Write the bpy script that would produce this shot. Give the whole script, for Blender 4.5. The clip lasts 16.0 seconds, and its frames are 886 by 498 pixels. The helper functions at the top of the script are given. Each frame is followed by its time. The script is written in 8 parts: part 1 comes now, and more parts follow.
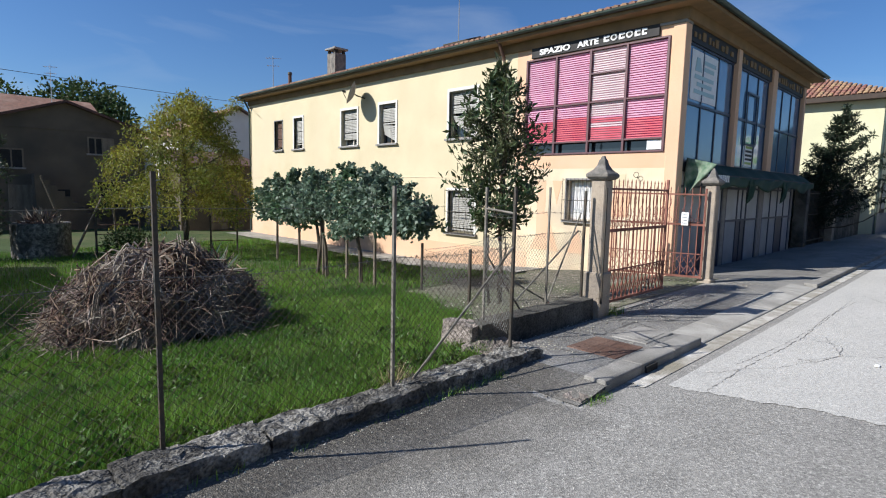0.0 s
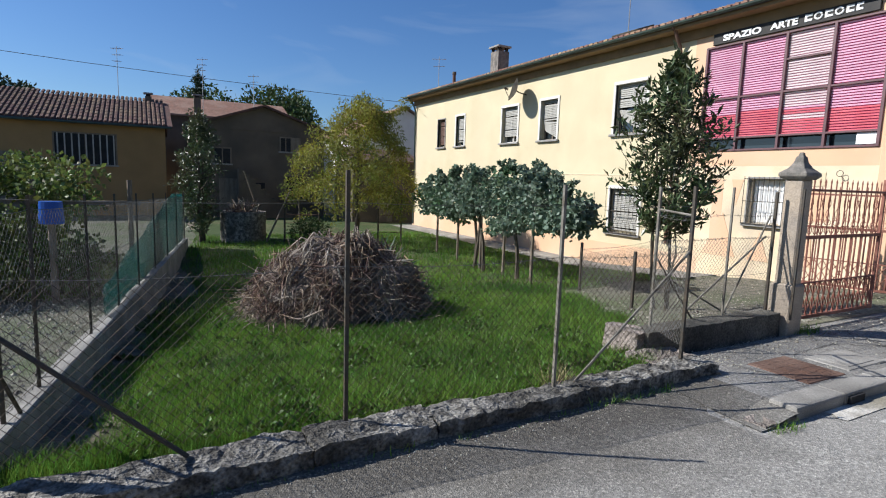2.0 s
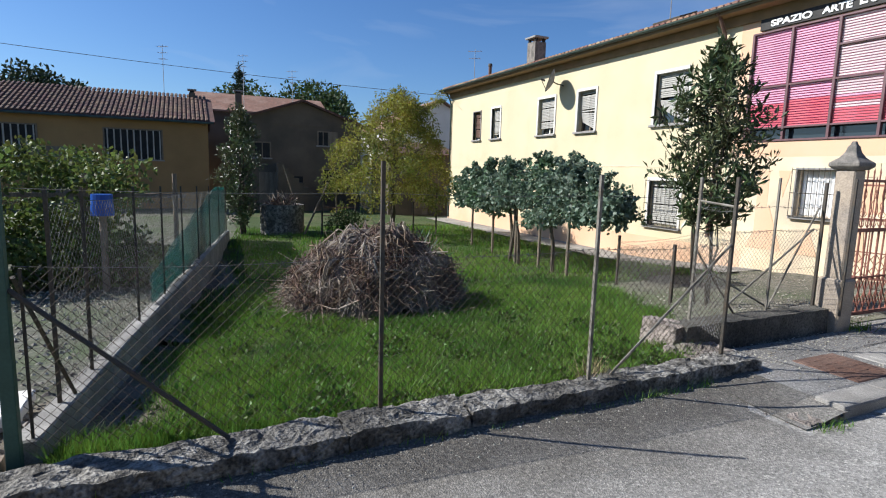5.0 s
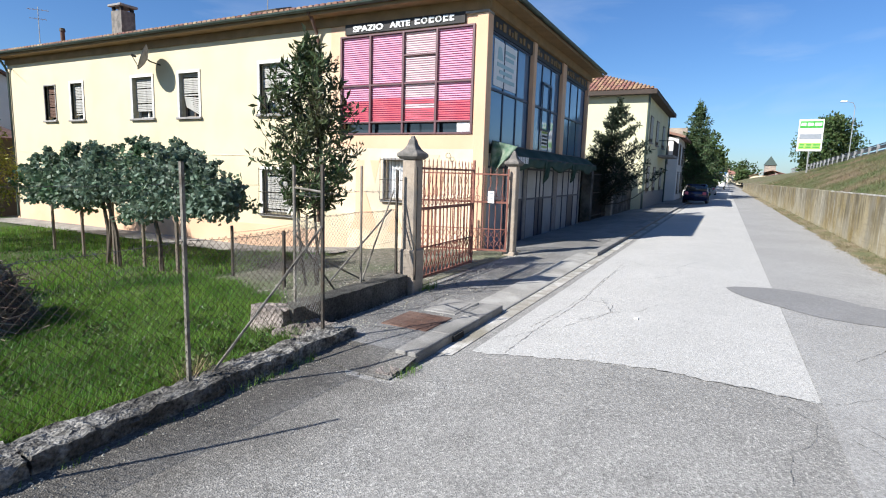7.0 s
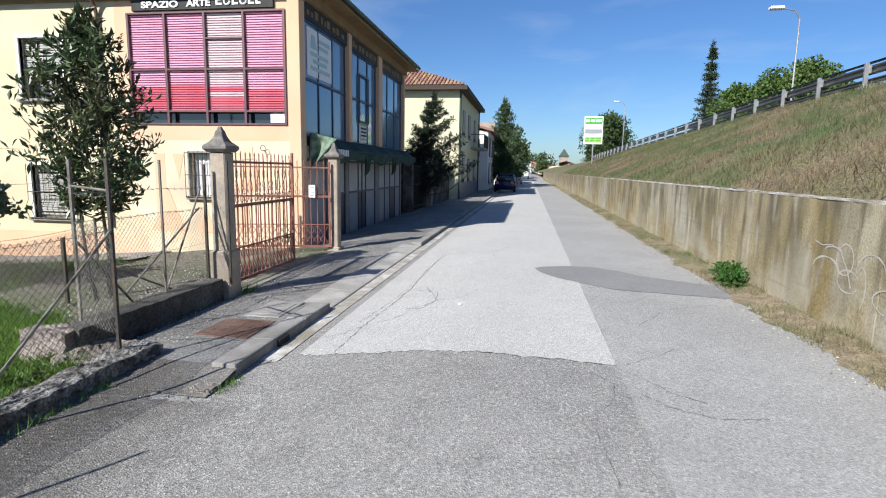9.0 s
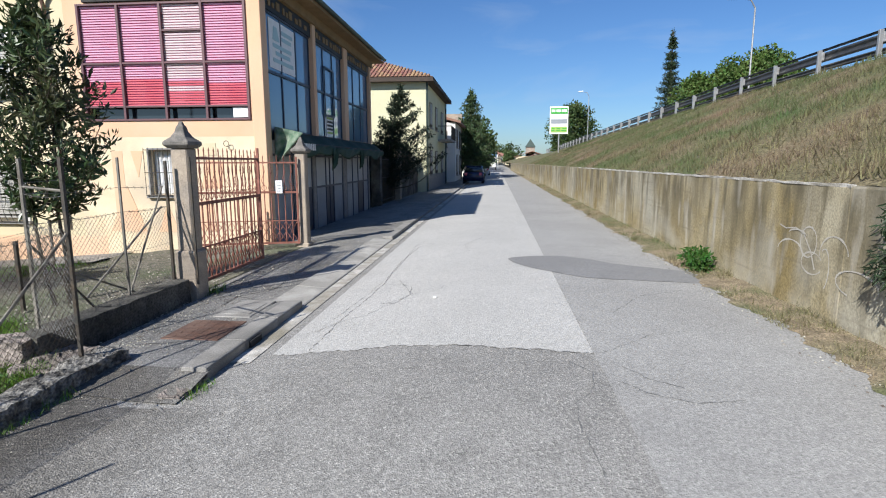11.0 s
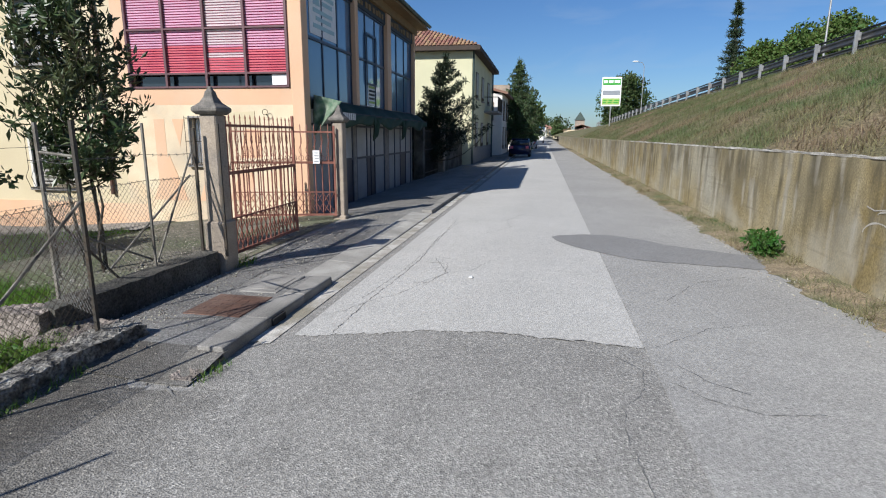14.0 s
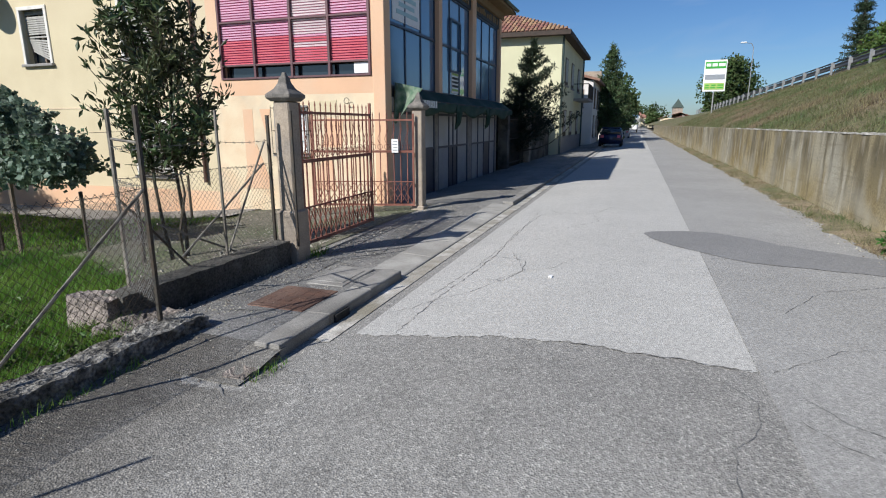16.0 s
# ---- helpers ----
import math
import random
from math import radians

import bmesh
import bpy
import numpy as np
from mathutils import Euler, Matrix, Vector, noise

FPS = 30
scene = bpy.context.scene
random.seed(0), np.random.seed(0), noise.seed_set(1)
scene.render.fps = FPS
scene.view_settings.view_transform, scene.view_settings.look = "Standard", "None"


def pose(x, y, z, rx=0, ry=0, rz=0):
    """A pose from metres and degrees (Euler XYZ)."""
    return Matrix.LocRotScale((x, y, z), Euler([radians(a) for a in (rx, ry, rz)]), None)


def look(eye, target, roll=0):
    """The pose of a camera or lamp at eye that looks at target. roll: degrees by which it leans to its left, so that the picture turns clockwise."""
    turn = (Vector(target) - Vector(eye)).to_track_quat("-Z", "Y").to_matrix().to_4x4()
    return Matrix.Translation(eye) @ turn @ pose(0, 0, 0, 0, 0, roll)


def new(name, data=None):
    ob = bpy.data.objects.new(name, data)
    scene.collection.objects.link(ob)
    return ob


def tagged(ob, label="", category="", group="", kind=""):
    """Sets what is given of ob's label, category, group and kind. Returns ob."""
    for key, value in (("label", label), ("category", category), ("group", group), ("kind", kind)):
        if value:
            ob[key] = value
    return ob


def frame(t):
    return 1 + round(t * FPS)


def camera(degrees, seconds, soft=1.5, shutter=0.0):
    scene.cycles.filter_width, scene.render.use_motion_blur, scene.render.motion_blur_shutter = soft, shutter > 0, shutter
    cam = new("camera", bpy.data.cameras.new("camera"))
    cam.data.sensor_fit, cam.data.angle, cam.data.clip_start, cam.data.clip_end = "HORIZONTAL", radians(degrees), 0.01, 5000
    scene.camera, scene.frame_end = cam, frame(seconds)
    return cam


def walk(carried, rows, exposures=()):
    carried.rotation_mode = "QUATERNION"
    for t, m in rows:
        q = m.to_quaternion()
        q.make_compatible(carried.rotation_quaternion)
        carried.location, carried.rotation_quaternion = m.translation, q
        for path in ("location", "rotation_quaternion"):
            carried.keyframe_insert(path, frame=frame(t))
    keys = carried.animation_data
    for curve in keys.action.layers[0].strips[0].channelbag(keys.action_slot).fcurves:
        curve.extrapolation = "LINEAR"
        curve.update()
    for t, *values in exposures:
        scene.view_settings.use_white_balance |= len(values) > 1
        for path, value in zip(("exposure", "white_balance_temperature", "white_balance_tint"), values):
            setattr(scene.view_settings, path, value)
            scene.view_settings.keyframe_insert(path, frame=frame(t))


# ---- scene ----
cam = camera(78.3, 16.0, soft=1.1)
PATH = [
    (0, (-0.003, -0.029, 1.703), (1.395, 1.384, 1.479), 1.3),
    (0.5, (-0.029, -0.016, 1.705), (1.295, 1.465, 1.477), 1.7),
    (1, (-0.055, 0.005, 1.704), (1.171, 1.568, 1.47), 1.5),
    (1.5, (-0.088, 0.022, 1.711), (1.001, 1.682, 1.466), 1.7),
    (2, (-0.119, 0.026, 1.718), (0.835, 1.766, 1.465), 1.9),
    (2.5, (-0.128, 0.058, 1.711), (0.753, 1.834, 1.45), 1.9),
    (3, (-0.149, 0.074, 1.716), (0.62, 1.9, 1.448), 1.1),
    (3.9, (-0.155, 0.065, 1.712), (0.516, 1.929, 1.435), 1.1),
    (4.4, (-0.145, 0.05, 1.708), (0.54, 1.908, 1.43), 1.3),
    (5.5, (-0.069, -0.034, 1.689), (1.009, 1.627, 1.409), 1.7),
    (6, (0.01, -0.07, 1.68), (1.355, 1.384, 1.404), 1.7),
    (6.5, (0.058, -0.124, 1.696), (1.622, 1.091, 1.418), 1.6),
    (7, (0.124, -0.145, 1.686), (1.888, 0.755, 1.408), 1.7),
    (7.5, (0.175, -0.157, 1.687), (2.046, 0.492, 1.41), 2.0),
    (8, (0.204, -0.165, 1.692), (2.128, 0.305, 1.413), 1.4),
    (8.5, (0.239, -0.151, 1.689), (2.187, 0.2, 1.404), 1.0),
    (9, (0.245, -0.132, 1.687), (2.201, 0.169, 1.398), 1.0),
    (11.5, (0.338, -0.073, 1.677), (2.303, 0.098, 1.347), -0.2),
    (12, (0.38, -0.072, 1.665), (2.342, 0.089, 1.313), -0.1),
    (12.5, (0.449, -0.079, 1.652), (2.406, 0.085, 1.277), -0.4),
    (13, (0.553, -0.088, 1.634), (2.506, 0.084, 1.238), -0.5),
    (13.5, (0.655, -0.092, 1.633), (2.6, 0.139, 1.228), -0.4),
    (14, (0.767, -0.108, 1.643), (2.693, 0.239, 1.232), 0.4),
    (14.5, (0.869, -0.115, 1.637), (2.779, 0.297, 1.214), 0.9),
    (15, (0.976, -0.111, 1.618), (2.861, 0.391, 1.177), 0.5),
    (15.5, (1.116, -0.115, 1.593), (2.979, 0.46, 1.146), -0.2),
    (16, (1.249, -0.095, 1.588), (3.09, 0.547, 1.143), -0.1),
]
EXPOSURE = [(0.0, 0.56, 6250, 10.5), (1.5, 0.54, 6250, 10.5), (3.0, 0.68, 6250, 10.5), (5.5, 0.74, 6250, 10.5), (7.0, 0.88, 6250, 10.5), (9.0, 0.72, 6250, 10.5), (12.5, 0.50, 6250, 10.5), (14.5, 0.34, 6250, 10.5), (16.0, 0.30, 6250, 10.5)]
walk(cam, [(t, look(eye, target, roll)) for t, eye, target, roll in PATH], EXPOSURE)

# ---- world and sun ----
SUN = Vector((-1.13, 0.66, 1.0)).normalized()
world = bpy.data.worlds.new("sky")
scene.world = world
world.use_nodes = True
sky = world.node_tree.nodes.new("ShaderNodeTexSky")
sky.sky_type, sky.sun_disc = "NISHITA", False
sky.sun_elevation, sky.sun_rotation = math.asin(SUN.z), math.atan2(SUN.x, SUN.y) % math.tau
sky.altitude, sky.air_density, sky.dust_density, sky.ozone_density = 0, 1.0, 0.5, 2.2
back = world.node_tree.nodes["Background"]
back.inputs["Strength"].default_value = 0.0565
tone = world.node_tree.nodes.new("ShaderNodeHueSaturation")
tone.inputs["Saturation"].default_value = 1.12
world.node_tree.links.new(sky.outputs[0], tone.inputs["Color"])
cool = world.node_tree.nodes.new("ShaderNodeMix")
cool.data_type, cool.blend_type = "RGBA", "MULTIPLY"
cool.inputs[0].default_value, cool.inputs[7].default_value = 1.0, (0.78, 1.0, 1.30, 1)
world.node_tree.links.new(tone.outputs[0], cool.inputs[6])
# thin high cirrus
wn, wl = world.node_tree.nodes, world.node_tree.links.new
where, squash, veil, thin, cirrus = wn.new("ShaderNodeTexCoord"), wn.new("ShaderNodeMapping"), wn.new("ShaderNodeTexNoise"), wn.new("ShaderNodeMapRange"), wn.new("ShaderNodeMix")
squash.inputs["Scale"].default_value, squash.inputs["Rotation"].default_value = (1.6, 1.6, 7.0), (0.25, 0.12, 0.4)
veil.inputs["Scale"].default_value, veil.inputs["Detail"].default_value, veil.inputs["Distortion"].default_value = 2.3, 7, 0.6
thin.inputs["From Min"].default_value, thin.inputs["From Max"].default_value, thin.inputs["To Max"].default_value = 0.54, 0.84, 0.26
cirrus.data_type = "RGBA"
cirrus.inputs[7].default_value = (7.5, 8.3, 9.2, 1)
wl(where.outputs["Generated"], squash.inputs[0])
wl(squash.outputs[0], veil.inputs["Vector"])
wl(veil.outputs[0], thin.inputs["Value"])
wl(thin.outputs[0], cirrus.inputs[0])
wl(cool.outputs[2], cirrus.inputs[6])
wl(cirrus.outputs[2], back.inputs["Color"])
lamp = bpy.data.lights.new("sun", "SUN")
lamp.energy, lamp.angle, lamp.color = 5.0, radians(0.5), (1.0, 0.96, 0.90)
sun = new("sun", lamp)
sun.matrix_world = look(SUN * 50, (0, 0, 0))


# ---- materials ----
def mat(name, c1, c2=None, scale=6.0, rough=0.8, bump=0.3, dist=0.01, metal=0.0, c3=None, big=0.6, fine=60.0,
        stretch=(1, 1, 1), spec=0.3, trans=0.0, rnd=0.0, island=False, amount=0.55, lo=0.35, hi=0.65):
    """Two-scale noise colour with wear, grain and fine relief."""
    m = bpy.data.materials.new(name)
    m.use_nodes = True
    nt, nodes, link = m.node_tree, m.node_tree.nodes, m.node_tree.links.new
    b = nodes["Principled BSDF"]
    c2 = c2 or tuple(v * 0.75 for v in c1)
    tc = nodes.new("ShaderNodeTexCoord")
    mp = nodes.new("ShaderNodeMapping")
    mp.inputs["Scale"].default_value = stretch
    link(tc.outputs["Object"], mp.inputs["Vector"])

    def noise_tex(s, d=5):
        n = nodes.new("ShaderNodeTexNoise")
        n.inputs["Scale"].default_value, n.inputs["Detail"].default_value = s, d
        link(mp.outputs[0], n.inputs["Vector"])
        return n

    def ramp(src, a, z):
        r = nodes.new("ShaderNodeMapRange")
        r.inputs["From Min"].default_value, r.inputs["From Max"].default_value = a, z
        link(src, r.inputs["Value"])
        return r.outputs[0]

    def mix(fac, a, z, mode="MIX"):
        x = nodes.new("ShaderNodeMix")
        x.data_type, x.blend_type = "RGBA", mode
        for key, v in ((0, fac), (6, a), (7, z)):
            if isinstance(v, (int, float)):
                x.inputs[key].default_value = v
            elif isinstance(v, tuple):
                x.inputs[key].default_value = (*v, 1)
            else:
                link(v, x.inputs[key])
        return x.outputs[2]

    n1, n2 = noise_tex(scale), noise_tex(fine, 3)
    col = mix(ramp(n1.outputs[0], lo, hi), c1, c2)
    if c3:
        col = mix(ramp(noise_tex(big).outputs[0], 0.45, 0.7), col, c3)
    grain = nodes.new("ShaderNodeMapRange")
    grain.inputs["To Min"].default_value, grain.inputs["To Max"].default_value = 1 - amount, 1 + amount
    grain.inputs["From Min"].default_value, grain.inputs["From Max"].default_value = 0.2, 0.8
    link(n2.outputs[0], grain.inputs["Value"])
    hsv = nodes.new("ShaderNodeHueSaturation")
    link(col, hsv.inputs["Color"])
    link(grain.outputs[0], hsv.inputs["Value"])
    col = hsv.outputs[0]
    if rnd:
        info = nodes.new("ShaderNodeNewGeometry" if island else "ShaderNodeObjectInfo")
        rr = nodes.new("ShaderNodeMapRange")
        rr.inputs["To Min"].default_value, rr.inputs["To Max"].default_value = 1 - rnd, 1 + rnd
        link(info.outputs["Random Per Island" if island else "Random"], rr.inputs["Value"])
        h2 = nodes.new("ShaderNodeHueSaturation")
        link(rr.outputs[0], h2.inputs["Value"])
        link(col, h2.inputs["Color"])
        if island:
            hh = nodes.new("ShaderNodeMapRange")
            hh.inputs["To Min"].default_value, hh.inputs["To Max"].default_value = 0.47, 0.53
            link(info.outputs["Random Per Island"], hh.inputs["Value"])
            link(hh.outputs[0], h2.inputs["Hue"])
        col = h2.outputs[0]
    link(col, b.inputs["Base Color"])
    b.inputs["Roughness"].default_value, b.inputs["Metallic"].default_value = rough, metal
    b.inputs["Specular IOR Level"].default_value = spec
    if bump:
        bp = nodes.new("ShaderNodeBump")
        bp.inputs["Strength"].default_value, bp.inputs["Distance"].default_value = bump, dist
        link(n2.outputs[0], bp.inputs["Height"])
        link(bp.outputs[0], b.inputs["Normal"])
    if trans:
        t = nodes.new("ShaderNodeBsdfTranslucent")
        link(col, t.inputs["Color"])
        ms = nodes.new("ShaderNodeMixShader")
        ms.inputs[0].default_value = trans
        link(b.outputs[0], ms.inputs[1])
        link(t.outputs[0], ms.inputs[2])
        link(ms.outputs[0], nodes["Material Output"].inputs["Surface"])
    return m


def asphalt(name, dark, light, stone, wear, coarse=1.0):
    """Bitumen with visible aggregate: stones of two sizes, worn patches and fine cracks."""
    m = bpy.data.materials.new(name)
    m.use_nodes = True
    nodes, link = m.node_tree.nodes, m.node_tree.links.new
    b = nodes["Principled BSDF"]
    tc = nodes.new("ShaderNodeTexCoord")

    def tex(kind, scale, detail=4):
        n = nodes.new("ShaderNodeTex" + kind)
        n.inputs["Scale"].default_value = scale
        if kind == "Noise":
            n.inputs["Detail"].default_value = detail
        link(tc.outputs["Object"], n.inputs["Vector"])
        return n

    def rng_(src, a, z, lo, hi):
        r = nodes.new("ShaderNodeMapRange")
        for key, v in (("From Min", a), ("From Max", z), ("To Min", lo), ("To Max", hi)):
            r.inputs[key].default_value = v
        link(src, r.inputs["Value"])
        return r.outputs[0]

    def mixc(fac, a, z):
        x = nodes.new("ShaderNodeMix")
        x.data_type = "RGBA"
        link(fac, x.inputs[0])
        for key, v in ((6, a), (7, z)):
            if isinstance(v, tuple):
                x.inputs[key].default_value = (*v, 1)
            else:
                link(v, x.inputs[key])
        return x.outputs[2]

    col = mixc(rng_(tex("Noise", 0.5).outputs[0], 0.35, 0.65, 0, 1), dark, light)
    col = mixc(rng_(tex("Noise", 2.6).outputs[0], 0.5, 0.75, 0, 0.6), col, wear)
    v1, v2, n3 = tex("Voronoi", 88), tex("Voronoi", 50), tex("Noise", 45, 6)
    sep = nodes.new("ShaderNodeSeparateColor")
    link(v1.outputs["Color"], sep.inputs[0])
    col = mixc(rng_(sep.outputs[0], 0.60, 0.95, 0, 0.46 * coarse), col, stone)
    col = mixc(rng_(sep.outputs[1], 0.80, 0.98, 0, 0.42 * coarse), col, tuple(v * 0.5 for v in dark))
    sep2 = nodes.new("ShaderNodeSeparateColor")
    link(v2.outputs["Color"], sep2.inputs[0])
    hsv = nodes.new("ShaderNodeHueSaturation")
    link(col, hsv.inputs["Color"])
    mul = nodes.new("ShaderNodeMath")
    mul.operation = "MULTIPLY"
    link(rng_(sep2.outputs[1], 0, 1, 1 - 0.15 * coarse, 1 + 0.15 * coarse), mul.inputs[0])
    link(rng_(n3.outputs[0], 0.3, 0.7, 1 - 0.26 * coarse, 1 + 0.26 * coarse), mul.inputs[1])
    link(mul.outputs[0], hsv.inputs["Value"])
    link(hsv.outputs[0], b.inputs["Base Color"])
    b.inputs["Roughness"].default_value, b.inputs["Specular IOR Level"].default_value = 0.9, 0.25
    bp = nodes.new("ShaderNodeBump")
    bp.inputs["Strength"].default_value, bp.inputs["Distance"].default_value = 0.7 * coarse, 0.007
    link(v1.outputs["Distance"], bp.inputs["Height"])
    link(bp.outputs[0], b.inputs["Normal"])
    return m


M_ASPHALT = asphalt("asphalt old", (0.222, 0.215, 0.198), (0.272, 0.264, 0.243), (0.50, 0.48, 0.43), (0.165, 0.16, 0.148))
M_ASPHALT_LIGHT = asphalt("asphalt light", (0.39, 0.38, 0.352), (0.43, 0.42, 0.39), (0.58, 0.565, 0.52), (0.36, 0.352, 0.328), 0.7)
M_ASPHALT_MID = asphalt("asphalt mid", (0.275, 0.268, 0.25), (0.315, 0.308, 0.288), (0.47, 0.46, 0.425), (0.245, 0.24, 0.224), 0.75)
M_ASPHALT_DARK = asphalt("asphalt patch", (0.20, 0.197, 0.19), (0.225, 0.222, 0.215), (0.29, 0.285, 0.27), (0.18, 0.178, 0.172), 0.5)
M_SEAM = mat("dirt in cracks", (0.20, 0.195, 0.18), (0.12, 0.116, 0.106), 6, 0.95, 0)
M_PAVE = asphalt("worn pavement", (0.145, 0.14, 0.128), (0.235, 0.228, 0.21), (0.47, 0.45, 0.41), (0.075, 0.072, 0.065))
M_APRON = asphalt("asphalt apron with darker margin", (0.222, 0.215, 0.198), (0.272, 0.264, 0.243), (0.50, 0.48, 0.43), (0.165, 0.16, 0.148), 1.15)


def darker_margin(m, y0, y1):
    """Multiplies the base colour darker, with a ragged edge, towards the low wall."""
    nt = m.node_tree
    b = next(n for n in nt.nodes if n.type == "BSDF_PRINCIPLED")
    src = b.inputs["Base Color"].links[0].from_socket
    geo, sep = nt.nodes.new("ShaderNodeNewGeometry"), nt.nodes.new("ShaderNodeSeparateXYZ")
    nt.links.new(geo.outputs["Position"], sep.inputs[0])
    noise = nt.nodes.new("ShaderNodeTexNoise")
    noise.inputs["Scale"].default_value, noise.inputs["Detail"].default_value = 2.2, 8
    nt.links.new(geo.outputs["Position"], noise.inputs["Vector"])
    add = nt.nodes.new("ShaderNodeMath")
    add.operation = "MULTIPLY_ADD"
    nt.links.new(noise.outputs[0], add.inputs[0])
    add.inputs[1].default_value = 0.9
    nt.links.new(sep.outputs[1], add.inputs[2])
    ramp = nt.nodes.new("ShaderNodeMapRange")
    nt.links.new(add.outputs[0], ramp.inputs[0])
    ramp.inputs[1].default_value, ramp.inputs[2].default_value = y0 + 0.45, y1 + 0.45
    mx = nt.nodes.new("ShaderNodeMix")
    mx.data_type, mx.blend_type = "RGBA", "MULTIPLY"
    nt.links.new(ramp.outputs[0], mx.inputs[0])
    nt.links.new(src, mx.inputs[6])
    mx.inputs[7].default_value = (0.46, 0.44, 0.41, 1)
    nt.links.new(mx.outputs[2], b.inputs["Base Color"])


darker_margin(M_APRON, 1.85, 2.9)
# grime and moss, plus the shade on these walls put into the colour
M_DARKCONC = mat("mossy concrete darkened for shade", (0.085, 0.08, 0.07), (0.04, 0.04, 0.034), 5, 0.95, 0.9, 0.02, c3=(0.15, 0.142, 0.12), big=2.0, fine=45, amount=0.7)
M_KERB = mat("kerb concrete", (0.31, 0.298, 0.27), (0.22, 0.21, 0.19), 4, 0.9, 0.5, 0.006, c3=(0.17, 0.162, 0.145), big=1.1, fine=90, amount=0.4)
M_RUBBLE = mat("pinkish rubble and old mortar", (0.35, 0.30, 0.26), (0.18, 0.155, 0.135), 9, 0.95, 1.0, 0.03, c3=(0.12, 0.105, 0.09), big=4, fine=40, amount=0.7)
M_SLAB = mat("pale worn concrete slab", (0.40, 0.385, 0.345), (0.29, 0.278, 0.25), 3, 0.92, 0.5, 0.006, c3=(0.22, 0.21, 0.185), big=0.9, fine=90, amount=0.4)
M_CONC = mat("rough concrete", (0.275, 0.262, 0.232), (0.085, 0.08, 0.07), 9, 0.95, 1.0, 0.03, c3=(0.075, 0.07, 0.06), big=2.6, fine=42, amount=0.95, lo=0.4, hi=0.6)
M_PILLAR = mat("pillar render", (0.40, 0.33, 0.25), (0.30, 0.25, 0.195), 5, 0.92, 0.4, 0.006, c3=(0.22, 0.20, 0.18), big=1.6, fine=70, amount=0.35)
M_SIDE = mat("trodden earth", (0.135, 0.13, 0.105), (0.065, 0.07, 0.045), 5, 0.95, 0.9, 0.02, c3=(0.06, 0.085, 0.035), big=0.6, fine=30, amount=0.8)
M_COPING = mat("pale coping", (0.56, 0.54, 0.49), (0.30, 0.28, 0.24), 5, 0.95, 0.6, 0.01, fine=60, amount=0.4, c3=(0.24, 0.22, 0.17), big=1.5)
M_SOIL = mat("soil", (0.16, 0.135, 0.10), (0.09, 0.078, 0.058), 3, 0.95, 0.8, 0.02, c3=(0.20, 0.18, 0.14), big=0.7, fine=40, amount=0.7)
M_GRAVEL = mat("gravel", (0.20, 0.185, 0.15), (0.09, 0.09, 0.06), 9, 0.95, 0.9, 0.02, c3=(0.10, 0.12, 0.06), big=0.5, fine=45, amount=0.7)
M_LAWN = mat("lawn soil", (0.03, 0.055, 0.014), (0.05, 0.075, 0.02), 3, 0.95, 0.8, 0.02, c3=(0.09, 0.09, 0.04), big=0.6, fine=50, amount=0.6)
M_BLADE = mat("grass blades", (0.098, 0.20, 0.026), (0.175, 0.28, 0.045), 1.7, 0.5, 0, c3=(0.05, 0.12, 0.018), big=0.5, trans=0.35, rnd=0.35, island=True)
M_DRY = mat("embankment turf", (0.085, 0.11, 0.042), (0.14, 0.13, 0.065), 1.7, 0.95, 1.0, 0.05, c3=(0.20, 0.145, 0.095), big=0.3, fine=22, amount=0.8)
M_DRYBLADE = mat("dry grass", (0.088, 0.125, 0.045), (0.15, 0.15, 0.068), 0.9, 0.7, 0, c3=(0.225, 0.16, 0.105), big=0.3, trans=0.3, rnd=0.35, island=True)
M_CREAM = mat("cream render", (0.62, 0.54, 0.36), (0.555, 0.475, 0.31), 0.9, 0.9, 0.25, 0.004, c3=(0.585, 0.50, 0.34), big=0.35, fine=80, amount=0.10)
M_ORANGE = mat("orange render", (0.68, 0.435, 0.275), (0.62, 0.395, 0.25), 1.2, 0.9, 0.25, 0.004, c3=(0.66, 0.48, 0.33), big=0.6, fine=80, amount=0.10)
M_PEEL = mat("peeling plaster", (0.70, 0.60, 0.42), (0.66, 0.51, 0.34), 2.0, 0.92, 0.4, 0.006, c3=(0.50, 0.42, 0.31), big=0.9, fine=60, amount=0.15)
M_WHITE = mat("white frame", (0.72, 0.70, 0.64), (0.60, 0.58, 0.52), 6, 0.7, 0.1, 0.002, fine=80, amount=0.1)
M_SHUT = mat("grey shutter", (0.40, 0.39, 0.35), (0.30, 0.29, 0.26), 5, 0.6, 0.1, 0.002, fine=50, amount=0.15)
M_DARKIN = mat("dark interior", (0.03, 0.03, 0.03), (0.02, 0.02, 0.02), 3, 0.9, 0)
M_CAP = mat("weathered cap stone", (0.25, 0.225, 0.195), (0.14, 0.13, 0.115), 7, 0.9, 0.5, 0.008, c3=(0.09, 0.088, 0.08), big=3, fine=60, amount=0.4)
M_STONE = mat("window sill stone", (0.30, 0.29, 0.27), (0.22, 0.21, 0.2), 9, 0.85, 0.3, 0.003, fine=80, amount=0.25)
M_FRAME = mat("mauve steel frame", (0.13, 0.06, 0.065), (0.10, 0.05, 0.055), 8, 0.5, 0.1, 0.002, spec=0.5, fine=60, amount=0.15)
M_BLINDBACK = mat("crimson blind cloth", (0.50, 0.05, 0.16), (0.44, 0.04, 0.13), 2, 0.7, 0, amount=0.06)
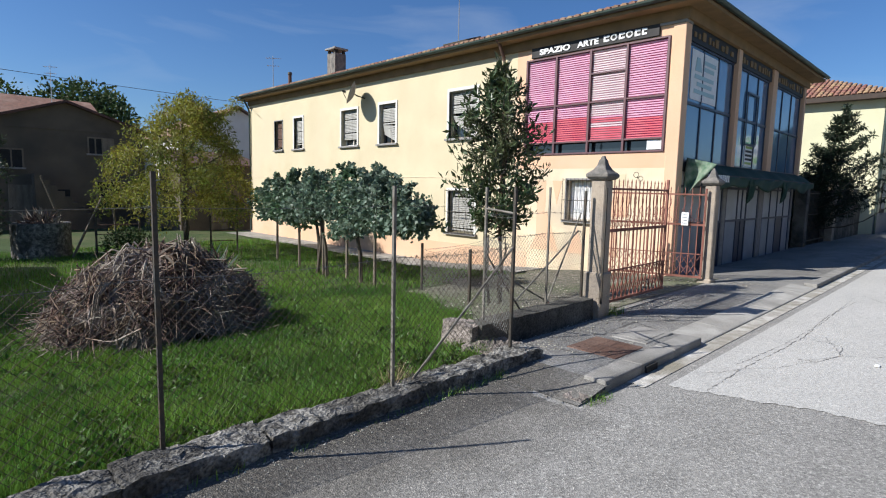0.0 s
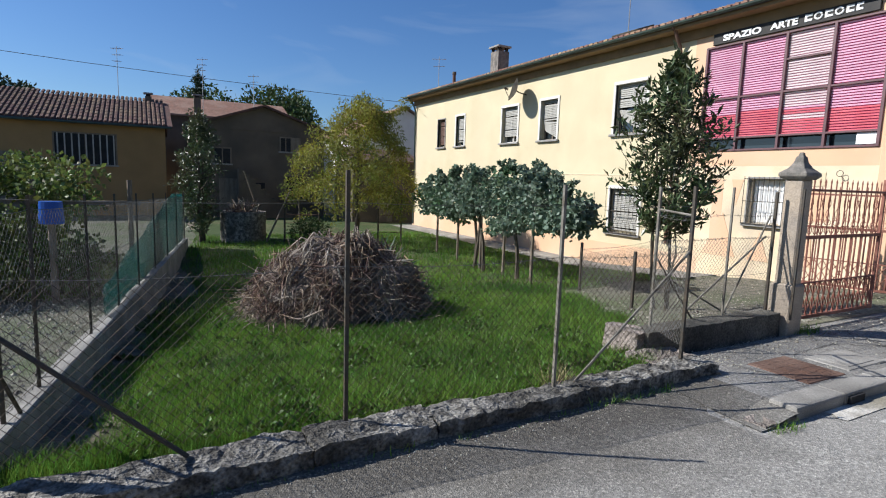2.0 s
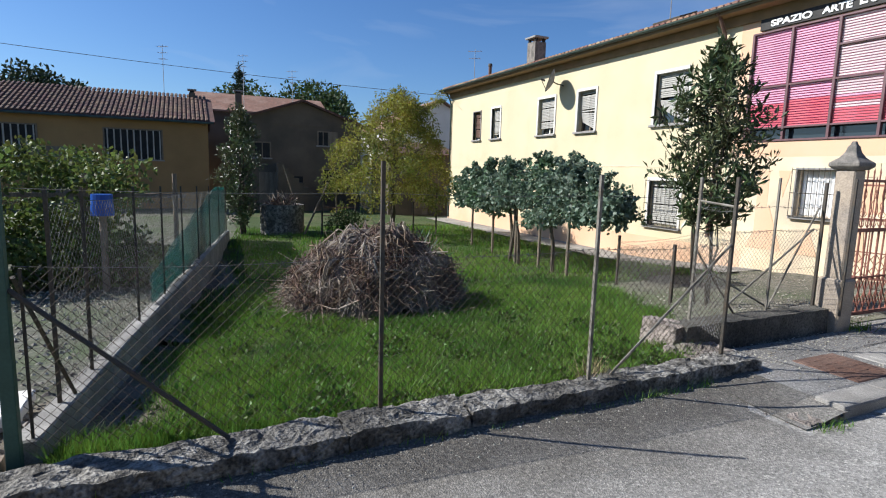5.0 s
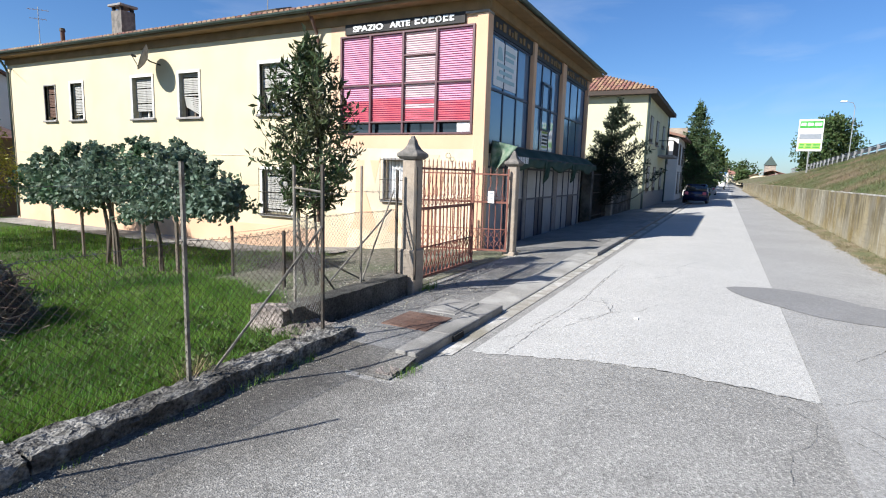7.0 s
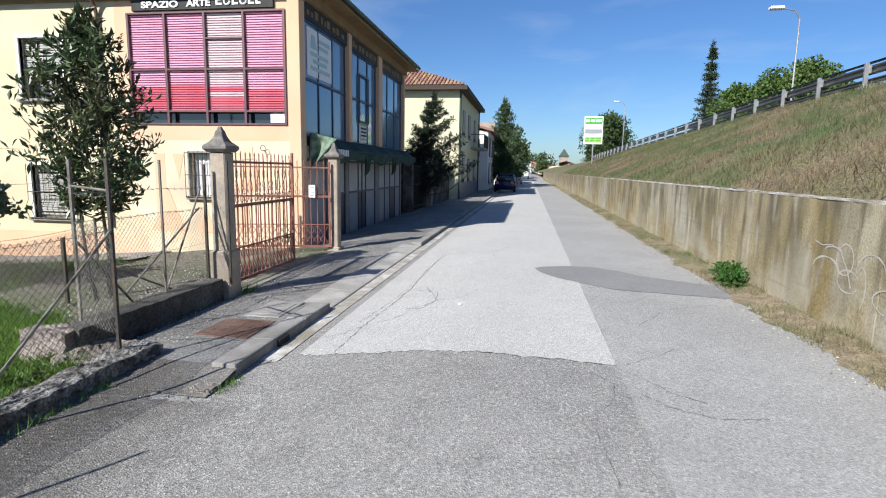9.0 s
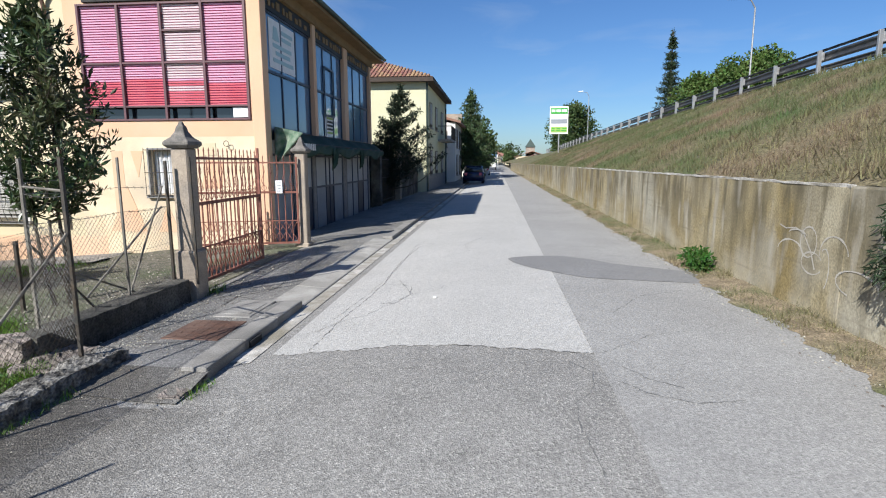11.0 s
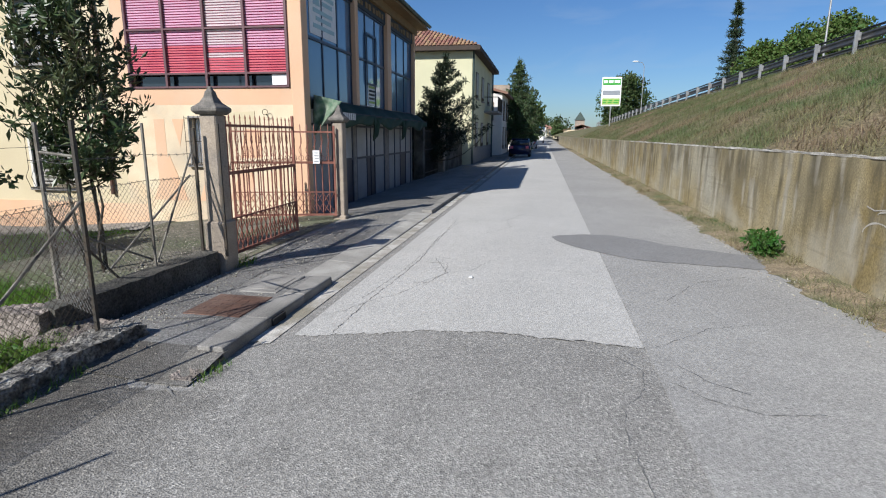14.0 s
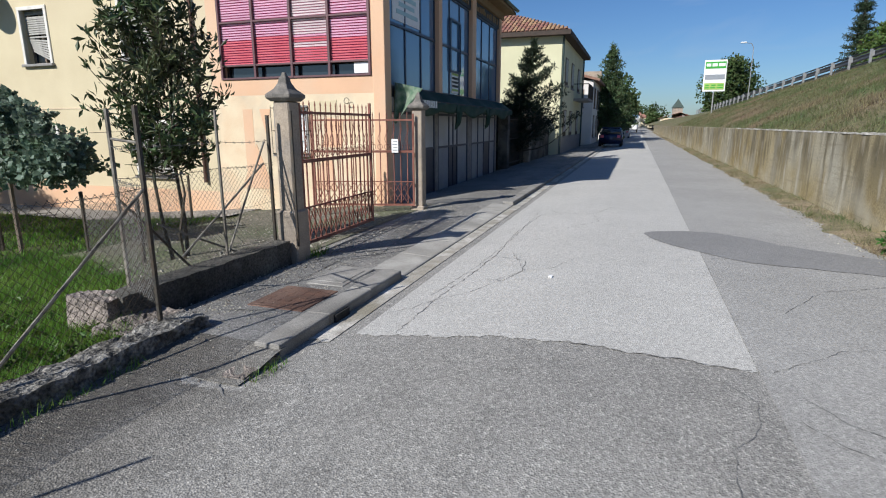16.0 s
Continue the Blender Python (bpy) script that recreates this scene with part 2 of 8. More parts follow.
M_PINK = mat("pink slat", (0.82, 0.46, 0.60), (0.76, 0.40, 0.54), 2, 0.5, 0, rnd=0.08, amount=0.06)
M_RED = mat("red slat", (0.76, 0.20, 0.24), (0.70, 0.15, 0.19), 2, 0.5, 0, rnd=0.08, amount=0.06)
M_PALE = mat("faded slat", (0.80, 0.68, 0.68), (0.74, 0.60, 0.61), 2, 0.55, 0, rnd=0.1, amount=0.06)
M_SIGNBLACK = mat("black sign board", (0.018, 0.017, 0.016), (0.03, 0.028, 0.026), 4, 0.6, 0)
M_LETTER = mat("white letters", (0.8, 0.8, 0.78), (0.74, 0.74, 0.72), 8, 0.6, 0, amount=0.05)
M_BLUEFRAME = mat("dark blue frame", (0.02, 0.03, 0.06), (0.03, 0.04, 0.07), 8, 0.45, 0, spec=0.5)
M_SOFFIT = mat("brown soffit", (0.26, 0.17, 0.085), (0.21, 0.14, 0.07), 3, 0.85, 0.2, 0.004, fine=50, amount=0.2)
M_GUTTER = mat("copper green gutter", (0.07, 0.10, 0.085), (0.05, 0.065, 0.055), 4, 0.5, 0.1, 0.002, metal=0.3, fine=60, amount=0.2)
M_TILE = mat("clay roof tiles", (0.30, 0.17, 0.11), (0.20, 0.125, 0.085), 5, 0.9, 0.5, 0.01, c3=(0.34, 0.24, 0.17), big=0.9, fine=40, amount=0.35, rnd=0.25, island=True)
M_TILE2 = mat("red roof tiles", (0.34, 0.19, 0.125), (0.24, 0.14, 0.095), 4, 0.9, 0.5, 0.01, fine=30, amount=0.3, rnd=0.2, island=True)
M_TILEOLD = mat("old brown roof tiles", (0.135, 0.078, 0.058), (0.085, 0.055, 0.044), 2, 0.9, 0.5, 0.01, fine=25, amount=0.4, rnd=0.25, island=True)
M_GREYRENDER = mat("old grey render", (0.15, 0.12, 0.088), (0.10, 0.083, 0.064), 0.8, 0.95, 0.5, 0.01, c3=(0.075, 0.064, 0.052), big=0.5, fine=30, amount=0.3)
M_OCHRE = mat("ochre render", (0.34, 0.21, 0.09), (0.27, 0.17, 0.075), 0.8, 0.95, 0.3, 0.006, fine=40, amount=0.15)
M_YELLOW2 = mat("pale yellow render", (0.60, 0.58, 0.385), (0.55, 0.53, 0.35), 0.8, 0.9, 0.2, 0.004, fine=60, amount=0.08)
M_WHITEWALL = mat("white render", (0.72, 0.70, 0.66), (0.62, 0.60, 0.56), 0.8, 0.9, 0.2, 0.004, fine=60, amount=0.08)
M_BRICKRED = mat("brick", (0.36, 0.17, 0.11), (0.28, 0.14, 0.10), 6, 0.9, 0.4, 0.006, fine=60, amount=0.2)
M_PAINT = mat("rusty salmon paint", (0.31, 0.135, 0.10), (0.19, 0.075, 0.054), 7, 0.65, 0.3, 0.003, c3=(0.15, 0.06, 0.042), big=2.5, fine=60, amount=0.25)
M_RUST = mat("rust", (0.135, 0.075, 0.052), (0.09, 0.055, 0.042), 8, 0.9, 0.4, 0.004, c3=(0.19, 0.125, 0.095), big=2, fine=80, amount=0.4)
M_POST = mat("weathered angle iron", (0.20, 0.19, 0.165), (0.11, 0.095, 0.075), 9, 0.75, 0.3, 0.003, metal=0.2, c3=(0.26, 0.24, 0.20), big=3, fine=60, amount=0.3)
M_POSTDARK = mat("dark fence iron", (0.055, 0.055, 0.05), (0.09, 0.07, 0.05), 9, 0.7, 0.3, 0.003, metal=0.2, fine=60, amount=0.3)
M_GREENPOST = mat("green painted post", (0.05, 0.11, 0.085), (0.04, 0.085, 0.065), 5, 0.5, 0.1, 0.002, fine=60, amount=0.15)
M_WIRE = mat("galvanised wire", (0.20, 0.20, 0.19), (0.12, 0.11, 0.09), 9, 0.6, 0, metal=0.5)
M_OLDWIRE = mat("dark rusted wire", (0.07, 0.06, 0.05), (0.11, 0.085, 0.06), 9, 0.75, 0, metal=0.3)
M_STRAW = mat("dry straw and dust", (0.30, 0.24, 0.155), (0.18, 0.145, 0.095), 6, 0.95, 0.9, 0.02, c3=(0.12, 0.13, 0.06), big=1.3, fine=50, amount=0.7)
M_BARK = mat("bark", (0.11, 0.09, 0.065), (0.06, 0.05, 0.038), 12, 0.95, 0.8, 0.01, stretch=(1, 1, 0.3), fine=40, amount=0.4)
M_VINE = mat("vine leaves", (0.10, 0.155, 0.10), (0.18, 0.235, 0.175), 1.5, 0.5, 0, c3=(0.08, 0.14, 0.06), big=0.8, trans=0.35, rnd=0.35, island=True, spec=0.4)
M_LAUREL = mat("laurel leaves", (0.046, 0.076, 0.027), (0.072, 0.10, 0.038), 1.5, 0.38, 0, c3=(0.10, 0.09, 0.045), big=0.8, trans=0.2, rnd=0.35, island=True, spec=0.45)
M_YTREE = mat("yellow-green leaves", (0.21, 0.225, 0.034), (0.31, 0.27, 0.042), 1.0, 0.5, 0, c3=(0.055, 0.09, 0.02), big=0.6, trans=0.35, rnd=0.35, island=True)
M_DARKLEAF = mat("dark conifer needles", (0.025, 0.045, 0.02), (0.035, 0.055, 0.025), 1.5, 0.6, 0, trans=0.1, rnd=0.35, island=True)
# dark needles, blackened further for backlight and the building's shade
M_SPRUCE = mat("dark spruce needles with shade in colour", (0.013, 0.023, 0.012), (0.022, 0.034, 0.016), 1.5, 0.65, 0, trans=0.05, rnd=0.35, island=True)
M_CEDAR = mat("cedar needles", (0.05, 0.085, 0.036), (0.085, 0.125, 0.05), 0.9, 0.6, 0, trans=0.2, rnd=0.4, island=True)
M_PINE = mat("pine needles", (0.06, 0.105, 0.024), (0.10, 0.15, 0.035), 0.7, 0.6, 0, trans=0.2, rnd=0.35, island=True)
M_FARLEAF = mat("far tree leaves", (0.05, 0.085, 0.025), (0.07, 0.10, 0.03), 0.5, 0.6, 0, trans=0.2, rnd=0.35, island=True)
M_TWIG = mat("cut brushwood", (0.215, 0.14, 0.10), (0.10, 0.064, 0.046), 6, 0.85, 0.3, 0.003, c3=(0.42, 0.37, 0.31), big=2.5, fine=60, amount=0.3, rnd=0.5, island=True)
M_WOOD = mat("grey wood", (0.22, 0.18, 0.135), (0.15, 0.12, 0.09), 6, 0.9, 0.4, 0.004, stretch=(1, 1, 0.2), fine=60, amount=0.3)
M_GALV = mat("galvanised steel", (0.42, 0.42, 0.41), (0.33, 0.33, 0.32), 5, 0.45, 0.1, 0.002, metal=0.6, fine=60, amount=0.2)
M_DARKRAIL = mat("weathered dark rail", (0.05, 0.055, 0.06), (0.08, 0.08, 0.08), 5, 0.5, 0.1, 0.002, metal=0.4, fine=60, amount=0.25)
M_TARP = mat("dark green tarpaulin", (0.014, 0.04, 0.026), (0.022, 0.055, 0.034), 3, 0.7, 0.3, 0.01, fine=30, amount=0.25)
M_NET = mat("teal shade net", (0.02, 0.12, 0.11), (0.03, 0.15, 0.13), 4, 0.7, 0.2, 0.004, fine=120, amount=0.3, trans=0.4)
def see_through(m, share):
    """Loosely woven cloth: part of the light passes between the threads."""
    nt = m.node_tree
    out = nt.nodes["Material Output"].inputs["Surface"]
    mx, clear = nt.nodes.new("ShaderNodeMixShader"), nt.nodes.new("ShaderNodeBsdfTransparent")
    mx.inputs[0].default_value = share
    nt.links.new(out.links[0].from_socket, mx.inputs[1])
    nt.links.new(clear.outputs[0], mx.inputs[2])
    nt.links.new(mx.outputs[0], out)


see_through(M_NET, 0.45)
M_BLUE = mat("blue plastic", (0.02, 0.10, 0.42), (0.02, 0.08, 0.34), 3, 0.35, 0.1, 0.003, amount=0.1)
M_PANEL = mat("grey shop panel", (0.46, 0.475, 0.48), (0.36, 0.375, 0.38), 1.5, 0.5, 0.1, 0.003, c3=(0.40, 0.40, 0.39), big=0.8, fine=50, amount=0.12)
M_RUBBER = mat("tyre rubber", (0.02, 0.02, 0.02), (0.03, 0.03, 0.03), 20, 0.8, 0.1, 0.002)
M_CARBLUE = mat("dark blue car paint", (0.012, 0.02, 0.07), (0.012, 0.02, 0.06), 2, 0.25, 0, spec=0.6, amount=0.03)
M_GREENSIGN = mat("green sign print", (0.06, 0.36, 0.05), (0.05, 0.32, 0.045), 3, 0.5, 0, amount=0.03)
M_YELLOWSIGN = mat("lime sign print", (0.34, 0.48, 0.12), (0.31, 0.44, 0.11), 3, 0.5, 0, amount=0.03)
M_GREYSIGN = mat("grey sign print", (0.28, 0.30, 0.32), (0.25, 0.27, 0.29), 3, 0.5, 0, amount=0.03)
M_TEALSIGN = mat("pale teal print", (0.40, 0.56, 0.58), (0.37, 0.52, 0.54), 3, 0.5, 0, amount=0.03)
M_GRAFFITI = mat("pale spray paint", (0.44, 0.415, 0.355), (0.38, 0.35, 0.29), 8, 0.8, 0, amount=0.1)


def wall_concrete():
    """Board-cast concrete: olive damp, black runs from the top, pale lime runs, a paler foot and board lines."""
    m = mat("stained retaining wall", (0.36, 0.305, 0.18), (0.24, 0.185, 0.08), 0.9, 0.92, 0.6, 0.008, c3=(0.40, 0.375, 0.29), big=0.55,
            fine=45, stretch=(1, 1, 0.8), amount=0.45)
    nt = m.node_tree
    b = nt.nodes["Principled BSDF"]
    old = b.inputs["Base Color"].links[0].from_socket
    tc = nt.nodes.new("ShaderNodeTexCoord")
    geo, sep = nt.nodes.new("ShaderNodeNewGeometry"), nt.nodes.new("ShaderNodeSeparateXYZ")
    nt.links.new(geo.outputs["Position"], sep.inputs[0])

    def rise(z0, z1):
        """How far up the wall: runs start under the coping and thin out downward."""
        r = nt.nodes.new("ShaderNodeMapRange")
        r.inputs["From Min"].default_value, r.inputs["From Max"].default_value = z0, z1
        nt.links.new(sep.outputs[2], r.inputs["Value"])
        return r.outputs[0]

    layers = (((1.1, 1, 0.4), (0.10, 0.085, 0.052), 0.40, 0.62, 0.85, rise(0.1, 1.2)), ((3.2, 1, 0.55), (0.10, 0.085, 0.05), 0.50, 0.66, 0.85, rise(-0.5, 1.0)),
              ((2.2, 1, 0.5), (0.52, 0.49, 0.41), 0.57, 0.72, 0.6, None), ((0.7, 1, 0.9), (0.27, 0.255, 0.205), 0.5, 0.66, 0.5, None),
              ((0.9, 1, 1.2), (0.46, 0.42, 0.32), 0.48, 0.7, 0.7, rise(0.75, 0.0)), ((0.45, 1, 11.0), (0.15, 0.125, 0.08), 0.56, 0.70, 0.35, None))
    for sc, col, a, z, f, gate_ in layers:
        mp = nt.nodes.new("ShaderNodeMapping")
        mp.inputs["Scale"].default_value = sc
        n = nt.nodes.new("ShaderNodeTexNoise")
        n.inputs["Scale"].default_value, n.inputs["Detail"].default_value = 1.6, 7
        r = nt.nodes.new("ShaderNodeMapRange")
        r.inputs["From Min"].default_value, r.inputs["From Max"].default_value, r.inputs["To Max"].default_value = a, z, f
        x = nt.nodes.new("ShaderNodeMix")
        x.data_type = "RGBA"
        x.inputs[7].default_value = (*col, 1)
        nt.links.new(tc.outputs["Object"], mp.inputs[0])
        nt.links.new(mp.outputs[0], n.inputs["Vector"])
        nt.links.new(n.outputs[0], r.inputs["Value"])
        fac = r.outputs[0]
        if gate_ is not None:
            mul = nt.nodes.new("ShaderNodeMath")
            mul.operation = "MULTIPLY"
            nt.links.new(fac, mul.inputs[0])
            nt.links.new(gate_, mul.inputs[1])
            fac = mul.outputs[0]
        nt.links.new(fac, x.inputs[0])
        nt.links.new(old, x.inputs[6])
        old = x.outputs[2]
    nt.links.new(old, b.inputs["Base Color"])
    return m


M_RWALL = wall_concrete()


def glass(name, tint, rough=0.03):
    m = bpy.data.materials.new(name)
    m.use_nodes = True
    b = m.node_tree.nodes["Principled BSDF"]
    b.inputs["Base Color"].default_value, b.inputs["Roughness"].default_value = (*tint, 1), rough
    b.inputs["Specular IOR Level"].default_value = 0.9
    n = m.node_tree.nodes.new("ShaderNodeTexNoise")
    n.inputs["Scale"].default_value = 0.8
    bp = m.node_tree.nodes.new("ShaderNodeBump")
    bp.inputs["Strength"].default_value, bp.inputs["Distance"].default_value = 0.04, 0.05
    m.node_tree.links.new(n.outputs[0], bp.inputs["Height"])
    m.node_tree.links.new(bp.outputs[0], b.inputs["Normal"])
    return m


M_GLASS = glass("dark glass", (0.02, 0.028, 0.035))
M_GLASSBLUE = glass("blue tinted glass", (0.09, 0.17, 0.27), 0.06)

# ---- building helpers ----
ROOT = {}


def thing(name, loc, label, category, group="", kind=""):
    ob = new(name)
    ob.empty_display_size = 0.1
    ob.location = loc
    ROOT[ob] = Vector(loc)
    return tagged(ob, label, category, group, kind)


def finish(bm, name, material, smooth=False):
    me = bpy.data.meshes.new(name)
    bmesh.ops.recalc_face_normals(bm, faces=bm.faces)
    bm.to_mesh(me)
    bm.free()
    for m in (material if isinstance(material, (list, tuple)) else [material]):
        me.materials.append(m)
    if smooth:
        me.shade_smooth()
    return me


def part(name, bm, material, parent, label="", smooth=False):
    """Links bm, built in world places, as one mesh under parent."""
    me = finish(bm, name, material, smooth)
    root = ROOT[parent]
    me.transform(Matrix.Translation(-root))
    ob = new(name, me)
    ob.parent = parent
    ROOT[ob] = root
    return tagged(ob, label)


def solo(name, bm, material, label, category, group="", kind="", smooth=False):
    ob = new(name, finish(bm, name, material, smooth))
    ROOT[ob] = Vector((0, 0, 0))
    return tagged(ob, label, category, group, kind)


def raw(name, verts, faces, material):
    me = bpy.data.meshes.new(name)
    me.from_pydata(verts, [], faces)
    me.materials.append(material)
    return me


def rawpart(name, verts, faces, material, parent, label="", kind=""):
    v = np.asarray(verts, float) - np.array(ROOT[parent])
    ob = new(name, raw(name, v.tolist(), faces, material))
    ob.parent = parent
    ROOT[ob] = ROOT[parent]
    return tagged(ob, label, kind=kind)


def box(bm, x0, x1, y0, y1, z0, z1, bevel=0.0, m=None):
    r = bmesh.ops.create_cube(bm, size=1)
    bmesh.ops.scale(bm, vec=(abs(x1 - x0), abs(y1 - y0), abs(z1 - z0)), verts=r["verts"])
    bmesh.ops.translate(bm, vec=((x0 + x1) / 2, (y0 + y1) / 2, (z0 + z1) / 2), verts=r["verts"])
    if m:
        bmesh.ops.transform(bm, matrix=m, verts=r["verts"])
    if bevel:
        es = {e for v in r["verts"] for e in v.link_edges}
        bmesh.ops.bevel(bm, geom=list(es), offset=bevel, segments=1, affect="EDGES")
    return bm


def B(*a, **k):
    return box(bmesh.new(), *a, **k)


def tube(bm, p, q, r0, r1=None, n=8, cap=True):
    p, q = Vector(p), Vector(q)
    r1 = r0 if r1 is None else r1
    rot = (q - p).to_track_quat("Z", "Y").to_matrix()
    rings = []
    for c, r in ((p, r0), (q, r1)):
        rings.append([bm.verts.new(c + rot @ Vector((r * math.cos(math.tau * i / n), r * math.sin(math.tau * i / n), 0))) for i in range(n)])
    for i in range(n):
        j = (i + 1) % n
        bm.faces.new((rings[0][i], rings[0][j], rings[1][j], rings[1][i]))
    if cap:
        bm.faces.new(rings[0][::-1])
        bm.faces.new(rings[1])
    return bm


def pipe(bm, pts, r, n=6, r1=None):
    """One tube along a row of points."""
    pts = [Vector(p) for p in pts]
    rings = []
    for k, c in enumerate(pts):
        d = (pts[min(k + 1, len(pts) - 1)] - pts[max(k - 1, 0)]).normalized()
        rot = d.to_track_quat("Z", "Y").to_matrix()
        rr = r if r1 is None else r + (r1 - r) * k / (len(pts) - 1)
        rings.append([bm.verts.new(c + rot @ Vector((rr * math.cos(math.tau * i / n), rr * math.sin(math.tau * i / n), 0))) for i in range(n)])
    for a, b in zip(rings, rings[1:]):
        for i in range(n):
            j = (i + 1) % n
            bm.faces.new((a[i], a[j], b[j], b[i]))
    bm.faces.new(rings[0][::-1])
    bm.faces.new(rings[-1])
    return bm


def prism(bm, poly, axis, a, z):
    """A polygon in the two other axes, drawn out along axis from a to z."""
    order = {"x": (2, 0, 1), "y": (0, 2, 1), "z": (0, 1, 2)}[axis]
    ends = []
    for d in (a, z):
        vs = []
        for u, v in poly:
            c = (u, v, d)
            vs.append(bm.verts.new((c[order[0]], c[order[1]], c[order[2]])))
        ends.append(vs)
    n = len(poly)
    for i in range(n):
        j = (i + 1) % n
        bm.faces.new((ends[0][i], ends[0][j], ends[1][j], ends[1][i]))
    bm.faces.new(ends[0][::-1])
    bm.faces.new(ends[1])
    return bm


def angle_post(bm, x, y, z0, z1, w=0.04, t=0.006, top=None):
    """An L-section iron post."""
    prism(bm, [(x, y), (x + w, y), (x + w, y + t), (x + t, y + t), (x + t, y + w), (x, y + w)], "z", z0, z1)
    return bm


def leaves(rng, centres, radii, count, size, aspect=0.5, droop=0.0, shell=0.35, up=0.0):
    """Many small folded leaves round clump centres; vertices and faces."""
    k = rng.integers(0, len(centres), count)
    d = rng.normal(size=(count, 3))
    d /= np.linalg.norm(d, axis=1)[:, None]
    r = (shell + (1 - shell) * rng.random(count) ** 0.6)[:, None]
    c = np.asarray(centres)[k] + d * r * np.asarray(radii)[k]
    a = rng.normal(size=(count, 3)) + d * 0.8 + np.array([0, 0, up - droop])
    a /= np.linalg.norm(a, axis=1)[:, None]
    b = np.cross(a, rng.normal(size=(count, 3)))
    b /= np.linalg.norm(b, axis=1)[:, None] + 1e-9
    n = np.cross(a, b)
    s = size * (0.6 + 0.8 * rng.random(count))[:, None]
    p = np.stack([c, c + a * s * 0.5 + b * s * aspect * 0.5 + n * s * 0.08, c + a * s, c + a * s * 0.5 - b * s * aspect * 0.5 + n * s * 0.08], 1).reshape(-1, 3)
    i = np.arange(count)[:, None] * 4
    f = np.concatenate([i + [0, 1, 2], i + [0, 2, 3]], 0)
    return p.tolist(), f.tolist()


def limb_tree(bm, base, height, r, rng, limbs=7, spread=1.2, first=0.35, lean=(0, 0)):
    """A tapered trunk with limbs; the limbs' ends come back."""
    base = Vector(base)
    pts = [base + Vector((lean[0] * s + 0.04 * rng.normal(), lean[1] * s + 0.04 * rng.normal(), height * s)) for s in (0, 0.2, 0.4, 0.6, 0.8, 1)]
    pipe(bm, pts, r, 7, r * 0.25)
    tips = [pts[-1]]
    for i in range(limbs):
        s = first + (0.95 - first) * (i + rng.random()) / limbs
        a = math.tau * (i * 0.381 + 0.1 * rng.random())
        p = base + Vector((lean[0] * s, lean[1] * s, height * s))
        e = spread * (1.1 - 0.7 * s)
        q = p + Vector((math.cos(a) * e, math.sin(a) * e, e * (0.4 + 0.5 * rng.random())))
        mid = (p + q) / 2 + Vector((0, 0, -0.08 * e))
        pipe(bm, [p, mid, q], r * 0.4, 5, r * 0.12)
        tips.append(q)
    return tips


# ---- ground ----
def smooth01(v):
    v = min(max(v, 0.0), 1.0)
    return v * v * (3 - 2 * v)


def land(x, y):
    """Height of the ground, metres."""
    if y < 2.28:
        return -0.12 * smooth01((y - 0.2) / 2.05)
    if y < 3.6:
        return -0.12 + 0.06 * smooth01((y - 2.4) / 1.0)
    d = x - (-1.04 + 0.128 * (y - 3.65))
    dip = 0.2 * (1 - smooth01(d / 1.5)) * smooth01((y - 3.7) / 0.7) * (1 - smooth01((y - 15) / 4)) if d > 0 else 0.0   # hollow beside the boundary wall
    return -0.06 - 0.075 * (min(y, 12.3) - 3.6) - dip


def pave(x, y):
    if x < 4.5:
        w = smooth01((x - 3.95) / 0.55)
        return (land(x, y) + 0.012) * (1 - w) + pave(4.5, y) * w
    drop = smooth01((x - 6.6) / 0.5) * (1 - smooth01((x - 12.4) / 0.6))
    edge = 1 - smooth01((y - 2.8) / 0.6)
    return (-0.045 if y < 3.5 else -0.045 - 0.09 * (y - 3.5)) - 0.055 * drop * edge + 0.004 * math.sin(3 * x) * math.sin(2.3 * y)


def sheet(name, xs, ys, fn, material, label, category, keep=None, kind="structure", thick=0.0):
    verts, faces = [], []
    for y in ys:
        for x in xs:
            verts.append((x, y, fn(x, y)))
    w = len(xs)
    for j in range(len(ys) - 1):
        for i in range(w - 1):
            if keep is None or keep((xs[i] + xs[i + 1]) / 2, (ys[j] + ys[j + 1]) / 2):
                k = j * w + i
                faces.append((k, k + 1, k + w + 1, k + w))
    me = raw(name, verts, faces, material)
    me.shade_smooth()
    ob = new(name, me)
    if thick:
        mod = ob.modifiers.new("thick", "SOLIDIFY")
        mod.thickness, mod.offset = thick, -1
    return tagged(ob, label, category, kind=kind)


def steps(a, b, n):
    return [a + (b - a) * i / n for i in range(n + 1)]


XS = [-1500, -400, -120, -40] + steps(-15, 45, 60) + [60, 90, 150, 300, 600, 1500]
YS = [-1500, -400, -120, -40] + steps(-14, 45, 118) + [60, 100, 200, 500, 1500]
sheet("ground", XS, YS, lambda x, y: land(x, y) - 0.06, M_SOIL, "bare earth ground that reaches the horizon", "ground")
sheet("road", [-80, -40, -20] + steps(-10, 30, 80) + [45, 70, 110, 180, 300], steps(-3.6, 3.2, 34), land, M_ASPHALT,
      "old grey coarse asphalt road", "road", keep=lambda x, y: y < 2.35 or x < 4.7)


def edge_light(y):
    return 5.05 + 0.10 * math.sin(math.pi * min(max((y + 0.7) / 2.4, 0), 1)) + 0.016 * math.sin(9 * y) + 0.012 * math.sin(23 * y + 1) + 0.010 * math.sin(51 * y) + 0.006 * math.sin(97 * y)


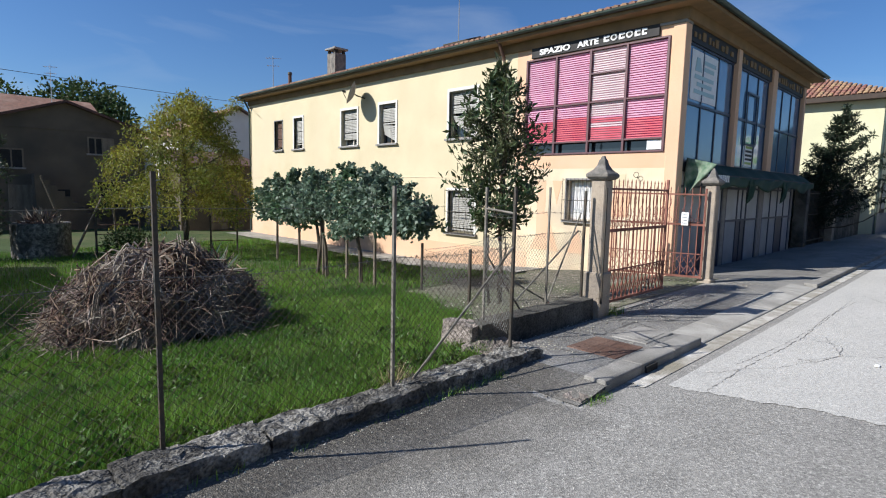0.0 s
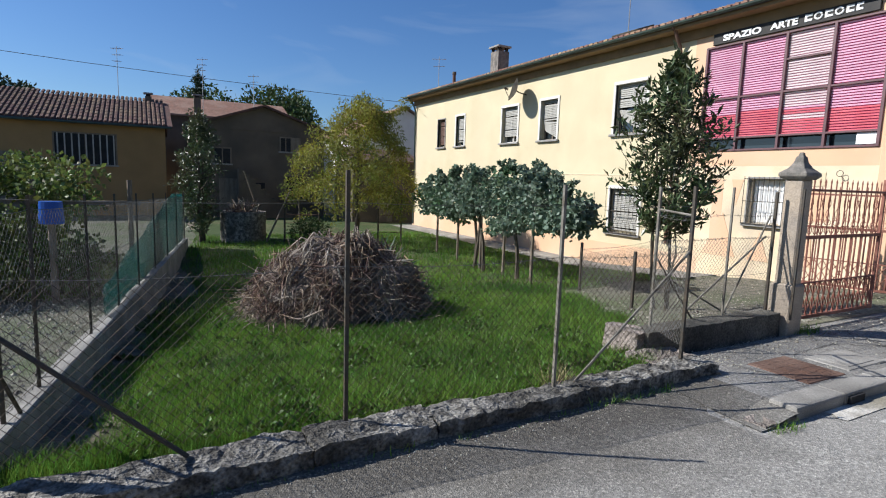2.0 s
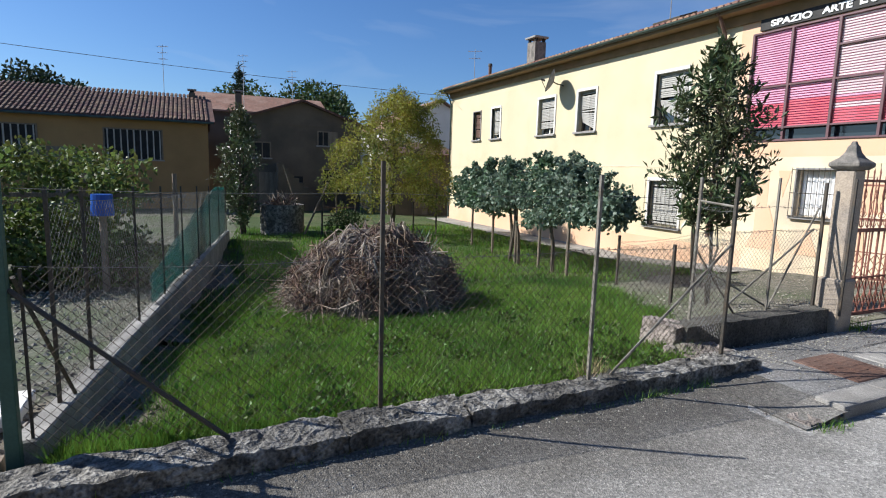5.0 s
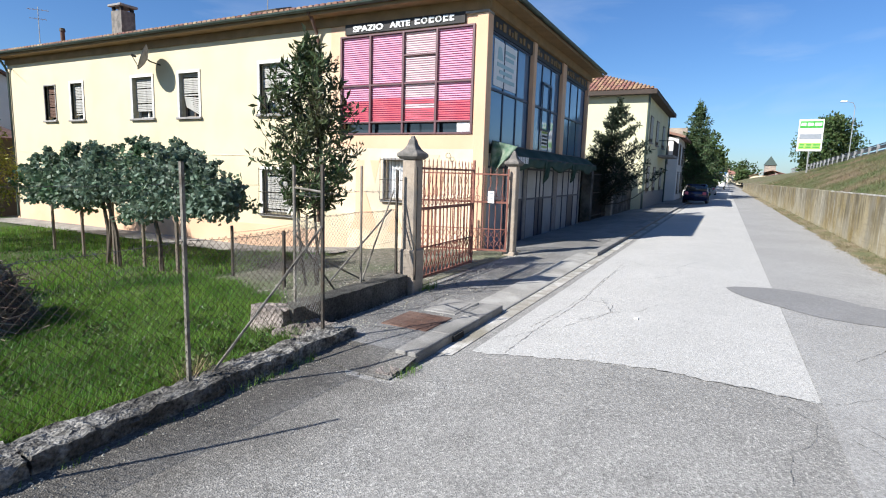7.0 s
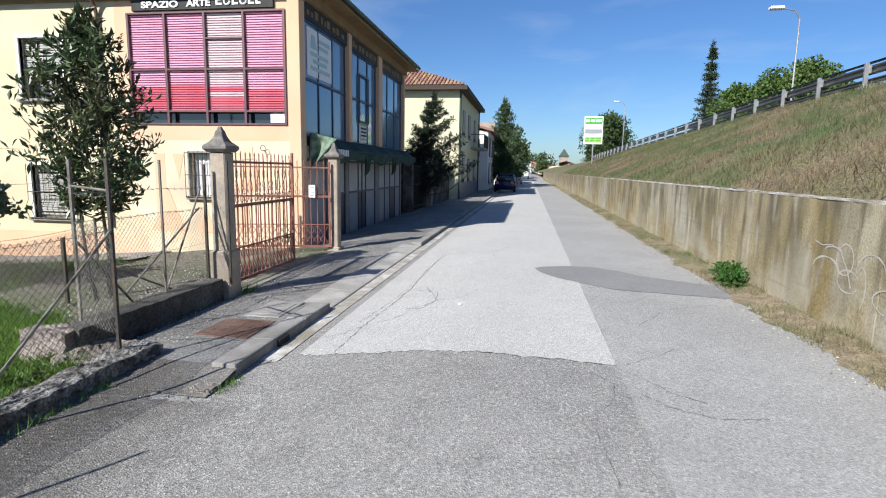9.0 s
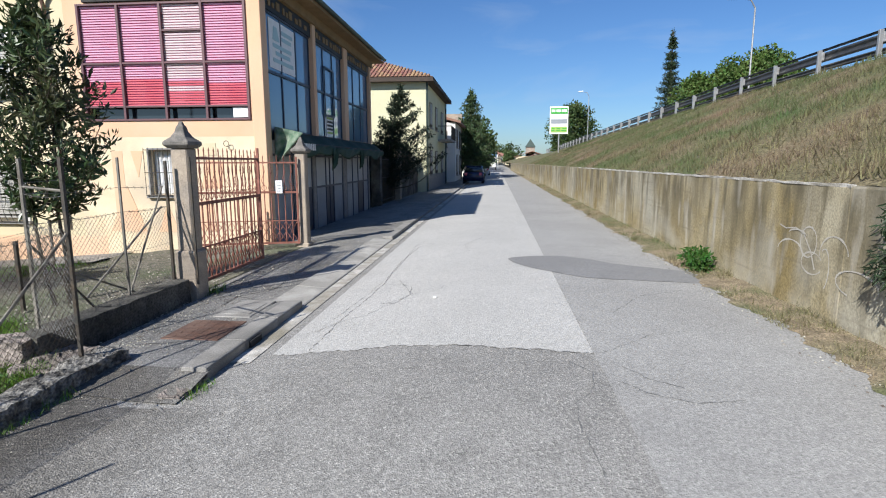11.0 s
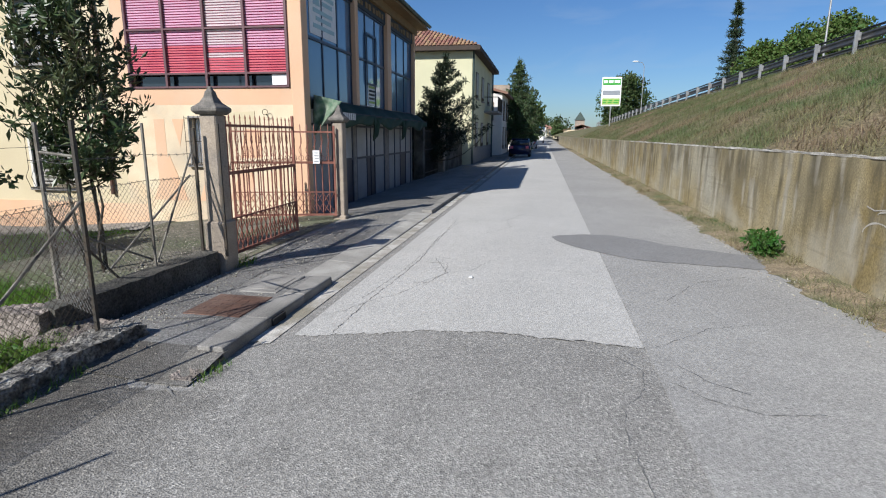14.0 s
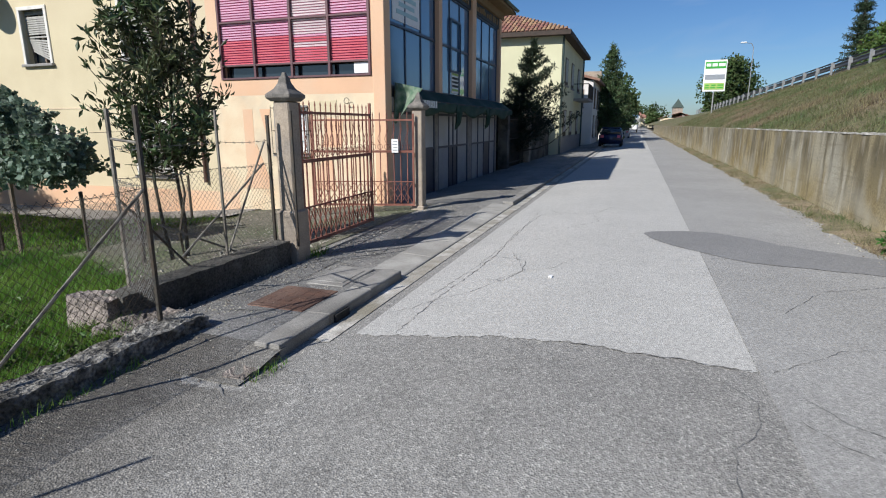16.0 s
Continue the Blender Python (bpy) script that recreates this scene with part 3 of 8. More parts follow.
def patch(name, outline, lift, material, label):
    """A thin asphalt layer with an uneven edge, laid on the road."""
    bm = bmesh.new()
    vs = [bm.verts.new((x, y, land(x, y) + lift)) for x, y in outline]
    bm.faces.new(vs)
    bmesh.ops.triangulate(bm, faces=bm.faces)
    return solo(name, bm, material, label, "road patch", kind="structure")


def strip_patch(name, x0fn, x1, y0, y1, lift, material, label, nx=40, ny=160):
    verts, faces = [], []
    for j in range(ny + 1):
        y = y0 + (y1 - y0) * j / ny
        a = x0fn(y)
        for i in range(nx + 1):
            x = a + (x1 - a) * (i / nx) ** 2
            verts.append((x, y, land(x, y) + lift))
    for j in range(ny):
        for i in range(nx):
            k = j * (nx + 1) + i
            faces.append((k, k + 1, k + nx + 2, k + nx + 1))
    ob = new(name, raw(name, verts, faces, material))
    return tagged(ob, label, "road patch", kind="structure")


strip_patch("road_lane", edge_light, 300, -0.96, 2.0, 0.005, M_ASPHALT_LIGHT, "pale worn asphalt lane with an uneven edge")
sheet("road_side", [-80, -40, -20] + steps(-10, 4.9, 60) + steps(5.05, 30, 40) + [45, 70, 110, 180, 300], [-3.3 + 0.15 * i for i in range(15)] + [-1.08, -0.965],
      lambda x, y: land(x, y) + 0.004, M_ASPHALT_MID, "mid-grey asphalt along the retaining wall", "road patch")
V, F = [], []
rs = random.Random(9)


def crack_line(pts, w):
    """A thin uneven crack through the points, lying on the road."""
    line = []
    for (xa, ya), (xb, yb) in zip(pts, pts[1:]):
        n = max(2, int(math.hypot(xb - xa, yb - ya) / 0.05))
        line += [(xa + (xb - xa) * i / n + rs.uniform(-0.012, 0.012), ya + (yb - ya) * i / n + rs.uniform(-0.012, 0.012)) for i in range(n)]
    k0 = len(V)
    for i, (x, y) in enumerate(line):
        ww = 0.55 * w * rs.uniform(0.1, 1.2)
        dx, dy = line[min(i + 1, len(line) - 1)][0] - line[max(i - 1, 0)][0], line[min(i + 1, len(line) - 1)][1] - line[max(i - 1, 0)][1]
        ln = math.hypot(dx, dy) or 1
        V.extend([(x - dy / ln * ww, y + dx / ln * ww, land(x, y) + 0.0095), (x + dy / ln * ww, y - dx / ln * ww, land(x, y) + 0.0095)])
    for i in range(len(line) - 1):
        F.append((k0 + 2 * i, k0 + 2 * i + 1, k0 + 2 * i + 3, k0 + 2 * i + 2))


crack_line([(edge_light(0.35 - 0.12 * i) - 0.004, 0.35 - 0.12 * i) for i in range(12)], 0.011)
crack_line([(5.11, 1.67), (6.05, 1.66), (7.1, 1.58), (8.08, 1.53), (9.6, 1.6), (11.5, 1.5)], 0.008)
crack_line([(6.82, 1.35), (6.77, 1.15), (7.2, 1.02), (7.73, 1.09), (7.95, 1.5)], 0.008)
crack_line([(7.2, 1.02), (7.35, 0.7), (7.9, 0.5)], 0.006)
crack_line([(6.05, 1.66), (6.3, 1.4), (6.77, 1.2)], 0.006)
crack_line([(5.6, 1.98), (5.75, 1.8), (6.05, 1.66)], 0.006)
crack_line([(4.81, -0.71), (4.58, -0.87), (4.28, -0.84), (4.0, -0.66), (3.61, -0.64), (3.01, -0.69), (2.2, -0.74), (1.2, -0.8)], 0.005)
crack_line([(4.46, -1.02), (4.2, -1.2), (4.05, -1.5), (4.15, -1.9)], 0.007)
crack_line([(9.9, 0.9), (10.6, 0.4), (11.4, 0.55), (12.5, 0.2)], 0.007)
crack_line([(11.4, 0.55), (11.6, 1.2), (12.4, 1.55)], 0.007)
crack_line([(6.4, -1.4), (7.2, -1.9), (7.6, -2.6)], 0.006)
crack_line([(4.7, -1.15), (4.45, -1.3), (4.3, -1.55)], 0.006)
crack_line([(6.2, 1.75), (7.4, 1.62), (9.0, 1.55), (12, 1.6)], 0.006)
crack_line([(6.7, 1.3), (7.2, 1.0), (7.5, 1.1), (8.2, 1.35)], 0.006)
crack_line([(8.4, -2.9), (8.3, -2.0), (8.35, -1.0)], 0.006)
crack_line([(5.0, -1.0), (5.6, -1.6), (5.9, -2.3)], 0.004)
crack_line([(3.75, 2.2), (3.9, 2.42), (4.1, 2.5)], 0.02)
tagged(new("road_crack", raw("road_crack", V, F, M_SEAM)), "fine dark cracks and seams in the asphalt", "road crack", kind="structure")
OVAL = []
for i in range(41):
    u = i / 40
    OVAL.append((9.75 + 0.42 * math.sin(math.pi * min(1, u * 1.6)) ** 0.6 * (1 - 0.4 * u) - 0.95 * max(0, u - 0.35) ** 1.2 * 1.6 + 0.012 * math.sin(40 * u), -0.30 - 2.75 * u))
for i in range(41):
    u = 1 - i / 40
    OVAL.append((9.70 - 1.28 * min(1, u * 2.4) ** 0.55 - 0.42 * u + 0.012 * math.sin(33 * u), -0.31 - 2.75 * u))
patch("trench_patch", OVAL, 0.010, M_ASPHALT_DARK, "dark smooth asphalt patch across a trench")

APR = [(-14 + 0.5 * i, 1.45 + 0.10 * math.sin(0.9 * i) + 0.05 * math.sin(2.3 * i)) for i in range(34)] + [(3.2, 1.5), (4.0, 1.6), (4.32, 1.95), (4.34, 2.28), (4.0, 2.34), (3.98, 2.6), (4.3, 2.9), (4.6, 3.15), (3.0, 3.19), (1.0, 3.19), (-2, 3.19), (-14, 3.19)]
bm = bmesh.new()
bm.faces.new([bm.verts.new((x, y, land(x, y) + 0.005)) for x, y in APR])
bmesh.ops.triangulate(bm, faces=bm.faces)
bmesh.ops.subdivide_edges(bm, edges=bm.edges[:], cuts=3, use_grid_fill=True)
for v_ in bm.verts:
    v_.co.z = land(v_.co.x, v_.co.y) + (-0.006 if v_.is_boundary and v_.co.y < 3.0 else 0.006)
solo("road_apron", bm, M_APRON, "dark asphalt margin along the low wall", "road patch", kind="structure")
sheet("road_ramp", steps(3.95, 4.5, 10), steps(2.3, 3.72, 14), pave, M_APRON, "asphalt run up to the pavement's broken edge", "road patch")
sheet("pavement", steps(4.5, 24, 60) + [28, 34, 45, 60, 90, 140], steps(2.5, 5.0, 14), pave, M_PAVE,
      "worn grey pavement with dust and stains", "pavement", keep=lambda x, y: y < 3.72 or x > 7.1)
V, F = [], []
PAVE_CRACKS = ([(4.6, 3.5), (5.0, 3.35), (5.15, 2.9), (5.1, 2.55)], [(5.9, 3.6), (6.0, 3.2), (6.9, 3.25), (7.6, 3.0), (8.4, 3.1), (9.5, 2.95)], [(7.6, 3.0), (7.7, 3.5), (8.3, 3.8)],
               [(8.4, 3.1), (8.9, 3.6), (9.9, 3.7)], [(6.85, 2.9), (6.95, 3.3), (6.9, 3.7)], [(10.0, 2.9), (10.4, 3.4), (11.6, 3.5), (12.8, 3.3)])
for pts in PAVE_CRACKS:
    crack_line(pts, 0.011)
V = [(x_, y_, pave(x_, y_) + 0.006) for x_, y_, z_ in V]
tagged(new("pavement_crack", raw("pavement_crack", V, F, M_DARKCONC)), "dark cracks across the worn pavement", "pavement crack", kind="structure")


def in_yard(x, y):
    """The gravelled part behind the gate."""
    if y < 4.47:
        xb = 4.45 + 0.4 * (y - 4.0) / 0.47
    elif y < 5.66:
        xb = 4.84 + 1.18 * (y - 4.47) / 1.19
    else:
        xb = 6.02 + 0.72 * smooth01((y - 5.66) / 2.2)
    return x > xb + 0.06 * math.sin(7 * y) + 0.05 * math.sin(13 * y + x) and y < 8.4 + 0.3 * math.sin(2.2 * x)


sheet("yard", steps(4.4, 12.2, 130), steps(3.95, 9, 90), lambda x, y: land(x, y) + 0.012 + 0.015 * math.sin(5 * x) * math.sin(4 * y), M_GRAVEL,
      "gravel and earth yard behind the gate", "yard", keep=lambda x, y: in_yard(x, y))
sheet("wall_path", [10.9, 11.5, 12.19], steps(8.4, 25.9, 30), lambda x, y: land(x, y) + 0.03, M_KERB, "pale concrete path along the building", "path")
sheet("lawn", steps(-2.0, 4.4, 20) + steps(4.53, 12.2, 60), steps(3.5, 9.1, 60) + steps(9.4, 33, 56), lambda x, y: land(x, y) + 0.004 + 0.02 * math.sin(1.7 * x + 1) * math.sin(1.3 * y), M_LAWN,
      "green garden lawn", "lawn", keep=lambda x, y: x > -1.05 + 0.128 * (y - 3.6) and not in_yard(x, y))
sheet("side_yard", steps(-30, 1.5, 40), steps(3.6, 45, 60), lambda x, y: land(x, y) + 0.006 + 0.02 * math.sin(4 * x) * math.sin(3 * y), M_SIDE,
      "stony earth of the neighbouring plot", "yard", keep=lambda x, y: x < -0.9 + 0.128 * (y - 3.6))


def rough_block(x0, x1, y0, y1, z0, z1, nx, ny, nz, amp, seed):
    """A block with a crumbling, uneven skin."""
    bm = bmesh.new()
    idx = {}

    def vert(i, j, k):
        if (i, j, k) not in idx:
            p = Vector((x0 + (x1 - x0) * i / nx, y0 + (y1 - y0) * j / ny, z0 + (z1 - z0) * k / nz))
            d = noise.noise_vector(p * 3.1 + Vector((seed, 0, 0))) * amp + noise.noise_vector(p * 11.0 + Vector((0, seed, 0))) * amp * 0.6 + noise.noise_vector(p * 31.0 + Vector((0, 0, seed))) * amp * 0.55
            if k == 0:
                d.z = 0
            idx[i, j, k] = bm.verts.new(p + d)
        return idx[i, j, k]

    for i in range(nx):
        for j in range(ny):
            for k in (0, nz):
                bm.faces.new([vert(i, j, k), vert(i + 1, j, k), vert(i + 1, j + 1, k), vert(i, j + 1, k)])
        for k in range(nz):
            for j in (0, ny):
                bm.faces.new([vert(i, j, k), vert(i + 1, j, k), vert(i + 1, j, k + 1), vert(i, j, k + 1)])
    for j in range(ny):
        for k in range(nz):
            for i in (0, nx):
                bm.faces.new([vert(i, j, k), vert(i, j + 1, k), vert(i, j + 1, k + 1), vert(i, j, k + 1)])
    return bm


# kerbs: raised, dropped and raised again
def kerb_stone(x0, x1, ztop0, ztop1, back=2.54, rise=-0.004):
    bm = bmesh.new()
    prof0 = [(2.31, -0.2), (2.31, ztop0 - 0.012), (2.325, ztop0), (back, ztop0 + rise), (back, -0.2)]
    prof1 = [(2.31, -0.2), (2.31, ztop1 - 0.012), (2.325, ztop1), (back, ztop1 + rise), (back, -0.2)]
    a = [bm.verts.new((x0, y, z)) for y, z in prof0]
    b = [bm.verts.new((x1, y, z)) for y, z in prof1]
    for i in range(5):
        j = (i + 1) % 5
        bm.faces.new((a[i], a[j], b[j], b[i]))
    bm.faces.new(a[::-1])
    bm.faces.new(b)
    bmesh.ops.recalc_face_normals(bm, faces=bm.faces[:])
    bmesh.ops.bevel(bm, geom=[e for e in bm.edges if e.calc_length() > 0.1], offset=0.007, segments=1, affect="EDGES")
    return bm


kerb = thing("kerb", (3.9, 2.4, -0.12), "worn concrete kerb stones along the pavement", "kerb", kind="structure")
xs = [4.43, 5.16, 5.95, 6.72]
for a, b in zip(xs, xs[1:]):
    part("kerb_stone", kerb_stone(a + 0.004, b - 0.004, -0.012, -0.012 - 0.006 * (a > 5)), M_KERB, kerb)
for i in range(6):
    part("kerb_stone", kerb_stone(6.73 + i * 1.0, 7.725 + i * 1.0, -0.095, -0.095, 2.76, 0.028), M_SLAB, kerb, "pale dropped kerb slab")
for i in range(26):
    part("kerb_stone", kerb_stone(12.75 + i * 1.0, 13.745 + i * 1.0, -0.03, -0.03), M_KERB, kerb)
part("kerb_stone", kerb_stone(38.8, 140, -0.03, -0.03), M_KERB, kerb)
part("broken_end", rough_block(4.02, 4.45, 2.31, 2.5, -0.25, -0.085, 14, 6, 6, 0.022, 9.4), M_RUBBLE, kerb, "crumbled end of the kerb")
strip_patch("gutter", lambda y: 4.82 + 0.03 * math.sin(40 * y), 60, 2.12, 2.305, 0.008, M_COPING, "pale concrete gutter strip", ny=3)
bm = bmesh.new()
box(bm, 5.22, 5.46, 2.285, 2.33, -0.115, -0.045)
solo("drain_inlet", bm, M_DARKIN, "dark drain inlet in the kerb face", "drain")
bm = B(5.2, 5.85, 2.62, 3.22, -0.06, -0.036, bevel=0.008)
for i in range(5):
    for j in range(5):
        box(bm, 5.25 + i * 0.12, 5.32 + i * 0.12, 2.67 + j * 0.11, 2.73 + j * 0.11, -0.037, -0.033)
solo("manhole_cover", bm, M_RUST, "rusty square iron manhole cover in the pavement", "manhole cover")
bm = B(6.0, 6.75, 2.66, 3.1, -0.08, -0.036, bevel=0.01)
box(bm, 6.1, 6.62, 2.72, 3.04, -0.037, -0.031, bevel=0.004)
solo("inspection_cover", bm, M_KERB, "concrete inspection cover set into the pavement", "manhole cover")

# ---- retaining wall, embankment, guard rail ----
rwall = thing("retaining_wall", (10, -3.6, 0), "stained concrete retaining wall with rust streaks", "retaining wall", kind="structure")
x = -30.0
while x < 130:
    w = 5.98
    prism_bm = prism(bmesh.new(), [(-3.52, -0.3), (-3.535, 1.42), (-3.545, 1.44), (-3.80, 1.44), (-3.82, -0.3)], "x", x, x + w)
    part("wall_panel", prism_bm, M_RWALL, rwall)
    if 0 < x < 24:
        part("coping", rough_block(x, x + w, -3.58, -3.53, 1.424, 1.452, 70, 2, 2, 0.014, x), M_COPING, rwall, "pale crumbling coping edge")
    x += 6.0


def crest(x):
    """Height of the embankment's top edge along the road."""
    return 4.5 - 0.012 * max(0, x - 26) if x < 110 else 3.49


def bank(x, y):
    s = min(max((-3.7 - y) / 6.9, 0), 1)
    return 1.40 + (crest(x) - 1.40) * (s ** 0.95) + 0.07 * math.sin(1.3 * x) * math.sin(0.9 * y) + 0.05 * math.sin(2.9 * x + y)


sheet("embankment", [-60, -40] + steps(-25, 60, 110) + [70, 85, 105, 140, 200, 300], steps(-30, -10.7, 6)[:-1] + steps(-10.7, -3.7, 30), bank, M_DRY,
      "dry grassy embankment above the wall", "embankment")
rail = thing("guard_rail", (20.5, -10.9, 4.4), "weathered steel guard rail on grey posts", "guard rail", kind="structure")
for i in range(46):
    x = -12.0 + 2.95 * i
    z = crest(x)
    bm = B(x - 0.05, x + 0.05, -10.88, -10.76, z - 0.4, z + 0.84, bevel=0.01)
    part("post", bm, M_GALV, rail)
    bm = B(x - 0.045, x + 0.045, -10.96, -10.88, z + 0.5, z + 0.78, bevel=0.01)
    part("spacer", bm, M_GALV, rail)
for zc, hh, mm in ((0.62, 0.15, M_DARKRAIL), (0.27, 0.09, M_DARKRAIL), (0.86, 0.04, M_DARKRAIL)):
    pr = [(-10.99, -hh), (-10.965, -hh * 0.6), (-11.0, -hh * 0.15), (-11.0, hh * 0.15), (-10.965, hh * 0.6), (-10.99, hh), (-11.015, hh), (-11.015, -hh)]
    for x0, x1 in [(-12 + 8.85 * i, -12 + 8.85 * (i + 1)) for i in range(15)]:
        bm = bmesh.new()
        a = [bm.verts.new((x0, y, crest(x0) + zc + z)) for y, z in pr]
        b = [bm.verts.new((x1, y, crest(x1) + zc + z)) for y, z in pr]
        for i in range(8):
            bm.faces.new((a[i], a[(i + 1) % 8], b[(i + 1) % 8], b[i]))
        bm.faces.new(a[::-1])
        bm.faces.new(b)
        part("rail", bm, mm, rail)

def verge_edge(x):
    """Ragged road side of the dusty strip under the wall."""
    return -2.98 + 0.07 * math.sin(1.9 * x) + 0.05 * math.sin(4.7 * x + 1) + 0.03 * math.sin(13 * x) + 0.02 * math.sin(29 * x)


V, F = [], []
vx = [-12 + 0.06 * i for i in range(620)] + [26 + 2 * i for i in range(50)]
for x in vx:
    for j in range(7):
        y = -3.54 + (verge_edge(x) + 3.54) * j / 6
        V.append((x, y, 0.006 + (0.035 + 0.012 * math.sin(5 * x + j)) * (1 - j / 6) ** 0.8 + (0.004 if 0 < j < 6 else -0.004) * math.sin(17 * x + 3 * j)))
for i in range(len(vx) - 1):
    for j in range(6):
        F.append((7 * i + j, 7 * i + j + 7, 7 * i + j + 8, 7 * i + j + 1))
tagged(new("verge", raw("verge", V, F, M_STRAW)), "dusty strip of straw and earth along the retaining wall", "verge", kind="structure")

# ---- main building ----
FX, FY, BX, BY, EZ = 12.2, 5.02, 22.7, 25.9, 5.42   # faces toward garden and street, far sides, eaves
WINS = [  # y0, y1, z0, z1, kind
    (22.65, 23.35, 3.22, 4.50, "dark"), (20.9, 21.62, 3.22, 4.52, "shut"), (17.0, 18.02, 3.20, 4.54, "shut"),
    (14.75, 15.65, 3.20, 4.56, "broken"), (11.0, 12.15, 3.22, 4.64, "broken"),
    (11.0, 12.1, 0.32, 1.62, "grille"), (7.0, 7.8, 0.95, 1.97, "curtain"), (14.95, 15.95, 0.25, 1.55, "shut"),
]
RED = (5.36, 9.2, 2.62, 5.14)
wall_w = thing("wall_west", (FX, 15, -0.7), "cream rendered two-storey wall with an orange plinth", "wall", kind="structure")


def holed_wall(bm, y0, y1, z0, z1, holes, x0, x1):
    """A wall along y with openings right through it."""
    ys = sorted({y0, y1, *[h for w in holes for h in w[:2]]})
    zs = sorted({z0, z1, *[h for w in holes for h in w[2:4]]})
    for a, b in zip(ys, ys[1:]):
        col = []
        for c, d in zip(zs, zs[1:]):
            if any(w[0] <= a and b <= w[1] and w[2] <= c and d <= w[3] for w in holes):
                continue
            if col and abs(col[-1][1] - c) < 1e-6:
                col[-1][1] = d
            else:
                col.append([c, d])
        for c, d in col:
            box(bm, x0, x1, a, b, c, d)
    return bm


HOLES = [w[:4] for w in WINS] + [RED]
# the wall is split into bands of render that butt end to end
bm = holed_wall(bmesh.new(), 9.55, BY, -0.02, EZ, [h for h in HOLES if h[1] > 9.5], FX, FX + 0.35)
part("render", bm, M_CREAM, wall_w)
bm = holed_wall(bmesh.new(), 5.1, 9.55, 2.26, EZ, [RED], FX, FX + 0.35)
part("render", bm, M_ORANGE, wall_w, "orange render round the studio window")
bm = holed_wall(bmesh.new(), 5.1, 9.55, -0.02, 2.26, [h for h in HOLES if h[1] < 9], FX, FX + 0.35)
part("render", bm, M_PEEL, wall_w, "peeling plaster with orange and grey patches")
part("plinth", B(FX - 0.025, FX + 0.35, 9.0, BY, -0.8, -0.02), M_ORANGE, wall_w, "orange painted plinth")
part("plinth", B(FX - 0.02, FX + 0.35, 5.1, 9.0, -0.8, -0.02), M_PEEL, wall_w)
part("corner_pier", B(FX - 0.03, FX + 0.28, FY - 0.02, 5.1 + 0.18, -0.8, EZ - 0.06, bevel=0.01), M_ORANGE, wall_w, "orange corner pier")
part("pier_cap", B(FX - 0.05, FX + 0.3, FY - 0.03, 5.62, EZ - 0.06, EZ + 0.0, bevel=0.008), M_KERB, wall_w)
# faded geometric remains on the ground-floor plaster
for k, (pts, m_) in enumerate([
    ([(8.72, 0.5), (8.45, 0.5), (8.45, 1.95), (8.72, 1.95)], M_ORANGE), ([(8.25, 1.95), (7.95, 1.95), (8.1, 1.35)], M_ORANGE),
    ([(6.6, 1.1), (6.1, 1.1), (6.05, 1.7), (6.45, 1.75)], M_ORANGE), ([(8.9, 0.1), (8.0, 0.1), (8.4, 1.15)], M_ORANGE),
    ([(6.9, 2.1), (6.2, 2.12), (6.2, 1.85), (6.85, 1.8)], M_CREAM), ([(7.7, 0.1), (7.2, 0.1), (7.45, 0.75)], M_ORANGE), ([(6.95, 0.15), (6.3, 0.12), (6.35, 0.8), (6.6, 0.85)], M_ORANGE)]):
    part("plaster_patch", prism(bmesh.new(), pts, "x", FX - 0.004 - 0.002 * k, FX + 0.002), m_, wall_w)
part("string_course", B(FX - 0.012, FX + 0.01, 9.6, BY - 0.1, 2.02, 2.05), M_PEEL, wall_w)

for other, (a, b, c, d) in {"wall_east": (BX - 0.3, BX, FY + 0.3, BY), "wall_north": (FX + 0.35, BX - 0.3, BY - 0.3, BY)}.items():
    solo(other, B(a, b, c, d, -0.8, EZ), M_CREAM, "cream rendered outer wall", "wall", kind="structure")
solo("upper_floor", B(FX + 0.35, BX - 0.3, FY + 0.5, BY - 0.3, 2.1, 2.3), M_DARKIN, "dark inner floor", "floor", kind="structure")
solo("inner_partition", B(14.4, 14.5, FY + 0.5, BY - 0.3, -0.7, EZ), M_SHUT, "grey inner partition wall", "wall", kind="structure")


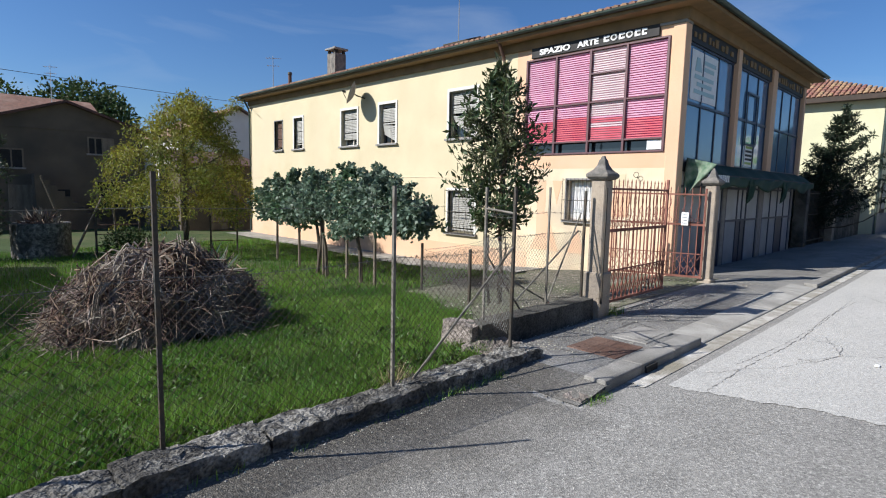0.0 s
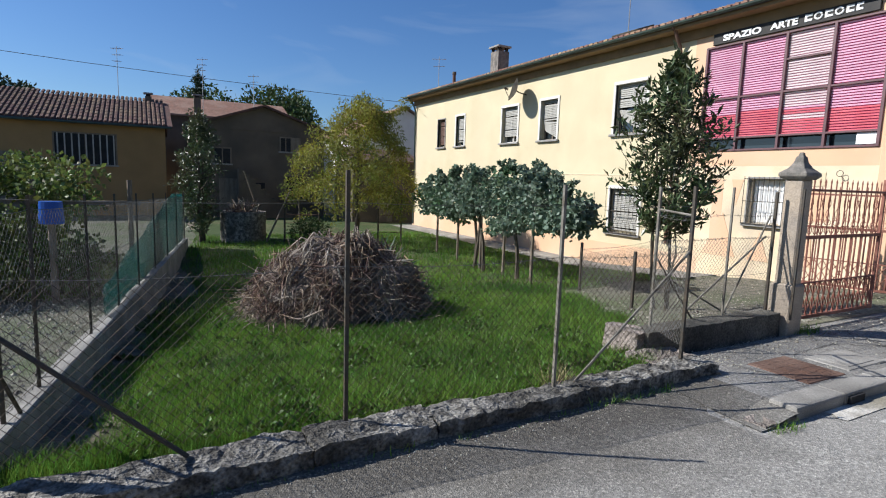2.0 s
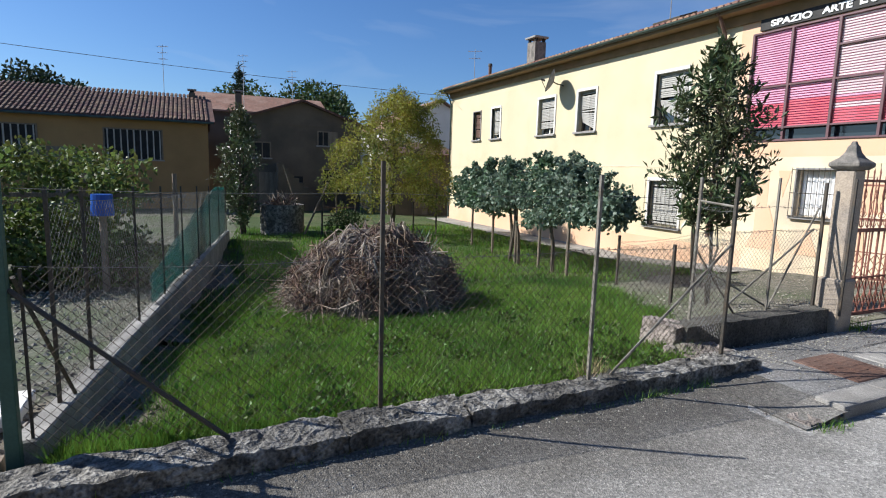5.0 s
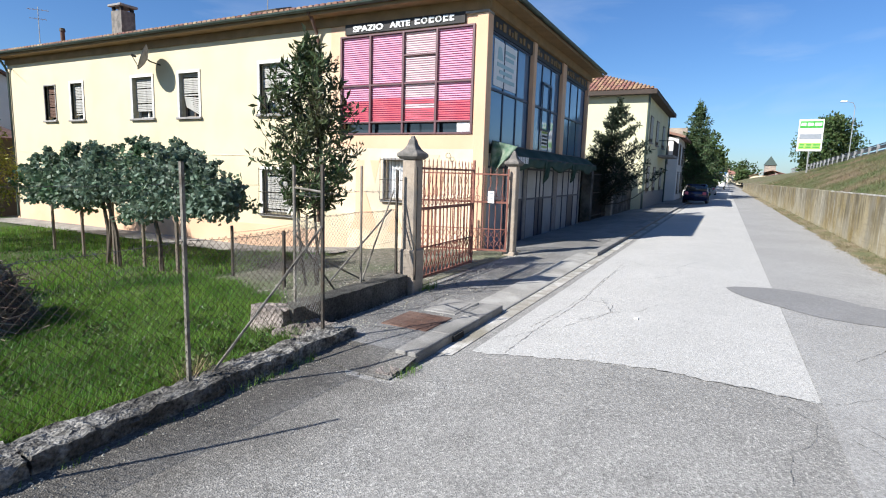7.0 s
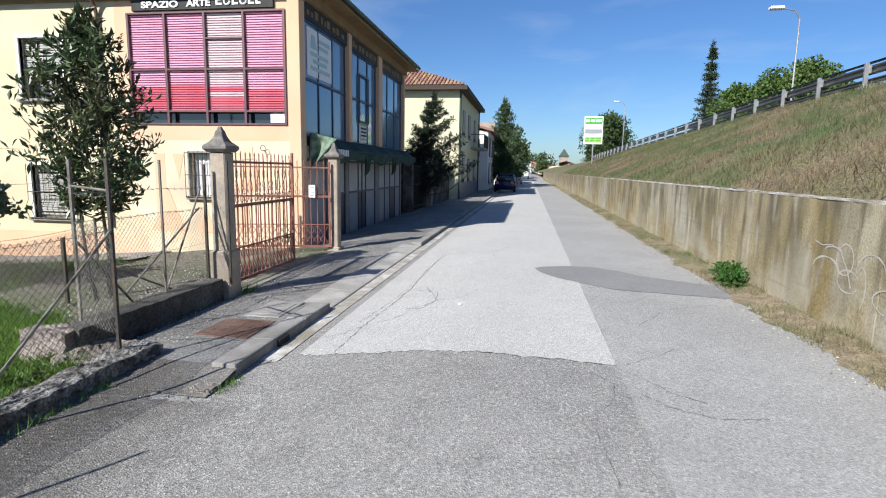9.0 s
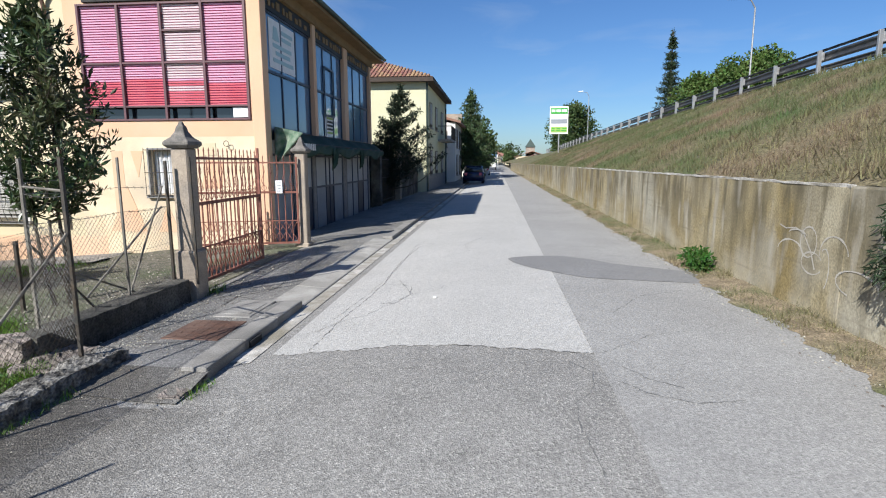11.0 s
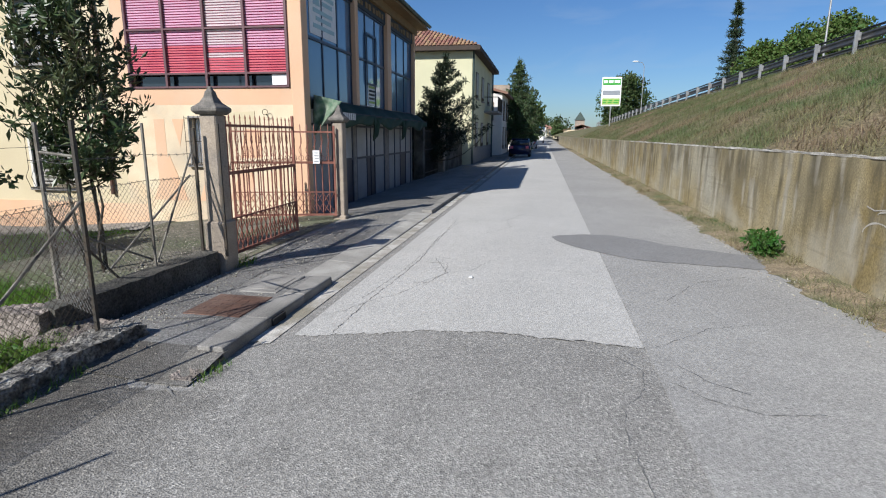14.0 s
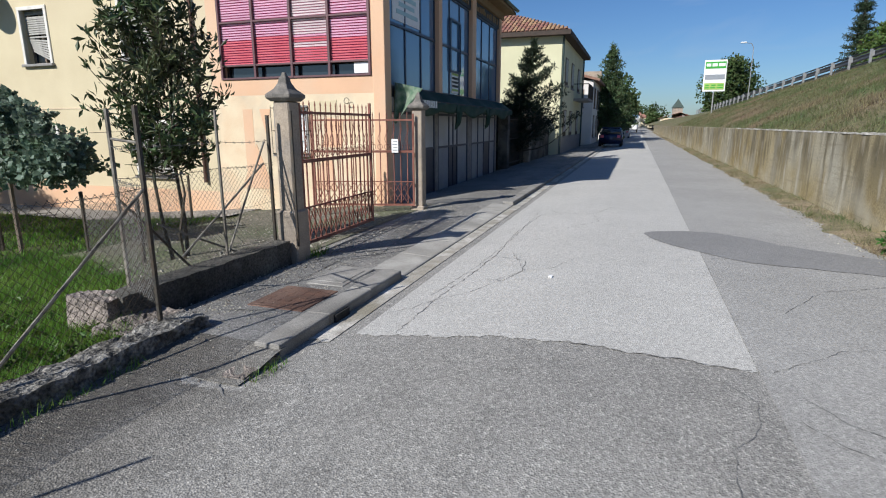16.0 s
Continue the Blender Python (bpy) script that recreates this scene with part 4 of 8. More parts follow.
def window(y0, y1, z0, z1, sort, idx):
    w = thing(f"window_{idx}", (FX, (y0 + y1) / 2, z0), {
        "dark": "small window with a dark brown roller shutter and stone sill", "broken": "window with a broken roller shutter, its lower slats fallen askew", "shut": "window with a lowered grey roller shutter and white surround",
        "grille": "barred window with a grey roller shutter",
        "curtain": "barred ground-floor window with a white curtain"}[sort], "window", kind="structure")
    t = 0.09 if sort not in ("dark", "curtain") else 0.05
    bm = bmesh.new()
    fm = M_WHITE if sort not in ("dark", "curtain") else M_STONE
    for a, b, c, d in ((y0 - t, y0, z0, z1), (y1, y1 + t, z0, z1), (y0 - t, y1 + t, z1, z1 + t)):
        box(bm, FX - 0.03, FX + 0.08, a, b, c, d, bevel=0.006)
    part("window_frame", bm, fm, w)
    part("window_sill", B(FX - 0.09, FX + 0.12, y0 - t - 0.04, y1 + t + 0.04, z0 - 0.07, z0, bevel=0.01), M_STONE, w)
    part("pane", B(FX + 0.24, FX + 0.25, y0, y1, z0, z1), M_GLASS, w)
    bm = bmesh.new()
    for yy in (y0 + 0.02, (y0 + y1) / 2, y1 - 0.02):
        box(bm, FX + 0.19, FX + 0.24, yy - 0.025, yy + 0.025, z0, z1)
    for zz in (z0 + 0.025, z1 - 0.025):
        box(bm, FX + 0.192, FX + 0.238, y0, y1, zz - 0.025, zz + 0.025)
    part("casement", bm, M_WOOD if sort == "broken" else M_WHITE, w)
    cover = {"dark": 0.94, "shut": 0.86, "broken": 0.5, "grille": 0.96, "curtain": 0.0}[sort]
    if cover:
        h = 0.055
        n = int((z1 - z0) * cover / h)
        me = finish(B(-0.012, 0.012, y0 - (y0 + y1) / 2 + 0.01, y1 - (y0 + y1) / 2 - 0.01, -h * 0.44, h * 0.44, bevel=0.006), "shutter_slat", M_RUST if sort == "dark" else M_SHUT)
        for i in range(n):
            o = new("shutter_slat", me)
            o.parent = w
            gap = 0.03 if (i * 7 + idx) % 9 == 0 else 0
            o.location = (0.12, 0, z1 - z0 - h * (i + 0.5) - gap)
            o.rotation_euler = (random.uniform(-0.012, 0.012), 0.12, 0)
        if sort == "broken":
            tilt = 0.05
            for i in range(8):
                o = new("shutter_slat", me)
                o.parent = w
                tilt += 0.055
                o.location = (0.12 + 0.004 * i, 0.0, (z1 - z0) * 0.46 - 0.055 * i - 0.02)
                o.rotation_euler = (tilt * (1 if idx % 2 else 0.8), 0.12, 0)
                o.scale = (1, 0.97 / max(1.0, 1.0 + 0.3 * tilt), 1)
    if sort == "curtain":
        verts, faces = [], []
        for i in range(41):
            y = y0 + 0.02 + (y1 - y0 - 0.04) * i / 40
            for z in (z0 + 0.03, z1 - 0.03):
                verts.append((FX + 0.17 + 0.02 * math.sin(i * 1.1), y, z))
        for i in range(40):
            faces.append((2 * i, 2 * i + 2, 2 * i + 3, 2 * i + 1))
        rawpart("curtain", verts, faces, M_LETTER, w, "white pleated curtain")
    if sort in ("grille", "curtain"):
        bm = bmesh.new()
        out = 0.12
        for i in range(9):
            yy = y0 - 0.06 + (y1 - y0 + 0.12) * i / 8
            belly = 0.1 if sort == "grille" else 0
            pipe(bm, [(FX - out, yy, z1 + 0.05), (FX - out, yy, z0 + 0.45), (FX - out - belly, yy, z0 + 0.25), (FX - out, yy, z0 - 0.02)], 0.007, 5)
        for zz in (z0, (z0 + z1) / 2, z1):
            tube(bm, (FX - out, y0 - 0.07, zz), (FX - out, y1 + 0.07, zz), 0.009, n=5)
            for yy in (y0 - 0.06, y1 + 0.06):
                tube(bm, (FX - out, yy, zz), (FX + 0.02, yy, zz), 0.008, n=5)
        part("grille", bm, M_POSTDARK, w)
    return w


for i, wdef in enumerate(WINS):
    window(*wdef, i + 1)

# big studio window with red slats
y0, y1, z0, z1 = RED
studio = thing("window_9", (FX, 7.3, z0), "large studio window with pink and red slatted blinds in mauve steel frames", "window", kind="structure")
cols = [9.2, 8.27, 7.28, 6.33, 5.36]
for yy in cols:
    part("mullion", B(FX - 0.035, FX + 0.06, yy - 0.03, yy + 0.03, z0, z1, bevel=0.006), M_FRAME, studio)
for zz, (a, b) in ((z0 + 0.02, (y0, y1)), (z1 - 0.02, (y0, y1)), (3.87, (y0, y1)), (2.93, (y0, y1)), (4.55, (6.33, 7.28))):
    part("transom", B(FX - 0.03, FX + 0.055, a, b, zz - 0.022, zz + 0.022, bevel=0.005), M_FRAME, studio)
part("pane", B(FX + 0.16, FX + 0.17, y0, y1, z0, z1), M_GLASS, studio)
M_PINKCLOTH = mat("faded pink cloth", (0.62, 0.30, 0.36), (0.55, 0.24, 0.30), 2, 0.7, 0, amount=0.06)
slat_meshes = {}
for c in range(4):
    wdt = cols[c] - cols[c + 1] - 0.06
    for mm in (M_PINK, M_RED, M_PALE):
        slat_meshes[c, mm] = finish(B(-0.004, 0.004, -wdt / 2, wdt / 2, -0.016, 0.016), "slat", mm)
    n = 0
    z = 2.965
    while z < z1 - 0.05:
        t = (z - 2.93) / (z1 - 2.93)
        mm = M_RED if t < (0.24, 0.27, 0.26, 0.22)[c] else M_PINK
        if c == 2 and (0.16 < t < 0.2 or t > 0.27):
            mm = M_PALE
        o = new("slat", slat_meshes[c, mm])
        o.parent = studio
        o.location = (0.03, (cols[c] + cols[c + 1]) / 2 - 7.3, z - z0)
        o.rotation_euler = (random.uniform(-0.004, 0.004), -0.3, 0)
        z += 0.054
for c in range(4):
    part("blind_cloth", B(FX + 0.05, FX + 0.056, cols[c + 1] + 0.03, cols[c] - 0.03, 2.955, z1 - 0.03), M_BLINDBACK if c != 2 else M_PINKCLOTH, studio)
part("paper_sheet", B(FX + 0.02, FX + 0.03, 5.4, 5.75, 2.68, 2.9), M_LETTER, studio, "white paper in a low pane")

# sign board over it
board = thing("shop_sign", (FX, 7.3, 5.15), "long black sign board with white lettering", "sign")
part("board", B(FX - 0.06, FX, 5.58, 9.05, 5.165, 5.43, bevel=0.008), M_SIGNBLACK, board)


def text_mesh(txt, size, extrude):
    cu = bpy.data.curves.new("text", "FONT")
    cu.body, cu.size, cu.extrude, cu.align_x, cu.align_y = txt, size, extrude, "LEFT", "BOTTOM_BASELINE"
    cu.offset = size * 0.035
    ob = bpy.data.objects.new("text", cu)
    scene.collection.objects.link(ob)
    dg = bpy.context.evaluated_depsgraph_get()
    me = bpy.data.meshes.new_from_object(ob.evaluated_get(dg))
    bpy.data.objects.remove(ob)
    return me


def lettering(txt, name, y_from, y_to, z, height, parent):
    me = text_mesh(txt, 1.0, 0.05)
    vs = np.array([v.co for v in me.vertices])
    lo, hi = vs.min(0), vs.max(0)
    sx, sz = (y_from - y_to) / (hi[0] - lo[0]), height / (hi[1] - lo[1])
    me.transform(Matrix(((0, 0, 0.2, FX - 0.068), (-sx, 0, 0, y_from + sx * lo[0]), (0, sz, 0, z - sz * lo[1]), (0, 0, 0, 1))))
    me.transform(Matrix.Translation(-ROOT[parent]))
    me.materials.clear()
    me.materials.append(M_LETTER)
    o = new(name, me)
    o.parent = parent
    ROOT[o] = ROOT[parent]


lettering("SPAZIO", "lettering", 8.78, 7.86, 5.215, 0.15, board)
lettering("ARTE", "lettering", 7.66, 7.07, 5.225, 0.15, board)
yy = 6.94
for wdt in (0.15, 0.17, 0.15, 0.17, 0.14, 0.12):
    bm = bmesh.new()
    if wdt > 0.16:
        pipe(bm, [(FX - 0.068, yy - wdt / 2 + wdt * 0.40 * math.cos(math.tau * i / 14), 5.31 + 0.062 * math.sin(math.tau * i / 14)) for i in range(15)], 0.020, 6)
    else:
        box(bm, FX - 0.075, FX - 0.06, yy - 0.05, yy, 5.235, 5.385, bevel=0.004)
        box(bm, FX - 0.074, FX - 0.06, yy - wdt, yy - 0.045, 5.335, 5.38, bevel=0.004)
        box(bm, FX - 0.074, FX - 0.06, yy - wdt, yy - 0.045, 5.24, 5.285, bevel=0.004)
    part("emblem", bm, M_LETTER, board)
    yy -= wdt + 0.035

# roof, eaves, gutters
roof = thing("roof", (17.4, 15.4, EZ), "low hipped roof of clay tiles with brown eaves", "roof", kind="structure")
ox, oy = 0.42, 0.45
rx0, rx1, ry0, ry1, rz = FX - ox, BX + ox, FY - oy, BY + ox, EZ + 0.39
part("soffit", B(rx0, rx1, ry0, ry1, EZ + 0.24, EZ + 0.32), M_SOFFIT, roof, "brown boarded soffit")
part("fascia_beam", B(FX - 0.06, BX + 0.06, FY - 0.08, BY + 0.06, EZ, EZ + 0.24), M_SOFFIT, roof)
slope = 0.34
half = (rx1 - rx0) / 2
ridge = rz + half * slope
bm = bmesh.new()
vs = [bm.verts.new(p) for p in ((rx0, ry0, rz), (rx1, ry0, rz), (rx1, ry1, rz), (rx0, ry1, rz), ((rx0 + rx1) / 2, ry0 + half, ridge), ((rx0 + rx1) / 2, ry1 - half, ridge))]
for f in ((0, 1, 4), (1, 2, 5, 4), (2, 3, 5), (3, 0, 4, 5), (0, 3, 2, 1)):
    bm.faces.new([vs[i] for i in f])
part("roof_deck", bm, M_TILE, roof)


def half_round(x0, z0, x1, z1, y, w, h, lift):
    """One roll of tiles from eave to its upper end, in steps of 0.4 m."""
    vv, ff = [], []
    n = max(1, int((x1 - x0) / 0.4))
    for k in range(n):
        xa, xb = x0 + (x1 - x0) * k / n - 0.02, x0 + (x1 - x0) * (k + 1) / n + 0.03
        za, zb = z0 + (z1 - z0) * k / n + lift + 0.025, z0 + (z1 - z0) * (k + 1) / n + lift
        base = len(vv)
        for xx, zz in ((xa, za), (xb, zb)):
            for a in (0, 1, 2, 3, 4):
                vv.append((xx, y + w * math.cos(math.pi * a / 4), zz + h * math.sin(math.pi * a / 4)))
        for a in range(4):
            ff.append((base + a, base + a + 1, base + a + 6, base + a + 5))
        ff.append((base, base + 1, base + 2, base + 3, base + 4))
    return vv, ff


V, F = [], []
y = ry0 + 0.3
while y < ry1 - 0.3:
    run = min(2.4, y - ry0, ry1 - y)
    v, f = half_round(rx0 - 0.03, rz, rx0 + run, rz + run * slope, y, 0.085, 0.06, 0.01)
    n0 = len(V)
    V += v
    F += [tuple(i + n0 for i in q) for q in f]
    y += 0.2
rawpart("tile_covering", V, F, M_TILE, roof, "weathered half-round clay tiles", "stuff")
gut = bmesh.new()
prof = [(math.cos(math.pi + math.pi * i / 6) * 0.075, math.sin(math.pi + math.pi * i / 6) * 0.075) for i in range(7)] + [(0.06, 0), (-0.06, 0)]
prism(gut, [(rx0 - 0.06 + u, rz - 0.0 + v) for u, v in prof], "y", ry0 - 0.1, ry1)
part("gutter", gut, M_GUTTER, roof, "dark green metal gutter")
gut = prism(bmesh.new(), [(ry0 - 0.06 + u, rz + v) for u, v in prof], "x", rx0 - 0.1, rx1)
part("gutter", gut, M_GUTTER, roof, "dark green metal gutter")
for yy in (9.95, BY - 0.12):
    dp = bmesh.new()
    pipe(dp, [(rx0 - 0.04, yy, rz - 0.06), (rx0 + 0.1, yy, rz - 0.18), (FX - 0.12, yy, EZ - 0.12), (FX - 0.06, yy, EZ - 0.3), (FX - 0.06, yy, -0.6 if yy > 20 else 0.2)], 0.045, 8)
    part("downpipe", dp, M_RUST if yy < 20 else M_GUTTER, roof, "brown metal downpipe")

chim = thing("chimney", (13.8, 20.7, 6.4), "rendered chimney stack with a slab cap", "chimney")
part("shaft", B(13.5, 14.05, 20.45, 21.05, 6.2, 7.35), M_CAP, chim)
part("cap_slab", B(13.42, 14.13, 20.37, 21.13, 7.5, 7.58, bevel=0.01), M_STONE, chim)
for a, b in ((13.52, 20.47), (13.92, 20.47), (13.52, 20.93), (13.92, 20.93)):
    part("cap_stub", B(a, a + 0.1, b, b + 0.1, 7.35, 7.5), M_DARKIN, chim)
pot = thing("flue_pipe", (13.5, 24.3, 6.4), "dark metal flue pipe with a cowl", "flue")
part("pipe", tube(bmesh.new(), (13.5, 24.3, 6.2), (13.5, 24.3, 6.9), 0.08, n=10), M_RUST, pot)
part("cowl", tube(bmesh.new(), (13.5, 24.3, 6.9), (13.5, 24.3, 7.02), 0.11, 0.09, n=10), M_POSTDARK, pot)
light = thing("roof_window", (13.0, 12.0, 6.2), "small dark skylight on the tiled roof", "skylight")
ang = math.atan(slope)
bm = B(-0.35, 0.35, -0.5, 0.5, 0.0, 0.12, bevel=0.01, m=Matrix.Translation((12.75, 12.2, rz + (12.75 - rx0) * slope + 0.04)) @ Matrix.Rotation(-ang, 4, "Y"))
part("frame", bm, M_POSTDARK, light)


def antenna(name, base, height, label, kind_=0):
    a = thing(name, base, label, "antenna", group="television aerials")
    b = Vector(base)
    part("mast", tube(bmesh.new(), b, b + Vector((0, 0, height)), 0.02, 0.014, n=5), M_GALV, a)
    for k in range(2 + kind_):
        bm = bmesh.new()
        zz = b.z + height - 0.12 - 0.35 * k
        ln = 0.42 - 0.08 * k
        tube(bm, (b.x - ln * 0.7, b.y + ln * 0.5, zz), (b.x + ln * 0.7, b.y - ln * 0.5, zz), 0.01, n=4)
        for i in range(5):
            s = -0.8 + 0.4 * i
            px, py = b.x + s * ln * 0.7, b.y - s * ln * 0.5
            tube(bm, (px - 0.1, py - 0.14, zz), (px + 0.1, py + 0.14, zz), 0.007, n=4)
        part("element", bm, M_GALV, a)
    return a


antenna("roof_antenna", (14.0, 13.6, 6.4), 2.3, "thin roof antenna mast on the tiles")
antenna("roof_antenna", (13.0, 25.0, 6.2), 1.6, "small roof antenna on the tiles")


def dish(loc, aim, r, name="satellite_dish"):
    d = thing(name, loc, "grey satellite dish on a wall bracket", "satellite dish", group="satellite dishes")
    rot = Vector(aim).to_track_quat("Z", "Y").to_matrix()
    bm = bmesh.new()
    rings = []
    for k in range(5):
        rr = r * k / 4
        rings.append([bm.verts.new(Vector(loc) + rot @ Vector((rr * math.cos(math.tau * i / 20), rr * math.sin(math.tau * i / 20), 0.35 * rr * rr / r))) for i in range(20)] if k else [bm.verts.new(loc)])
    for i in range(20):
        bm.faces.new((rings[0][0], rings[1][i], rings[1][(i + 1) % 20]))
        for k in range(1, 4):
            bm.faces.new((rings[k][i], rings[k][(i + 1) % 20], rings[k + 1][(i + 1) % 20], rings[k + 1][i]))
    bmesh.ops.solidify(bm, geom=bm.faces[:], thickness=0.015)
    part("reflector", bm, M_STONE, d, smooth=True)
    bm = bmesh.new()
    tip = Vector(loc) + rot @ Vector((0, -0.15 * r, 1.05 * r))
    tube(bm, Vector(loc) + rot @ Vector((0, -0.9 * r, 0.25 * r)), tip, 0.012, n=5)
    tube(bm, tip, tip - rot @ Vector((0, 0, 0.14)), 0.035, n=8)
    part("feed_arm", bm, M_POSTDARK, d)
    bm = bmesh.new()
    pipe(bm, [Vector(loc), Vector(loc) + Vector((0.1, 0, -0.05)), (FX, loc[1], loc[2] - 0.1)], 0.022, 6)
    part("bracket", bm, M_POSTDARK, d)


dish((11.75, 16.55, 4.98), (-0.75, 0.6, 0.35), 0.42)

# ---- street front of the building ----
front = thing("wall_south", (17.4, FY, -0.3), "glazed street front with orange piers over a closed shopfront", "wall", kind="structure")
PIERS = [(12.62, 12.66), (15.38, 15.95), (18.5, 19.25), (22.2, 22.7)]
for a, b in PIERS[1:]:
    part("pier", B(a + 0.16, b - 0.16, FY - 0.04, FY + 0.35, 2.3, EZ, bevel=0.01), M_ORANGE, front)
    part("pier", B(a + 0.17, b - 0.17, FY + 0.085, FY + 0.35, -0.8, 2.3, bevel=0.01), M_STONE, front, "grey painted pier")
part("lintel", B(12.48, 22.7, FY + 0.02, FY + 0.35, 5.06, EZ), M_SIGNBLACK, front, "dark sign band with faded letters")
part("floor_edge", B(12.48, 22.7, FY + 0.03, FY + 0.35, 2.2, 2.42), M_SIGNBLACK, front)
part("pier_infill", B(12.48, 12.54, FY + 0.01, FY + 0.35, -0.8, EZ), M_ORANGE, front)
BAYS = [(12.55, 15.5), (15.83, 18.62), (19.13, 22.32)]
for a, b in BAYS:
    n = 3
    for k in range(n):
        xa, xb = a + (b - a) * k / n, a + (b - a) * (k + 1) / n
        for c, d in ((2.44, 3.72), (3.76, 5.04)):
            part("pane", B(xa + 0.03, xb - 0.03, FY + 0.1, FY + 0.112, c, d), M_GLASSBLUE, front)
        part("mullion", B(xa - 0.03, xa + 0.03, FY + 0.078, FY + 0.15, 2.42, 5.06), M_BLUEFRAME, front)
    part("mullion", B(b - 0.03, b + 0.03, FY + 0.078, FY + 0.15, 2.42, 5.06), M_BLUEFRAME, front)
    for zz in (2.43, 3.74, 5.05):
        part("transom", B(a, b, FY + 0.055, FY + 0.155, zz - 0.03, zz + 0.03), M_BLUEFRAME, front)
for xx in (16.78, 17.7):
    part("casement", B(xx - 0.03, xx + 0.03, FY + 0.04, FY + 0.06, 3.1, 4.5), M_BLUEFRAME, front)
for zz in (3.1, 4.5):
    part("casement", B(16.78, 17.7, FY + 0.04, FY + 0.06, zz - 0.03, zz + 0.03), M_BLUEFRAME, front)
rs = random.Random(4)
for a, b in BAYS:
    x = a + 0.15
    while x < b - 0.3:
        w = rs.uniform(0.08, 0.2)
        part("faded_letter", B(x, x + w, FY + 0.0, FY + 0.02, 5.16, 5.16 + rs.uniform(0.1, 0.2)), M_SOFFIT, front)
        x += w + rs.uniform(0.05, 0.25)
# shopfront below: framed panels
SHOP = ((0.0, 0.5, 1.0), (0.0, 0.34, 0.48, 0.62, 1.0), (0.0, 0.25, 0.5, 0.75, 1.0))
M_PANELLOW = mat("blue-grey shop panel", (0.27, 0.30, 0.34), (0.20, 0.225, 0.26), 1.5, 0.5, 0.1, 0.003, c3=(0.33, 0.34, 0.35), big=0.8, fine=50, amount=0.15)
for (a, b), cuts_ in zip(BAYS, SHOP):
    for u0, u1 in zip(cuts_, cuts_[1:]):
        xa, xb = a + (b - a) * u0, a + (b - a) * u1
        door = 0.3 < u0 < 0.6
        part("shop_panel", B(xa + 0.03, xb - 0.03, FY + 0.12, FY + 0.14, -0.3, 0.95), M_BLUEFRAME if door else M_PANELLOW, front)
        part("shop_pane", B(xa + 0.03, xb - 0.03, FY + 0.12, FY + 0.135, 1.0, 2.2), M_PANEL, front)
        part("shop_mullion", B(xa - 0.035, xa + 0.035, FY + 0.098, FY + 0.16, -0.35, 2.2), M_BLUEFRAME, front)
    part("shop_mullion", B(b - 0.035, b + 0.035, FY + 0.098, FY + 0.16, -0.35, 2.2), M_BLUEFRAME, front)
    for zz in (0.97, 1.86):
        part("shop_rail", B(a, b, FY + 0.095, FY + 0.15, zz - 0.03, zz + 0.03), M_BLUEFRAME, front)
part("plinth", B(12.48, 22.7, FY + 0.02, FY + 0.35, -0.8, -0.28), M_STONE, front)

poster = thing("window_poster", (13.6, FY, 3.9), "pale poster with teal print in an upper window", "poster")
part("sheet", B(12.85, 14.45, FY + 0.085, FY + 0.095, 3.85, 4.95), M_LETTER, poster)
part("emblem", prism(bmesh.new(), [(13.05, 4.5), (13.45, 4.5), (13.3, 4.8), (13.12, 4.8)], "y", FY + 0.075, FY + 0.084), M_TEALSIGN, poster)
for k, (xa, xb, zz) in enumerate([(13.6, 14.3, 4.75), (13.6, 14.2, 4.6), (13.05, 14.2, 4.38), (13.2, 14.1, 4.22), (13.05, 14.3, 4.05)]):
    part("print_bar", B(xa, xb, FY + 0.075, FY + 0.084, zz - 0.045, zz + 0.045), M_TEALSIGN, poster)
notice = thing("window_notice", (17.2, FY, 2.5), "green and white notice in a window", "poster")
part("sheet", B(16.95, 17.6, FY + 0.085, FY + 0.095, 2.5, 3.1), M_LETTER, notice)
for k in range(5):
    part("print_bar", B(17.0, 17.55, FY + 0.075, FY + 0.084, 2.56 + k * 0.11, 2.62 + k * 0.11), M_YELLOWSIGN if k in (0, 4) else M_SIGNBLACK, notice)

# awning rolled and torn along the front
aw = thing("awning", (17, 4.6, 2.2), "torn dark green awning hanging along the shopfront", "awning")


def cloth(name, fn, nu, nv, material, parent, label=""):
    verts, faces = [], []
    for i in range(nu + 1):
        for j in range(nv + 1):
            verts.append(fn(i / nu, j / nv))
    for i in range(nu):
        for j in range(nv):
            k = i * (nv + 1) + j
            faces.append((k, k + 1, k + nv + 2, k + nv + 1))
    o = rawpart(name, verts, faces, material, parent, label)
    mod = o.modifiers.new("thick", "SOLIDIFY")
    mod.thickness = 0.008
    o.data.shade_smooth()
    return o


cloth("canopy", lambda u, v: (12.7 + 10.1 * u, FY - 0.02 - 0.42 * v + 0.03 * math.sin(40 * u), 2.42 - 0.30 * v ** 1.3 + 0.02 * math.sin(23 * u) * v), 60, 6, M_TARP, aw)
cloth("valance", lambda u, v: (12.9 + 9.9 * u, FY - 0.45 + 0.02 * math.sin(60 * u + 3 * v), 2.13 - v * (0.26 + 0.05 * math.sin(17 * u) + 0.05 * math.sin(31 * u))), 90, 4, M_TARP, aw)
for k in range(11):
    part("stripe", B(12.72 + k * 0.13, 12.78 + k * 0.13, FY - 0.50, FY - 0.485, 1.98, 2.14), M_LETTER, aw)
part("front_bar", tube(bmesh.new(), (12.6, FY - 0.43, 2.13), (22.8, FY - 0.43, 2.13), 0.025, n=8), M_POSTDARK, aw)
